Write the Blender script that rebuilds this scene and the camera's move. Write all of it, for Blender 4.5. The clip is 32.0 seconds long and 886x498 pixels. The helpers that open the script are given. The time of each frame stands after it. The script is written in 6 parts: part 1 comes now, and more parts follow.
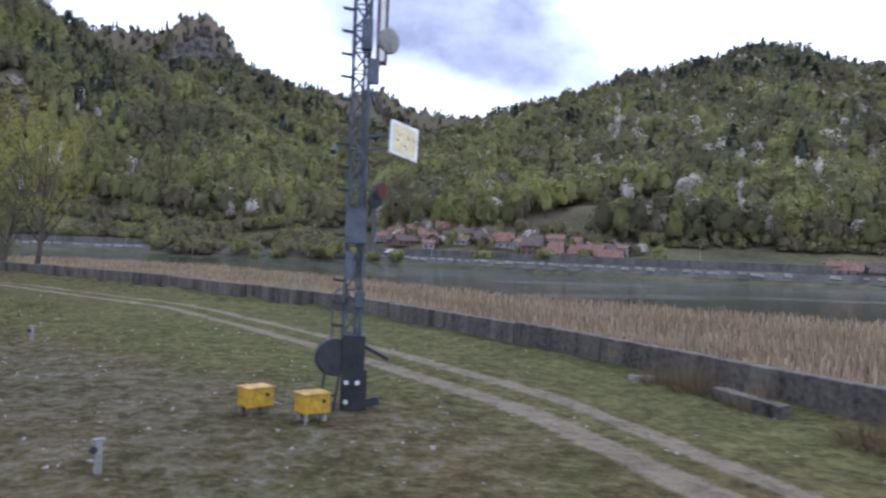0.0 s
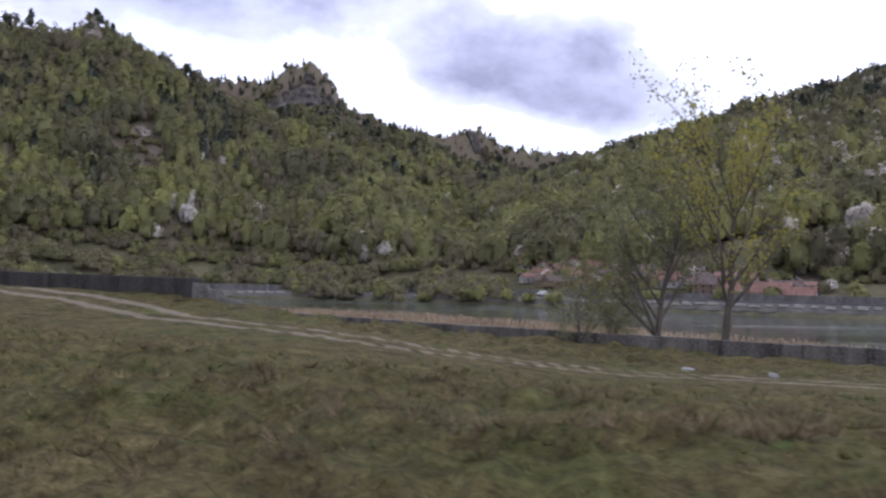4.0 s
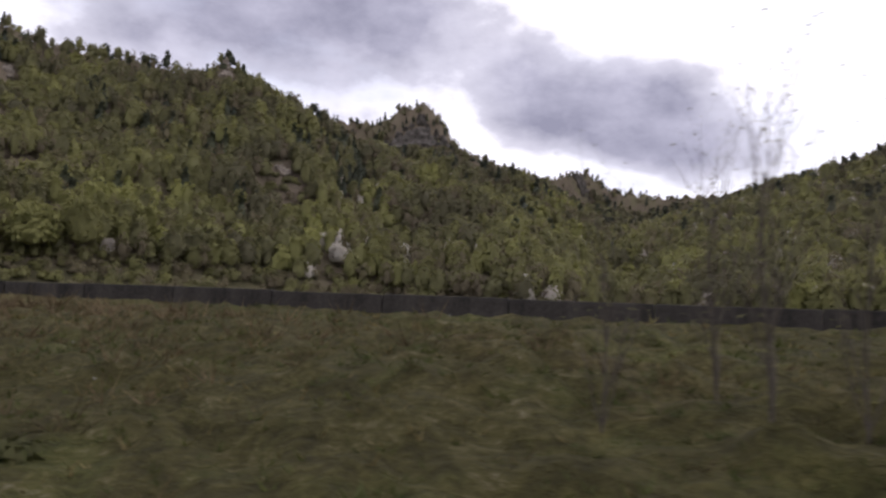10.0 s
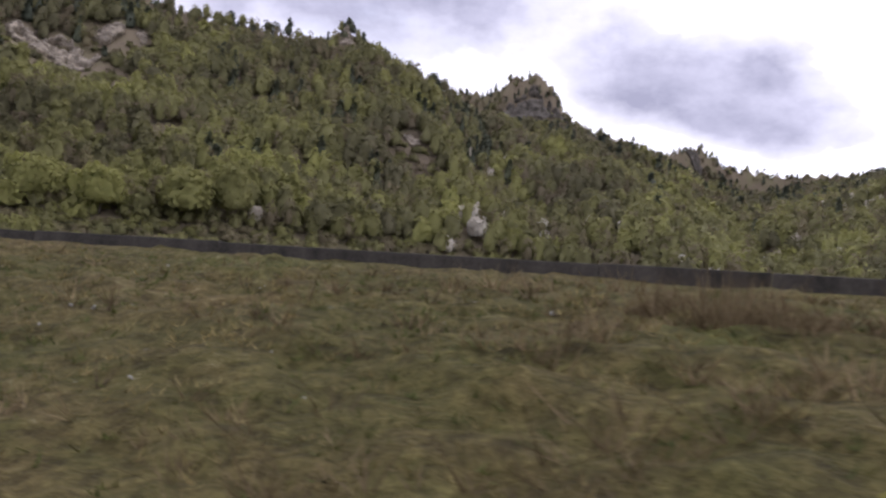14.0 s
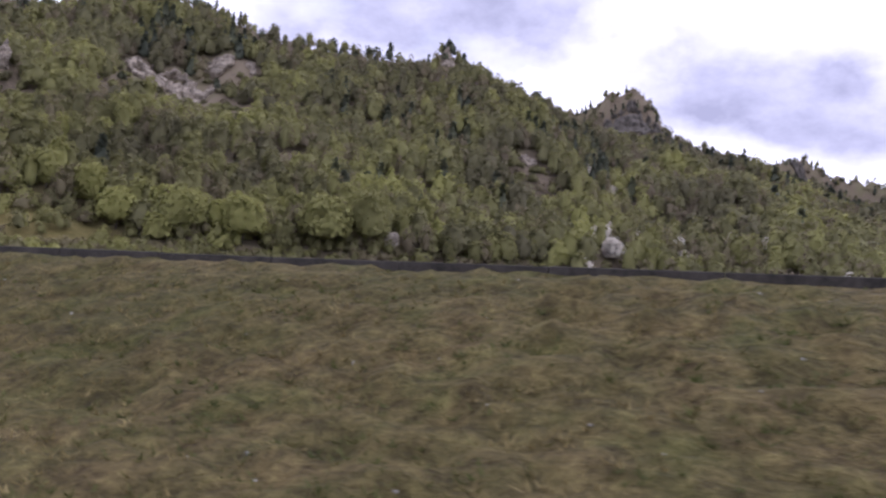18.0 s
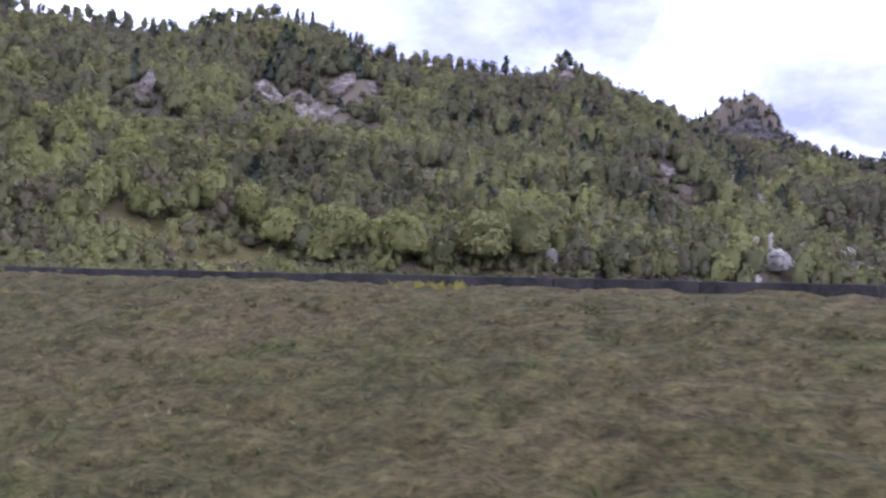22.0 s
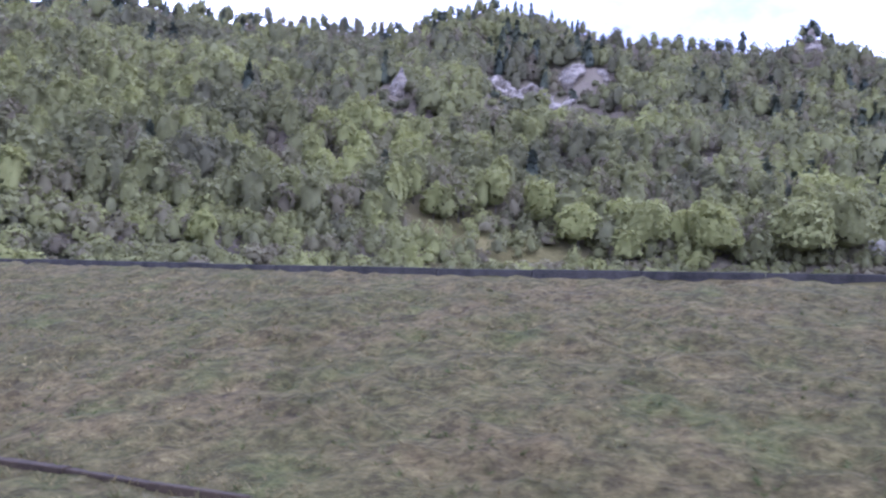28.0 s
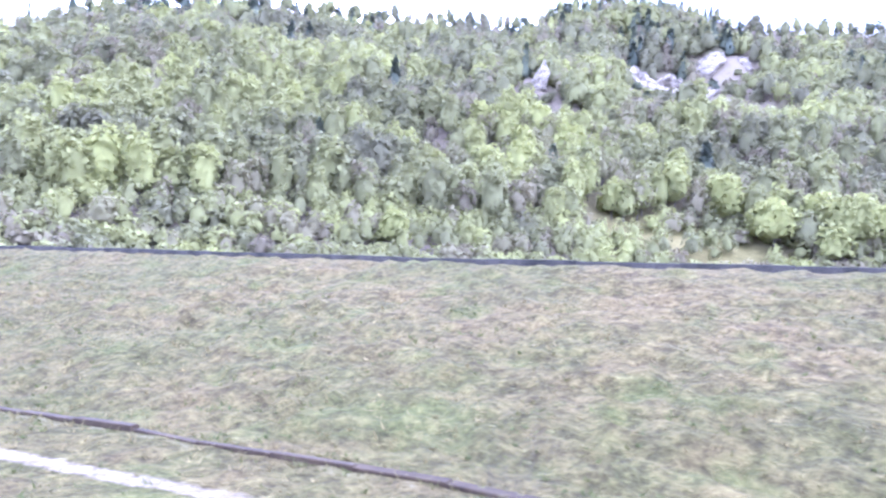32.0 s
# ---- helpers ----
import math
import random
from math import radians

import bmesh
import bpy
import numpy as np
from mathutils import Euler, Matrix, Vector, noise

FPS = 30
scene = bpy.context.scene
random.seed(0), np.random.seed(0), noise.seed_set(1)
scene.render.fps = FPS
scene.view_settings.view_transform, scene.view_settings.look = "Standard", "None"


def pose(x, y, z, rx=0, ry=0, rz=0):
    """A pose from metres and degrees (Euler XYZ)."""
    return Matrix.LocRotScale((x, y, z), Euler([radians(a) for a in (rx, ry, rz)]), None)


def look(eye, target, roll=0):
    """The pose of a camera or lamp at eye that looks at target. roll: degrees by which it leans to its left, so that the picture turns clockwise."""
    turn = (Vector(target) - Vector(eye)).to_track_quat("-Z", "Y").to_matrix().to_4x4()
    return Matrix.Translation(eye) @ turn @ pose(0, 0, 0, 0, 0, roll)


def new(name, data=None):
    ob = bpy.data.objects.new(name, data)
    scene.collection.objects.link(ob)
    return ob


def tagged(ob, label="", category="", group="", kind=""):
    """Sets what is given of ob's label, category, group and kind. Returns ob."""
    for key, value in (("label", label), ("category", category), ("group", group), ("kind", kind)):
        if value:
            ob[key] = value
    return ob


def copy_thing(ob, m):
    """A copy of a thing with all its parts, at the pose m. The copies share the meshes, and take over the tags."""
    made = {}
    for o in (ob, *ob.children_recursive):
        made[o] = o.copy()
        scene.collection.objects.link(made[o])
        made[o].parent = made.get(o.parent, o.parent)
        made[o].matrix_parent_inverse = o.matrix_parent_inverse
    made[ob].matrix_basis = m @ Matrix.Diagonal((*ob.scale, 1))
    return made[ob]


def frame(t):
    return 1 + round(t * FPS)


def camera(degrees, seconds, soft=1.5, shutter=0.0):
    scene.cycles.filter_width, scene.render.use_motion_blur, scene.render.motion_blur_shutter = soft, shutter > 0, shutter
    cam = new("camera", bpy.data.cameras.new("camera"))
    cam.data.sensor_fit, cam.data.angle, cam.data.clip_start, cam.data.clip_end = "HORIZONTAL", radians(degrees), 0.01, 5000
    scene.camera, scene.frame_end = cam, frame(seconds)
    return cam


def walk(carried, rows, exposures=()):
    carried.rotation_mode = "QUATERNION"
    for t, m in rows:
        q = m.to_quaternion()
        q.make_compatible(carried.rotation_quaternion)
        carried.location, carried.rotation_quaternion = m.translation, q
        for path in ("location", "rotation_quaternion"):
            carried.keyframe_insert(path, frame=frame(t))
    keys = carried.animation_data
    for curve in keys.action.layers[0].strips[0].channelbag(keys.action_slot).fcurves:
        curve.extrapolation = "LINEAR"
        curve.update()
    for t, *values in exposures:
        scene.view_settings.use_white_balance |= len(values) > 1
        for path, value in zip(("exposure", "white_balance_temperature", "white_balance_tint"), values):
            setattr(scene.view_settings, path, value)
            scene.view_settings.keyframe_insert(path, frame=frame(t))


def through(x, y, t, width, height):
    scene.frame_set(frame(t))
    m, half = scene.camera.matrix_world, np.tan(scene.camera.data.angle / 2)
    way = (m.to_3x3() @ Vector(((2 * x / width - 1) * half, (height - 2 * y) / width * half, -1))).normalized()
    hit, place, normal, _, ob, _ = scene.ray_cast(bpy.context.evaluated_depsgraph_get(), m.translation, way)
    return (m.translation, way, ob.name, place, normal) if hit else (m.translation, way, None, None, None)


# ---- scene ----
cam = camera(58.93, 32.0, soft=2.5, shutter=0.15)
PATH = [
    (0, pose(0.00, 0.00, 3.3, 89.85, -2.14, -11.27)),
    (0.5, pose(-4.23, 3.65, 3.3, 90.47, -3.90, -11.70)),
    (1, pose(-8.54, 7.28, 3.3, 90.60, -2.05, -10.62)),
    (1.5, pose(-12.92, 10.87, 3.3, 89.95, -3.35, -8.72)),
    (2, pose(-17.38, 14.42, 3.3, 91.97, 0.34, -5.86)),
    (2.5, pose(-21.93, 17.92, 3.3, 90.76, -0.47, -5.53)),
    (3, pose(-26.55, 21.37, 3.3, 90.67, -3.89, -4.49)),
    (3.5, pose(-31.25, 24.76, 3.3, 91.92, -3.45, -4.77)),
    (4, pose(-36.03, 28.09, 3.3, 92.59, -1.04, -5.39)),
    (4.5, pose(-40.89, 31.37, 3.3, 93.60, -3.08, -4.60)),
    (6.5, pose(-60.99, 43.91, 3.3, 93.70, -2.98, -2.06)),
    (7, pose(-66.17, 46.91, 3.3, 94.04, -2.87, -1.40)),
    (7.5, pose(-71.41, 49.86, 3.3, 94.96, -4.85, -2.88)),
    (8, pose(-76.69, 52.76, 3.3, 95.23, -3.71, -2.66)),
    (8.5, pose(-82.03, 55.61, 3.3, 95.24, -2.96, -1.15)),
    (9, pose(-87.41, 58.41, 3.3, 95.60, -3.40, -0.69)),
    (9.5, pose(-92.83, 61.17, 3.3, 96.39, -2.70, -1.54)),
    (10, pose(-98.30, 63.87, 3.3, 95.64, -2.40, -0.28)),
    (10.5, pose(-103.81, 66.53, 3.3, 93.81, -5.80, 0.98)),
    (11, pose(-109.36, 69.14, 3.3, 94.26, -3.11, 2.80)),
    (11.5, pose(-114.94, 71.70, 3.3, 94.15, -2.15, 4.44)),
    (12, pose(-120.56, 74.20, 3.3, 91.68, -2.30, 3.80)),
    (12.5, pose(-126.21, 76.65, 3.3, 92.71, -3.26, 3.81)),
    (13, pose(-131.90, 79.05, 3.3, 92.68, -2.11, 5.01)),
    (13.5, pose(-137.63, 81.38, 3.3, 92.80, -4.08, 5.27)),
    (14, pose(-143.38, 83.65, 3.3, 93.40, -4.45, 5.41)),
    (14.5, pose(-149.17, 85.85, 3.3, 93.91, -3.05, 5.97)),
    (16.5, pose(-172.62, 93.90, 3.3, 94.56, -3.64, 8.41)),
    (17, pose(-178.55, 95.71, 3.3, 94.89, -5.57, 8.16)),
    (17.5, pose(-184.51, 97.42, 3.3, 95.20, -4.51, 9.45)),
    (18, pose(-190.49, 99.04, 3.3, 94.64, -3.40, 10.49)),
    (18.5, pose(-196.50, 100.56, 3.3, 94.72, -3.88, 10.78)),
    (19, pose(-202.52, 101.98, 3.3, 95.17, -4.26, 10.49)),
    (19.5, pose(-208.56, 103.30, 3.3, 94.57, -2.74, 12.17)),
    (20, pose(-214.61, 104.51, 3.3, 94.77, -3.91, 12.20)),
    (20.5, pose(-220.68, 105.62, 3.3, 94.74, -3.52, 13.26)),
    (21, pose(-226.75, 106.62, 3.3, 94.75, -2.71, 14.84)),
    (21.5, pose(-232.83, 107.52, 3.3, 94.81, -3.26, 15.55)),
    (22, pose(-238.91, 108.31, 3.3, 95.52, -2.76, 16.44)),
    (22.5, pose(-244.99, 109.00, 3.3, 95.19, -2.54, 18.10)),
    (23, pose(-251.07, 109.58, 3.3, 95.15, -3.16, 18.89)),
    (23.5, pose(-257.13, 110.07, 3.3, 95.33, -2.77, 19.71)),
    (24, pose(-263.19, 110.46, 3.3, 95.02, -2.44, 20.86)),
    (24.5, pose(-269.24, 110.76, 3.3, 95.03, -1.82, 22.03)),
    (25, pose(-275.27, 110.97, 3.3, 95.26, -3.63, 22.09)),
    (25.5, pose(-281.28, 111.09, 3.3, 94.96, -2.44, 23.64)),
    (27.5, pose(-305.10, 110.83, 3.3, 95.48, -1.20, 28.25)),
    (28, pose(-310.98, 110.58, 3.3, 94.79, -2.38, 28.63)),
    (28.5, pose(-316.84, 110.27, 3.3, 95.09, -3.06, 29.04)),
    (29, pose(-322.66, 109.90, 3.3, 94.61, -0.92, 31.33)),
    (29.5, pose(-328.45, 109.45, 3.3, 94.48, -1.83, 31.66)),
    (30, pose(-334.20, 108.93, 3.3, 94.69, -2.60, 31.99)),
    (30.5, pose(-339.91, 108.33, 3.3, 94.91, -1.94, 32.91)),
    (31, pose(-345.58, 107.64, 3.3, 94.33, -1.35, 34.23)),
    (31.5, pose(-351.20, 106.85, 3.3, 94.28, -2.19, 34.57)),
    (32, pose(-356.76, 105.95, 3.3, 94.51, -2.64, 34.80)),
]
EXPOSURES = [(0, 0.72, 5230, 16), (3, 0.52, 5450, 22), (4.3, 0.55, 5650, 21), (6, 0.2, 6000, 20), (9, 0.15, 6300, 20), (10.8, 0.1, 6350, 20), (12, 0.45, 6350, 20), (15, 0.62, 6100, 23), (17, 0.76, 5950, 27), (19, 0.74, 5640, 28), (23, 1.26, 5040, 34),
             (25.5, 1.52, 4860, 35),
             (28.3, 1.7, 4680, 35), (29.3, 2.3, 4660, 34), (30, 2.8, 4640, 34), (31, 2.76, 4590, 33), (32, 3.18, 4570, 34)]
walk(cam, PATH, EXPOSURES)

# ---- world, sun ----
def node(nt, kind, **values):
    n = nt.nodes.new(kind)
    for key, value in values.items():
        if key in n.inputs:
            n.inputs[key].default_value = value
    return n


def calc(nt, op, a, b=None, c=None):
    n = nt.nodes.new("ShaderNodeMath")
    n.operation = op
    for i, v in enumerate((a, b, c)):
        if v is None:
            continue
        if isinstance(v, (int, float)):
            n.inputs[i].default_value = v
        else:
            nt.links.new(v, n.inputs[i])
    return n.outputs[0]


def ramp(nt, fac, stops):
    n = nt.nodes.new("ShaderNodeValToRGB")
    el = n.color_ramp.elements
    while len(el) < len(stops):
        el.new(0.5)
    for e, (p, c) in zip(el, stops):
        e.position = p
        e.color = (*c, 1) if len(c) == 3 else c
    nt.links.new(fac, n.inputs[0])
    return n.outputs[0]


def mix(nt, fac, a, b, mode="MIX"):
    n = nt.nodes.new("ShaderNodeMix")
    n.data_type, n.blend_type = "RGBA", mode
    for sock, v in ((n.inputs[0], fac), (n.inputs[6], a), (n.inputs[7], b)):
        if isinstance(v, (int, float)):
            sock.default_value = v
        elif isinstance(v, tuple):
            sock.default_value = (*v, 1)
        else:
            nt.links.new(v, sock)
    return n.outputs[2]


SUN_AZ, SUN_EL = 38.0, 38.0      # degrees east of +y, and up

world = bpy.data.worlds.new("world")
scene.world = world
world.use_nodes = True
wt = world.node_tree
wt.nodes.clear()
w_out = wt.nodes.new("ShaderNodeOutputWorld")
w_bg = wt.nodes.new("ShaderNodeBackground")
w_sky = wt.nodes.new("ShaderNodeTexSky")
w_sky.sky_type, w_sky.sun_disc = "NISHITA", False
w_sky.sun_elevation, w_sky.sun_rotation = radians(SUN_EL), radians(SUN_AZ)
w_co = wt.nodes.new("ShaderNodeTexCoord")
w_xyz = wt.nodes.new("ShaderNodeSeparateXYZ")
wt.links.new(w_co.outputs["Generated"], w_xyz.inputs[0])
w_az = calc(wt, "MULTIPLY", calc(wt, "ARCTAN2", w_xyz.outputs[0], w_xyz.outputs[1]), 57.2958)
w_el = calc(wt, "MULTIPLY", calc(wt, "ARCSINE", w_xyz.outputs[2]), 57.2958)
w_n1 = node(wt, "ShaderNodeTexNoise", Scale=5.0, Detail=6.0, Roughness=0.55)
w_map = wt.nodes.new("ShaderNodeMapping")
w_map.inputs["Scale"].default_value = (1.0, 1.0, 1.7)
wt.links.new(w_co.outputs["Generated"], w_map.inputs[0])
wt.links.new(w_map.outputs[0], w_n1.inputs["Vector"])
w_ns = calc(wt, "SUBTRACT", w_n1.outputs["Fac"], 0.5)


def bank(az, el, wide, high, lean):
    """A bank of grey cloud round a direction of the sky: 1 within, falling to 0 at its ragged edge."""
    da = calc(wt, "SUBTRACT", w_az, az)
    de = calc(wt, "SUBTRACT", calc(wt, "SUBTRACT", w_el, el), calc(wt, "MULTIPLY", da, lean))
    r2 = calc(wt, "ADD", calc(wt, "POWER", calc(wt, "ABSOLUTE", calc(wt, "DIVIDE", da, wide)), 2.0),
              calc(wt, "POWER", calc(wt, "ABSOLUTE", calc(wt, "DIVIDE", de, high)), 2.0))
    edge = calc(wt, "ADD", calc(wt, "SUBTRACT", 1.0, calc(wt, "SQRT", r2)), calc(wt, "MULTIPLY", w_ns, 2.2))
    return ramp(wt, edge, [(0.0, (0, 0, 0)), (0.22, (0.65, 0.65, 0.65)), (0.6, (1, 1, 1))])


w_grey = calc(wt, "MAXIMUM", bank(12.5, 15.4, 13.5, 4.6, -0.25), bank(-15.0, 21.5, 19.0, 7.5, -0.1))
w_grey = calc(wt, "MAXIMUM", w_grey, bank(-150.0, 35.0, 60.0, 16.0, 0.0))
w_tone = ramp(wt, w_n1.outputs["Fac"], [(0.3, (8.2, 8.6, 9.6)), (0.65, (12.5, 12.6, 12.8))])
w_n2 = node(wt, "ShaderNodeTexNoise", Scale=11.0, Detail=5.0, Roughness=0.6)
wt.links.new(w_map.outputs[0], w_n2.inputs["Vector"])
w_dark = ramp(wt, w_n2.outputs["Fac"], [(0.32, (3.0, 3.1, 3.9)), (0.68, (5.0, 5.1, 6.0))])
w_soft = mix(wt, w_grey, w_tone, w_dark)
w_thin = ramp(wt, w_n1.outputs["Fac"], [(0.32, (0.86, 0.86, 0.86)), (0.45, (1, 1, 1))])
w_col = mix(wt, w_thin, w_sky.outputs[0], w_soft)
wt.links.new(w_col, w_bg.inputs["Color"])
w_bg.inputs["Strength"].default_value = 0.1
wt.links.new(w_bg.outputs[0], w_out.inputs[0])

sun = new("sun", bpy.data.lights.new("sun", "SUN"))
sun.data.energy, sun.data.angle, sun.data.color = 0.5, radians(30), (1.0, 0.96, 0.9)
sun.matrix_world = look((0, 0, 100), (-100 * math.sin(radians(SUN_AZ)) * math.cos(radians(SUN_EL)),
                                      -100 * math.cos(radians(SUN_AZ)) * math.cos(radians(SUN_EL)), 100 - 100 * math.sin(radians(SUN_EL))))


# ---- materials ----
def material(name, rough=0.85, metal=0.0, spec=0.3):
    m = bpy.data.materials.new(name)
    m.use_nodes = True
    b = m.node_tree.nodes["Principled BSDF"]
    b.inputs["Roughness"].default_value, b.inputs["Metallic"].default_value = rough, metal
    b.inputs["Specular IOR Level"].default_value = spec
    return m, m.node_tree, b


def noise_fac(nt, scale, detail=4.0, rough=0.55, stretch=None, coord="Object", each=False):
    co = nt.nodes.new("ShaderNodeTexCoord")
    n = node(nt, "ShaderNodeTexNoise", Scale=scale, Detail=detail, Roughness=rough)
    out = co.outputs[coord]
    if each:                              # every panel has stains of its own
        info, add = nt.nodes.new("ShaderNodeObjectInfo"), nt.nodes.new("ShaderNodeVectorMath")
        nt.links.new(out, add.inputs[0])
        nt.links.new(calc(nt, "MULTIPLY", info.outputs["Random"], 90.0), add.inputs[1])
        out = add.outputs[0]
    if stretch:
        mp = nt.nodes.new("ShaderNodeMapping")
        mp.inputs["Scale"].default_value = stretch
        nt.links.new(out, mp.inputs[0])
        out = mp.outputs[0]
    nt.links.new(out, n.inputs["Vector"])
    return n.outputs["Fac"]


def bump(nt, b, height, strength=0.4, dist=0.02):
    n = node(nt, "ShaderNodeBump", Strength=strength, Distance=dist)
    nt.links.new(height, n.inputs["Height"])
    nt.links.new(n.outputs[0], b.inputs["Normal"])


def two_tone(name, dark, light, scale, fine, rough=0.85, metal=0.0, lift=0.3, dist=0.01, stretch=None, each=False):
    """Stains at one scale, grain at another."""
    m, nt, b = material(name, rough, metal)
    f1, f2 = noise_fac(nt, scale, 5, 0.6, stretch, each=each), noise_fac(nt, fine, 3, each=each)
    f = calc(nt, "ADD", calc(nt, "MULTIPLY", f1, 0.65), calc(nt, "MULTIPLY", f2, 0.35))
    nt.links.new(ramp(nt, f, [(0.36, dark), (0.64, light)]), b.inputs["Base Color"])
    bump(nt, b, f2, lift, dist)
    return m


def leaf_material(name, stops, rough=0.8, through=0.38, relief=0.0, grain=0.9):
    """Foliage whose hue goes by the tree (attribute tint) and, less, by the clump."""
    m, nt, b = material(name, rough, 0, 0.2)
    at = nt.nodes.new("ShaderNodeAttribute")
    at.attribute_name = "tint"
    fine = noise_fac(nt, grain, 3, 0.65)
    f = calc(nt, "ADD", calc(nt, "MULTIPLY", at.outputs["Fac"], 0.85), calc(nt, "MULTIPLY", fine, 0.2))
    f = calc(nt, "ADD", f, 0.01)
    nt.links.new(ramp(nt, f, stops), b.inputs["Base Color"])
    if relief:
        bump(nt, b, fine, 0.7, relief)
    tr = nt.nodes.new("ShaderNodeBsdfTranslucent")
    nt.links.new(b.inputs["Base Color"].links[0].from_socket, tr.inputs["Color"])
    mx = nt.nodes.new("ShaderNodeMixShader")
    mx.inputs[0].default_value = through
    nt.links.new(b.outputs[0], mx.inputs[1])
    nt.links.new(tr.outputs[0], mx.inputs[2])
    nt.links.new(mx.outputs[0], nt.nodes["Material Output"].inputs[0])
    return m


def turf_material(name):
    m, nt, b = material(name, 0.95, 0, 0.1)
    big, mid, fine = noise_fac(nt, 0.16, 4), noise_fac(nt, 1.1, 5, 0.7), noise_fac(nt, 6, 4, 0.75)
    blades = noise_fac(nt, 26, 3, 0.7)
    tuft = noise_fac(nt, 2.7, 3, 0.6)
    f = calc(nt, "ADD", calc(nt, "ADD", calc(nt, "MULTIPLY", mid, 0.24), calc(nt, "MULTIPLY", tuft, 0.27)),
             calc(nt, "ADD", calc(nt, "MULTIPLY", fine, 0.35), calc(nt, "MULTIPLY", blades, 0.14)))
    # random mottling; the dark stops also paint shadows between the tufts
    straw = ramp(nt, f, [(0.38, (0.033, 0.0225, 0.011)), (0.46, (0.08, 0.056, 0.025)), (0.54, (0.143, 0.105, 0.045)), (0.63, (0.24, 0.185, 0.08))])
    green = ramp(nt, f, [(0.38, (0.021, 0.021, 0.008)), (0.5, (0.06, 0.06, 0.018)), (0.63, (0.13, 0.123, 0.039))])
    g = calc(nt, "ADD", calc(nt, "MULTIPLY", big, 0.5), calc(nt, "MULTIPLY", noise_fac(nt, 0.7, 4, 0.65), 0.5))
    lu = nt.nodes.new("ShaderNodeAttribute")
    lu.attribute_name = "lush_dark"
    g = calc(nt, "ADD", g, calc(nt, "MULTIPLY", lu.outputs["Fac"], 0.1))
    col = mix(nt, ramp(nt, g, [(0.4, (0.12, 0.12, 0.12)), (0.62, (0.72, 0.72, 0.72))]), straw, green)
    # darkened by stretch: partly darker growth, partly lens falloff put into the colour
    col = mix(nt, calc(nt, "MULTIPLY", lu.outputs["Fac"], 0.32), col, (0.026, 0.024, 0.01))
    sward = ramp(nt, f, [(0.38, (0.03, 0.034, 0.011)), (0.5, (0.074, 0.083, 0.022)), (0.63, (0.138, 0.142, 0.042))])
    fresh = ramp(nt, noise_fac(nt, 0.38, 3, 0.6), [(0.54, (0, 0, 0)), (0.68, (0.5, 0.5, 0.5))])
    col = mix(nt, fresh, col, sward)
    lw = nt.nodes.new("ShaderNodeAttribute")
    lw.attribute_name = "lawn"
    lawn = ramp(nt, f, [(0.39, (0.028, 0.029, 0.01)), (0.5, (0.085, 0.084, 0.027)), (0.62, (0.18, 0.165, 0.065))])
    col = mix(nt, lw.outputs["Fac"], col, lawn)
    at, at2 = nt.nodes.new("ShaderNodeAttribute"), nt.nodes.new("ShaderNodeAttribute")
    at.attribute_name, at2.attribute_name = "bare", "lane"
    earth = ramp(nt, f, [(0.36, (0.045, 0.039, 0.027)), (0.52, (0.115, 0.1, 0.068)), (0.68, (0.22, 0.193, 0.14))])
    br = calc(nt, "ADD", at.outputs["Fac"], calc(nt, "MULTIPLY", calc(nt, "SUBTRACT", f, 0.5), 2.2))
    col = mix(nt, ramp(nt, br, [(0.4, (0, 0, 0)), (0.62, (1, 1, 1))]), col, earth)
    dust = ramp(nt, f, [(0.38, (0.09, 0.071, 0.048)), (0.5, (0.185, 0.15, 0.103)), (0.64, (0.26, 0.215, 0.155))])
    ln = calc(nt, "ADD", at2.outputs["Fac"], calc(nt, "MULTIPLY", calc(nt, "SUBTRACT", f, 0.5), 1.1))
    col = mix(nt, ramp(nt, ln, [(0.34, (0, 0, 0)), (0.6, (1, 1, 1))]), col, dust)
    nt.links.new(col, b.inputs["Base Color"])
    bump(nt, b, calc(nt, "ADD", calc(nt, "MULTIPLY", tuft, 1.6), calc(nt, "ADD", calc(nt, "MULTIPLY", fine, 0.7), calc(nt, "MULTIPLY", blades, 0.3))), 1.0, 0.16)
    return m


M_turf = turf_material("turf")
M_kerb = two_tone("earthy dark concrete", (0.02, 0.0125, 0.0065), (0.052, 0.035, 0.018), 1.5, 9, 0.97, lift=0.6, each=True)
M_wall = two_tone("dark weathered concrete", (0.013, 0.0115, 0.01), (0.058, 0.051, 0.043), 1.3, 9, 0.95, lift=0.5, stretch=(1, 1, 0.2), each=True)
M_concrete = two_tone("concrete", (0.018, 0.016, 0.013), (0.14, 0.125, 0.104), 1.3, 8, 0.95, lift=0.5, stretch=(1, 1, 0.14), each=True)
M_wallend = two_tone("broken concrete", (0.055, 0.05, 0.043), (0.2, 0.185, 0.16), 1.6, 10, 0.9, lift=0.6)
M_slab = two_tone("pale weathered stone slabs", (0.09, 0.084, 0.073), (0.25, 0.235, 0.205), 0.5, 5, 0.95, lift=0.6)
M_retain = two_tone("grey-brown stone wall", (0.06, 0.054, 0.048), (0.17, 0.155, 0.14), 0.25, 2.5, 0.95, lift=0.6, stretch=(1, 1, 0.4))
M_coping = two_tone("coping", (0.14, 0.135, 0.12), (0.34, 0.33, 0.3), 1.2, 14, 0.9, lift=0.5)
M_rock = two_tone("limestone", (0.055, 0.045, 0.036), (0.4, 0.34, 0.27), 0.16, 0.9, 0.95, lift=0.9, dist=1.0, stretch=(1, 1, 1.6))
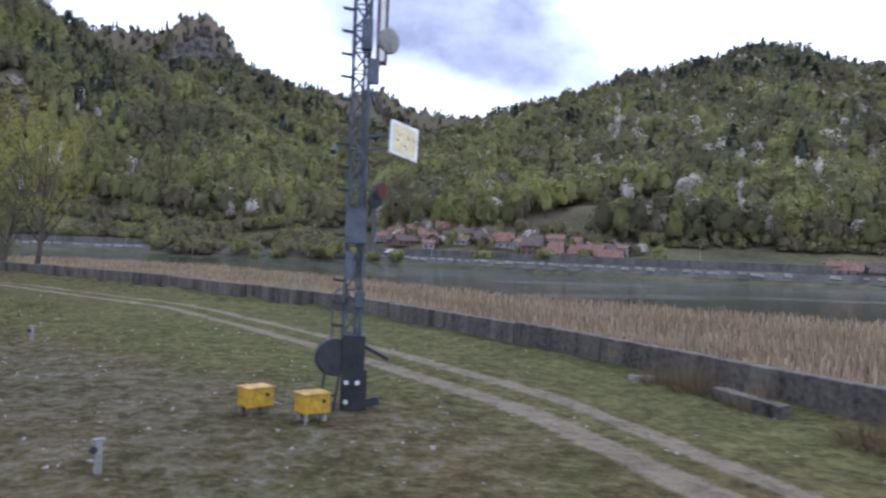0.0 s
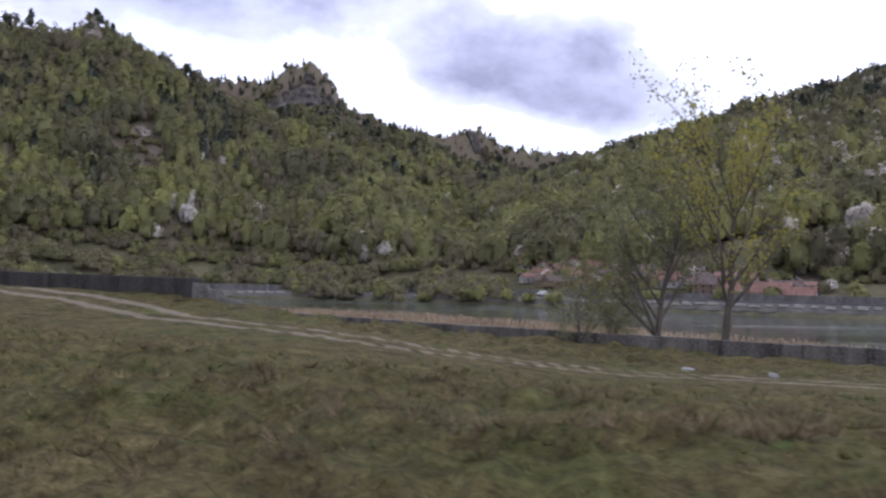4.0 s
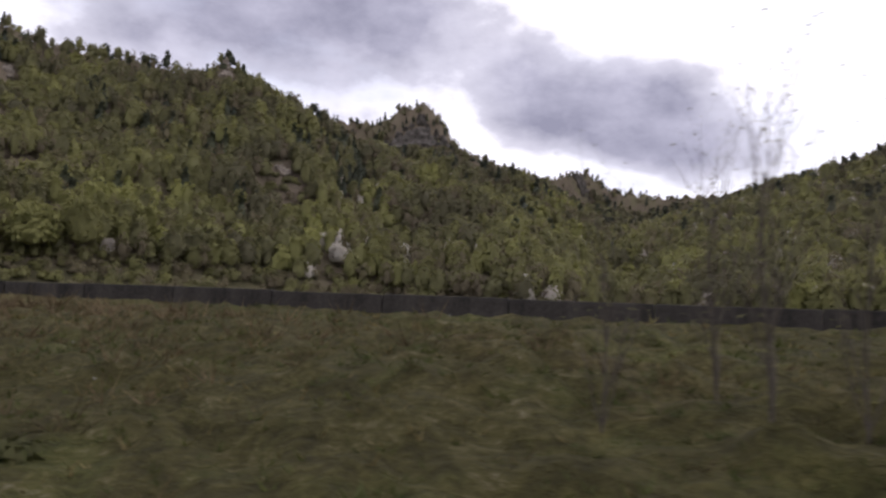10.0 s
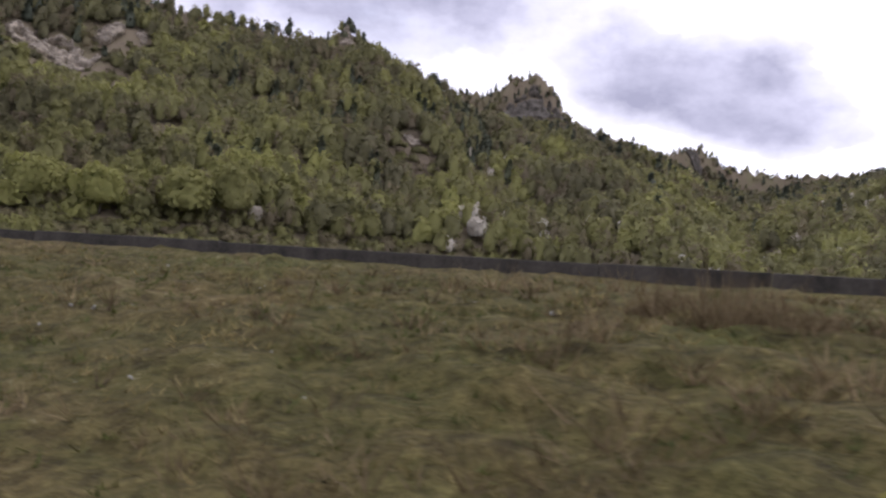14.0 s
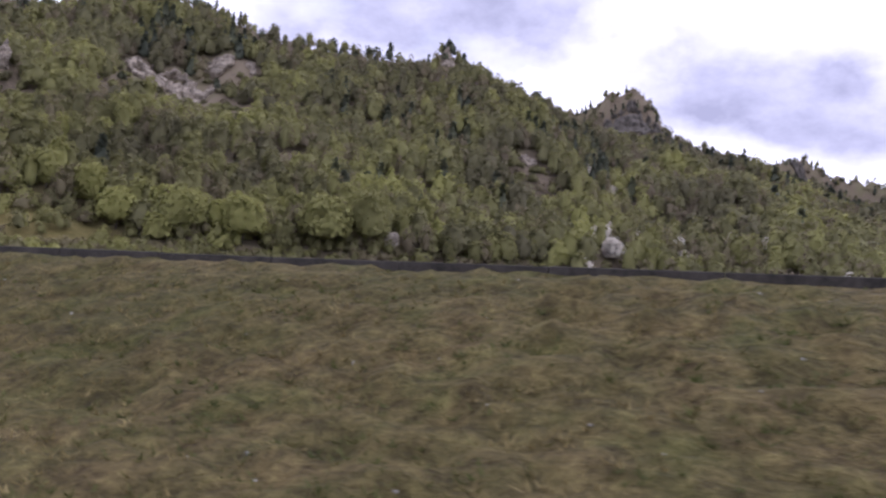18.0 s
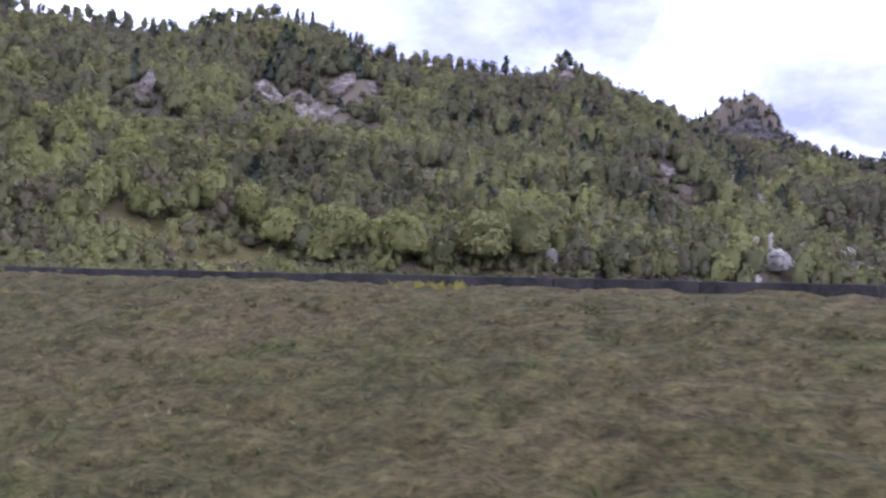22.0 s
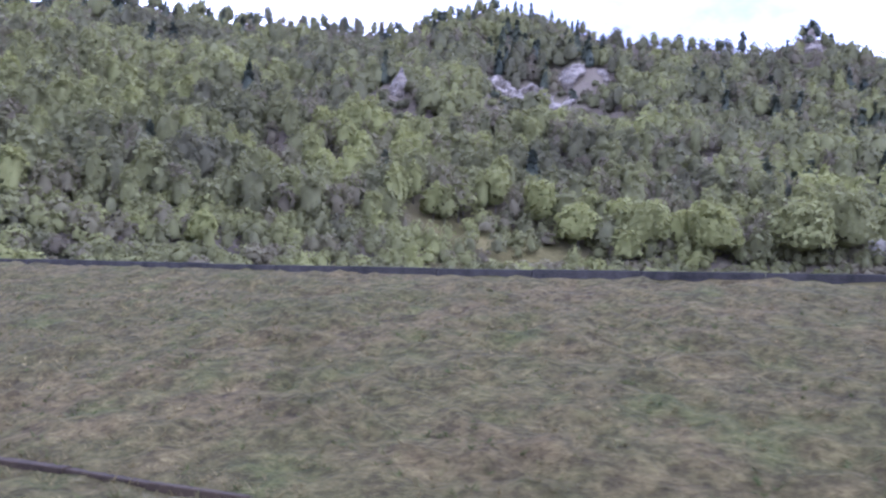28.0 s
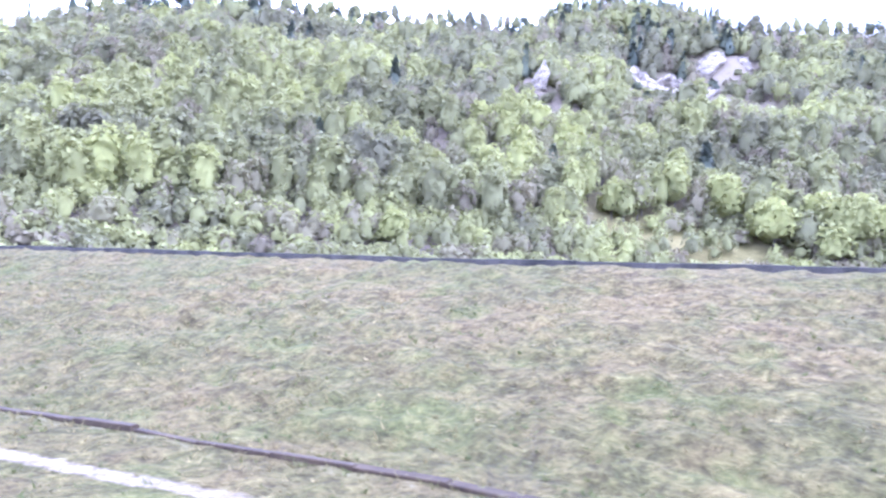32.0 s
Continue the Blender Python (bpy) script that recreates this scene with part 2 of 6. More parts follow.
M_rock_dark = two_tone("grey weathered limestone", (0.03, 0.027, 0.023), (0.135, 0.118, 0.1), 0.14, 0.8, 0.95, lift=0.9, dist=1.0, stretch=(1, 1, 0.7))
M_steel = two_tone("galvanised steel", (0.05, 0.056, 0.066), (0.13, 0.14, 0.162), 2, 20, 0.5, 0.5, lift=0.1)
M_dark = two_tone("black painted steel", (0.012, 0.013, 0.015), (0.04, 0.042, 0.045), 3, 25, 0.6, 0.1, lift=0.2)
M_white = two_tone("white paint", (0.55, 0.55, 0.54), (0.8, 0.8, 0.79), 3, 25, 0.6)
M_cream = two_tone("cream board", (0.5, 0.42, 0.23), (0.72, 0.63, 0.4), 5, 30, 0.7)
M_yellow = two_tone("yellow paint", (0.26, 0.15, 0.012), (0.53, 0.33, 0.03), 7, 30, 0.55, lift=0.15)
M_faded = two_tone("worn yellow paint", (0.06, 0.052, 0.02), (0.26, 0.21, 0.05), 9, 40, 0.9)
M_lidcream = two_tone("rusty faded yellow paint", (0.2, 0.1, 0.03), (0.56, 0.38, 0.1), 6, 30, 0.7)
M_red = two_tone("red paint", (0.05, 0.014, 0.012), (0.12, 0.03, 0.025), 4, 30, 0.5)
M_bark = two_tone("bark", (0.04, 0.033, 0.026), (0.125, 0.105, 0.082), 3, 20, 0.95, lift=0.8, stretch=(1, 1, 0.25))
M_gravel = two_tone("gravel", (0.022, 0.019, 0.016), (0.085, 0.075, 0.064), 2, 9, 0.95, lift=0.9, dist=0.05)
M_revet = two_tone("earthy stone facing", (0.05, 0.046, 0.038), (0.13, 0.12, 0.1), 0.12, 1.2, 0.95, lift=0.7, dist=0.2, stretch=(1, 1, 0.4))
M_roof_old = two_tone("old brown roof tiles", (0.05, 0.036, 0.03), (0.14, 0.1, 0.085), 0.7, 4, 0.85, lift=0.5)
M_roof = two_tone("roof tiles", (0.085, 0.046, 0.036), (0.25, 0.132, 0.098), 0.7, 4, 0.85, lift=0.5)
M_plaster = two_tone("white plaster", (0.07, 0.062, 0.055), (0.38, 0.355, 0.32), 0.5, 3, 0.9)
M_timber = two_tone("brown timber", (0.06, 0.04, 0.03), (0.2, 0.14, 0.1), 1, 8, 0.9)
M_pane = two_tone("dark window pane", (0.01, 0.012, 0.015), (0.03, 0.034, 0.04), 1, 5, 0.15)
M_asphalt = two_tone("asphalt", (0.03, 0.03, 0.03), (0.065, 0.065, 0.065), 0.5, 8, 0.9)
M_reed = leaf_material("dry reed", [(0.1, (0.18, 0.128, 0.08)), (0.6, (0.3, 0.225, 0.145)), (0.95, (0.4, 0.315, 0.21))], 0.9, 0.15)
M_blade = leaf_material("grass blades", [(0.05, (0.046, 0.058, 0.017)), (0.38, (0.082, 0.09, 0.025)), (0.55, (0.13, 0.104, 0.043)), (0.95, (0.255, 0.203, 0.09))], 0.85, 0.2)
M_brush = leaf_material("dead brush", [(0.0, (0.042, 0.03, 0.016)), (0.5, (0.108, 0.078, 0.042)), (1.0, (0.22, 0.165, 0.09))], 0.9, 0.1)
M_bramble = leaf_material("bramble leaves", [(0.0, (0.085, 0.062, 0.034)), (0.35, (0.075, 0.064, 0.028)), (0.7, (0.066, 0.068, 0.024)), (1.0, (0.095, 0.105, 0.032))], 0.85, 0.3)
M_flower = leaf_material("yellow flowers", [(0.0, (0.14, 0.13, 0.03)), (1.0, (0.3, 0.26, 0.05))], 0.8, 0.2)
M_leaf_a = leaf_material("spring leaves", [(0.0, (0.120, 0.107, 0.067)), (0.35, (0.164, 0.156, 0.074)), (0.65, (0.224, 0.217, 0.084)), (1.0, (0.304, 0.300, 0.100))], 0.85, 0.45, 0.15, 0.6)
M_leaf_b = leaf_material("budding twigs", [(0.0, (0.146, 0.118, 0.080)), (0.5, (0.185, 0.158, 0.092)), (1.0, (0.218, 0.200, 0.099))], 0.85, 0.45, 0.15, 0.7)
M_leaf_c = leaf_material("conifer needles", [(0.0, (0.057, 0.067, 0.050)), (0.6, (0.090, 0.098, 0.060)), (1.0, (0.127, 0.135, 0.074))], 0.8, 0.3, 0.4, 0.9)
M_blossom = leaf_material("white blossom", [(0.0, (0.4, 0.35, 0.29)), (0.6, (0.58, 0.53, 0.45)), (1.0, (0.74, 0.7, 0.62))], 0.8, 0.4)
M_budleaf = leaf_material("young olive leaves", [(0.0, (0.07, 0.068, 0.04)), (0.5, (0.13, 0.13, 0.065)), (1.0, (0.2, 0.2, 0.09))], 0.75, 0.5)
M_sprout = leaf_material("fresh young leaves", [(0.0, (0.05, 0.072, 0.03)), (0.5, (0.105, 0.14, 0.05)), (1.0, (0.32, 0.28, 0.06))], 0.7, 0.5)


def water_material():
    m, nt, b = material("river water", 0.08, 0, 0.5)
    b.inputs["Base Color"].default_value = (0.035, 0.042, 0.03, 1)
    n = noise_fac(nt, 0.5, 4, 0.6, (1, 2.2, 1))
    wide = ramp(nt, noise_fac(nt, 0.012, 3, 0.5, (1, 4, 1)), [(0.42, (0.03, 0.03, 0.03)), (0.6, (0.2, 0.2, 0.2))])
    nt.links.new(wide, b.inputs["Roughness"])
    bump(nt, b, n, 0.25, 0.12)
    return m


M_water = water_material()


def hill_material():
    """Leaf litter and grass under the woods, pale rock where it is steep."""
    m, nt, b = material("hillside", 0.97, 0, 0.1)
    f = calc(nt, "ADD", calc(nt, "MULTIPLY", noise_fac(nt, 0.02, 5, 0.6), 0.6), calc(nt, "MULTIPLY", noise_fac(nt, 0.3, 4), 0.4))
    litter = ramp(nt, f, [(0.35, (0.09, 0.072, 0.052)), (0.5, (0.15, 0.12, 0.085)), (0.65, (0.13, 0.12, 0.065))])
    at = nt.nodes.new("ShaderNodeAttribute")
    at.attribute_name = "meadow"
    grass = ramp(nt, f, [(0.35, (0.036, 0.034, 0.019)), (0.48, (0.068, 0.062, 0.032)), (0.62, (0.115, 0.1, 0.055))])
    dry = ramp(nt, f, [(0.35, (0.06, 0.053, 0.02)), (0.48, (0.102, 0.087, 0.031)), (0.62, (0.15, 0.122, 0.048))])
    col = mix(nt, at.outputs["Fac"], litter, grass)
    pale = nt.nodes.new("ShaderNodeAttribute")
    pale.attribute_name = "pale"
    col = mix(nt, pale.outputs["Fac"], col, dry)
    nt.links.new(col, b.inputs["Base Color"])
    bump(nt, b, f, 0.6, 1.5)
    return m


M_hill = hill_material()


# ---- mesh helpers ----
def part(name, bm, mat, parent=None, label=""):
    me = bpy.data.meshes.new(name)
    bm.to_mesh(me)
    bm.free()
    me.materials.append(mat)
    ob = new(name, me)
    if parent is not None:
        ob.parent = parent
    if label:
        tagged(ob, label)
    return ob


def soup(name, verts, faces, mat, tint=None, smooth=False, normals=None):
    """One mesh from numpy arrays: verts (n, 3), faces (m, 3 or 4)."""
    me = bpy.data.meshes.new(name)
    k = faces.shape[1]
    me.vertices.add(len(verts))
    me.vertices.foreach_set("co", np.ascontiguousarray(verts, np.float32).ravel())
    me.loops.add(faces.size)
    me.loops.foreach_set("vertex_index", np.ascontiguousarray(faces, np.int32).ravel())
    me.polygons.add(len(faces))
    me.polygons.foreach_set("loop_start", np.arange(0, faces.size, k, dtype=np.int32))
    if tint is not None:
        for key, vals in tint.items():
            dom = "FACE" if len(vals) == len(faces) else "POINT"
            me.attributes.new(key, "FLOAT", dom).data.foreach_set("value", np.ascontiguousarray(vals, np.float32))
    me.update(calc_edges=True)
    if smooth:
        me.polygons.foreach_set("use_smooth", np.ones(len(faces), bool))
    if normals is not None:
        me.polygons.foreach_set("use_smooth", np.ones(len(faces), bool))
        me.normals_split_custom_set_from_vertices(np.ascontiguousarray(normals, np.float32))
    me.materials.append(mat)
    return new(name, me)


def box(bm, x0, x1, y0, y1, z0, z1, m=None):
    c = Matrix.Translation(((x0 + x1) / 2, (y0 + y1) / 2, (z0 + z1) / 2)) @ Matrix.Diagonal((x1 - x0, y1 - y0, z1 - z0, 1))
    return bmesh.ops.create_cube(bm, size=1, matrix=(m @ c) if m is not None else c)["verts"]


def bar(bm, a, b, r0, r1=None, seg=8):
    """A round bar from a to b."""
    a, b = Vector(a), Vector(b)
    r1 = r0 if r1 is None else r1
    d = b - a
    m = Matrix.Translation((a + b) / 2) @ d.to_track_quat("Z", "Y").to_matrix().to_4x4()
    bmesh.ops.create_cone(bm, cap_ends=True, segments=seg, radius1=r0, radius2=max(r1, 1e-4), depth=d.length, matrix=m)


def strut(bm, a, b, w):
    """A square bar from a to b."""
    a, b = Vector(a), Vector(b)
    d = b - a
    m = Matrix.Translation((a + b) / 2) @ d.to_track_quat("Z", "Y").to_matrix().to_4x4() @ Matrix.Diagonal((w, w, d.length, 1))
    bmesh.ops.create_cube(bm, size=1, matrix=m)


def soften(bm, width=0.01, seg=1):
    bmesh.ops.bevel(bm, geom=list(bm.edges), offset=width, segments=seg, affect="EDGES", profile=0.5)


# ---- the plan: s metres along the railway, n metres to its right ----
def disc(bm, c, axis, r, thick, seg=20):
    c, axis = Vector(c), Vector(axis).normalized()
    m = Matrix.Translation(c) @ axis.to_track_quat("Z", "Y").to_matrix().to_4x4()
    bmesh.ops.create_cone(bm, cap_ends=True, segments=seg, radius1=r, radius2=r, depth=thick, matrix=m)


DS = 0.5
S_AX = np.arange(-140.0, 620.0, DS)
_q = np.clip(S_AX, 0, 384) / 100
HEAD = np.radians(48.2134 + 19.9557 * _q - 9.7207 * _q**2 + 4.0239 * _q**3 - 0.5113 * _q**4)
_i0 = int(np.argmin(abs(S_AX)))
TX = np.concatenate([[0], np.cumsum(-np.sin((HEAD[1:] + HEAD[:-1]) / 2) * DS)])
TY = np.concatenate([[0], np.cumsum(np.cos((HEAD[1:] + HEAD[:-1]) / 2) * DS)])
TX, TY = TX - TX[_i0], TY - TY[_i0]


def world_xy(s, n):
    h = np.interp(s, S_AX, HEAD)
    return np.interp(s, S_AX, TX) + np.cos(h) * n, np.interp(s, S_AX, TY) + np.sin(h) * n


def plan_sn(x, y):
    """s and n of places in the world."""
    x, y = np.atleast_1d(np.asarray(x, float)), np.atleast_1d(np.asarray(y, float))
    s, n = np.empty(len(x)), np.empty(len(x))
    cx, cy, ch, cs = TX[::4], TY[::4], HEAD[::4], S_AX[::4]
    for i in range(0, len(x), 4000):
        k = np.argmin((x[i:i + 4000, None] - cx)**2 + (y[i:i + 4000, None] - cy)**2, axis=1)
        dx, dy = x[i:i + 4000] - cx[k], y[i:i + 4000] - cy[k]
        s[i:i + 4000] = cs[k] - np.sin(ch[k]) * dx + np.cos(ch[k]) * dy
        n[i:i + 4000] = np.cos(ch[k]) * dx + np.sin(ch[k]) * dy
    return s, n


# heights of the near ground: columns over n, rows over s
N_COL = np.array([0, 3, 6, 10, 14, 18, 22, 30, 42.0])
S_ROW = np.array([-140, 12, 30, 50, 64, 78, 110, 150, 180, 210, 240, 290, 350, 384, 620.0])
Z_TAB = np.array([
    [.3, .05, .1, .25, .3, .35, .35, .35, .35], [.3, .05, .1, .25, .3, .35, .35, .35, .35],
    [.4, .2, .4, .6, .6, .5, .4, .3, .3], [.4, .4, .7, 1.0, 1.1, .9, .7, .4, .3],
    [.4, .5, .9, 1.5, 1.9, 2.0, 2.0, 1.0, .3]])
Z_TAB2 = np.array([
    [.4, .6, 1.1, 1.9, 2.5, 2.85, 2.95, 3.0, 3.0], [.4, .8, 1.5, 2.4, 3.0, 3.35, 3.45, 3.5, 3.5],
    [.4, .9, 1.7, 2.7, 3.3, 3.65, 3.8, 3.8, 3.8], [.4, .9, 1.6, 2.7, 3.4, 3.8, 3.95, 4, 4],
    [.4, .6, 1.0, 1.9, 3.2, 4.1, 4.2, 4.2, 4.2], [.3, .3, .5, 1.0, 2.9, 4.25, 4.4, 4.4, 4.4]])
Z_TAB3 = np.array([
    [.2, .0, .2, .6, 1.8, 3.3, 4.35, 4.7, 4.7], [.2, -.1, -.1, .1, 1.1, 2.2, 3.4, 4.95, 5.0],
    [.2, -.2, -.2, .0, .4, 1.7, 3.0, 5.2, 5.3], [.2, -.2, -.2, .0, .4, 1.7, 3.2, 5.9, 6.1]])
Z_ALL = np.vstack([Z_TAB, Z_TAB2, Z_TAB3])


def smooth_interp(x, xs):
    k = np.clip(np.searchsorted(xs, x) - 1, 0, len(xs) - 2)
    f = np.clip((x - xs[k]) / (xs[k + 1] - xs[k]), 0, 1)
    return k, f * f * (3 - 2 * f)


def wobble(x, y, scale, seed=0):
    """Cheap smooth noise, -1 to 1."""
    r = np.random.RandomState(seed)
    v = 0
    for o in range(5):
        a, p, q = r.uniform(0, 6.28), r.uniform(0, 6.28), r.uniform(0.7, 1.5)
        k = q * 6.28 / scale
        v = v + np.sin(k * (np.cos(a) * x + np.sin(a) * y) + p + 1.3 * np.sin(0.6 * k * (np.sin(a) * x - np.cos(a) * y) + q))
    return v / 2.6


LANE_S = [-60, -5, 1.3, 5.6, 11, 25, 38, 46, 50, 53, 57, 62, 66, 71, 82, 100, 560]
LANE_N = [-20, 5.3, 10.6, 14.2, 17.2, 24.2, 27.2, 27, 25.9, 23.4, 20.2, 18.6, 19.2, 20.2, 19.6, 18.8, 17.0]


DRAIN_S = [300, 320, 346, 365, 380, 390, 405, 560]
DRAIN_N = [8.3, 8.9, 10.3, 10.4, 11.4, 12.6, 13.1, 13.5]


def calm(s, n):
    """How even the ground is: smooth under the lane, hummocky elsewhere."""
    return 1 - 0.88 * np.clip((100 - s) / 12, 0, 1) * np.exp(-((n - np.interp(s, LANE_S, LANE_N) + 1.5) / 5.0)**4) - \
        0.8 * np.clip((s - 372) / 6, 0, 1) * np.exp(-((n - 10.3) / 1.3)**4) * (np.abs(n - np.interp(s, DRAIN_S, DRAIN_N)) > 1.2) - \
        0.75 * np.clip((s - 306) / 6, 0, 1) * np.exp(-((n - np.interp(s, DRAIN_S, DRAIN_N)) / 1.0)**4)


def near_z(s, n):
    s, n = np.asarray(s, float), np.asarray(n, float)
    i, f = smooth_interp(s, S_ROW)
    j = np.clip(np.searchsorted(N_COL, np.maximum(n, 0)) - 1, 0, len(N_COL) - 2)
    g = np.clip((np.maximum(n, 0) - N_COL[j]) / (N_COL[j + 1] - N_COL[j]), 0, 1)
    z = (Z_ALL[i, j] * (1 - g) + Z_ALL[i, j + 1] * g) * (1 - f) + (Z_ALL[i + 1, j] * (1 - g) + Z_ALL[i + 1, j + 1] * g) * f
    wn = wall_n(s)
    lead = np.clip((s - 61.5) / 6, 0, 1)**2 * np.clip((n - 17.5) / 5, 0, 1)**2 * np.clip((27 - n) / 3, 0, 1)
    w = np.where(s > 67.5, np.clip((n - (wn - 5)) / 5, 0, 1)**2, lead)
    show = np.interp(s, [67, 80, 110, 127, 141, 152, 170, 200, 215, 240, 262, 290, 320, 350, 384, 430], [.66, .62, .48, .6, .62, .45, .4, .36, .24, .25, .27, .34, .3, .27, .25, .22])
    z = z * (1 - w) + (np.interp(s, W2_ZS, W2_Z) - show) * w
    z = z + 0.4 * np.exp(-((s - 43) / 13)**2 - ((n - 11) / 4.5)**2)
    hump = 1 + 1.7 * np.clip(1 - ((s - 86) / 44)**2, 0, 1)
    rough = hump * np.clip((n - 4) / 4, 0, 1) * np.where(s < 20, 0.25, 1.0) * (1 - 0.75 * w) * calm(s, n)
    return z + rough * (0.075 * wobble(s, n, 5.0, 3) + 0.06 * wobble(s, n, 1.9, 5) + 0.05 * wobble(s, n, 1.1, 9))


# the flood wall: the low part, then the higher part on the bank
W1_S = np.array([-140, 0, 4, 8.6, 18.5, 33, 43, 56, 66, 90, 130.0])
W1_N = np.array([-50, 16.3, 18.9, 22, 27.8, 33.4, 36.1, 38.5, 41, 50, 64.0])
W2_S = np.array([67.5, 110, 185, 241, 300, 384, 420, 620.0])
W2_N = np.array([22.5, 21.3, 19, 18.2, 25, 30, 31, 36.0])
W2_ZS = np.array([67.5, 80, 110, 140, 170, 215, 262, 290, 320, 350, 380, 400, 428, 620.0])
W2_Z = np.array([3.35, 3.6, 4.05, 4.3, 4.4, 4.55, 4.7, 4.9, 5.05, 5.12, 5.4, 5.6, 6.1, 7.5])


def wall_n(s):
    return np.where(s < 67.5, np.interp(s, W1_S, W1_N), np.interp(s, W2_S, W2_N))


WATER = -7.0
BANK = np.array([(620, -60), (420, 120), (300, 215), (233, 268), (160, 305), (93, 374), (30, 450), (-60, 500), (-180, 510), (-300, 430), (-400, 340), (-480, 230), (-560, 60), (-640, -200.0)])
REED = np.array([(330, -60), (180, 30), (87, 101), (50, 136), (19, 196), (-15, 260), (-70, 300), (-150, 290), (-220, 250.0)])
FOOT = np.array([(760, 60, 8), (450, 250, 6), (300, 345, 8), (200, 405, 9), (120, 455, 12), (40, 530, 14), (-41, 575, 15), (-130, 640, 24), (-220, 610, 30), (-320, 530, 30),
                 (-430, 450, 28), (-510, 345, 22), (-570, 240, 22), (-640, 60, 22), (-720, -200, 22.0)])
FRONT = np.array([(-1010, 150, 150), (-968, 383, 203), (-925, 461, 237), (-873, 538, 257), (-827, 616, 261), (-753, 721, 277), (-728, 759, 280), (-713, 815, 314), (-685, 855, 336),
                  (-626, 904, 331), (-552, 887, 292), (-472, 933, 290), (-395, 976, 289), (-366, 983, 309), (-337, 993, 289), (-269, 994, 257), (-242, 984, 242), (-200, 870, 165), (-172, 760, 90.0)])
FAR = np.array([(-500, 1400, 330), (-309, 1375, 353), (-209, 1339, 340), (-166, 1306, 366), (-139, 1301, 368), (-118, 1303, 355), (-84, 1342, 310), (-2, 1425, 294), (101, 1518, 296),
                (177, 1588, 327), (225, 1600, 298), (335, 1628, 287), (469, 1584, 294.0)])
EAST = np.array([(384, 1583, 267), (443, 1493, 268), (498, 1388, 277), (562, 1282, 298), (616, 1184, 310), (668, 1105, 322), (687, 1074, 332), (701, 1065, 304), (756, 1060, 273),
                 (839, 989, 298), (1000, 850, 300), (1150, 500, 280), (1250, 100, 250.0)])


def to_line(x, y, line):
    """Distance to a polyline, and its third column at the nearest place."""
    best, val = np.full(len(x), 1e9), np.zeros(len(x))
    for a, b in zip(line[:-1], line[1:]):
        d = b[:2] - a[:2]
        f = np.clip(((x - a[0]) * d[0] + (y - a[1]) * d[1]) / (d @ d), 0, 1)
        r = np.hypot(x - a[0] - f * d[0], y - a[1] - f * d[1])
        m = r < best
        best[m] = r[m]
        if len(a) > 2:
            val[m] = (a[2] + f * (b[2] - a[2]))[m]
    return best, val


def beyond(x, y, line):
    """True on the far side of a line that runs from east to west."""
    best, side = np.full(len(x), 1e9), np.zeros(len(x))
    for a, b in zip(line[:-1], line[1:]):
        d = b[:2] - a[:2]
        f = np.clip(((x - a[0]) * d[0] + (y - a[1]) * d[1]) / (d @ d), 0, 1)
        r = np.hypot(x - a[0] - f * d[0], y - a[1] - f * d[1])
        c = d[0] * (y - a[1]) - d[1] * (x - a[0])
        m = r < best - 1e-6
        best[m] = r[m]
        side[m] = c[m]
    return side < 0


def land_z(x, y):
    """Height of the land beyond the wall: bed, far bank, foot of the hills, hills."""
    x, y = np.asarray(x, float), np.asarray(y, float)
    s, n = plan_sn(x, y)
    wn = wall_n(s)
    db, _ = to_line(x, y, BANK)
    df, zf = to_line(x, y, FOOT)
    past_bank, past_foot = beyond(x, y, BANK), beyond(x, y, FOOT)
    z = np.full(len(x), WATER - 2.0)
    # near bank, down to the reeds
    off = n - wn
    z = np.where(off < 40, np.maximum(WATER - 2.0, np.where(off < 4, near_z(s, wn) - 1.3, near_z(s, wn) - 1.3 - (off - 4) * 0.42)), z)
    z = np.where((off > 5) & ~beyond(x, y, REED) & (s < 200), np.maximum(z, WATER + 0.35), z)
    z = np.where((off < 0.6), near_z(s, n) - 1.4, z)
    # far bank to foot
    f = db / (db + df + 1e-3)
    shelf = WATER + 2.6 * np.clip(db / 9, 0, 1) + (zf - WATER - 2.6) * np.clip((f - 0.12) / 0.88, 0, 1)**1.3
    z = np.where(past_bank & (off > 40), shelf, z)
    # hills
    hill = zf.copy()
    for line, k, cap, sink in ((FRONT, 0.50, 26, -3), (FAR, 0.48, 70, 1), (EAST, 0.36, 14, 8)):
        for a, b in zip(line[:-1], line[1:]):
            d = b[:2] - a[:2]
            f = np.clip(((x - a[0]) * d[0] + (y - a[1]) * d[1]) / (d @ d), 0, 1)
            dr = np.hypot(x - a[0] - f * d[0], y - a[1] - f * d[1])
            zc = a[2] + f * (b[2] - a[2]) - sink
            u = dr / (dr + df + 1e-3)
            hill = np.maximum(hill, np.minimum(zc - (zc - zf) * u**0.85, zc - k * dr - cap * (1 - np.exp(-dr / 18))))
    hill = hill - 36 * np.exp(-(((x + 565) / 78)**2 + ((y - 745) / 62)**2))      # the hollow below the cliff
    up = np.clip((hill - zf) / 60, 0, 1)
    gully = 7 * wobble(x, y, 130, 11) + 4 * wobble(x, y, 52, 12) + 2.5 * wobble(x, y, 24, 13)
    d_top = np.minimum(to_line(x, y, FRONT)[0], np.minimum(to_line(x, y, FAR)[0], to_line(x, y, EAST)[0]))
    hill = hill + gully * up * np.clip(d_top / 60, 0.12, 1)
    return np.where(past_foot, np.maximum(hill, shelf * 0 + zf), z)


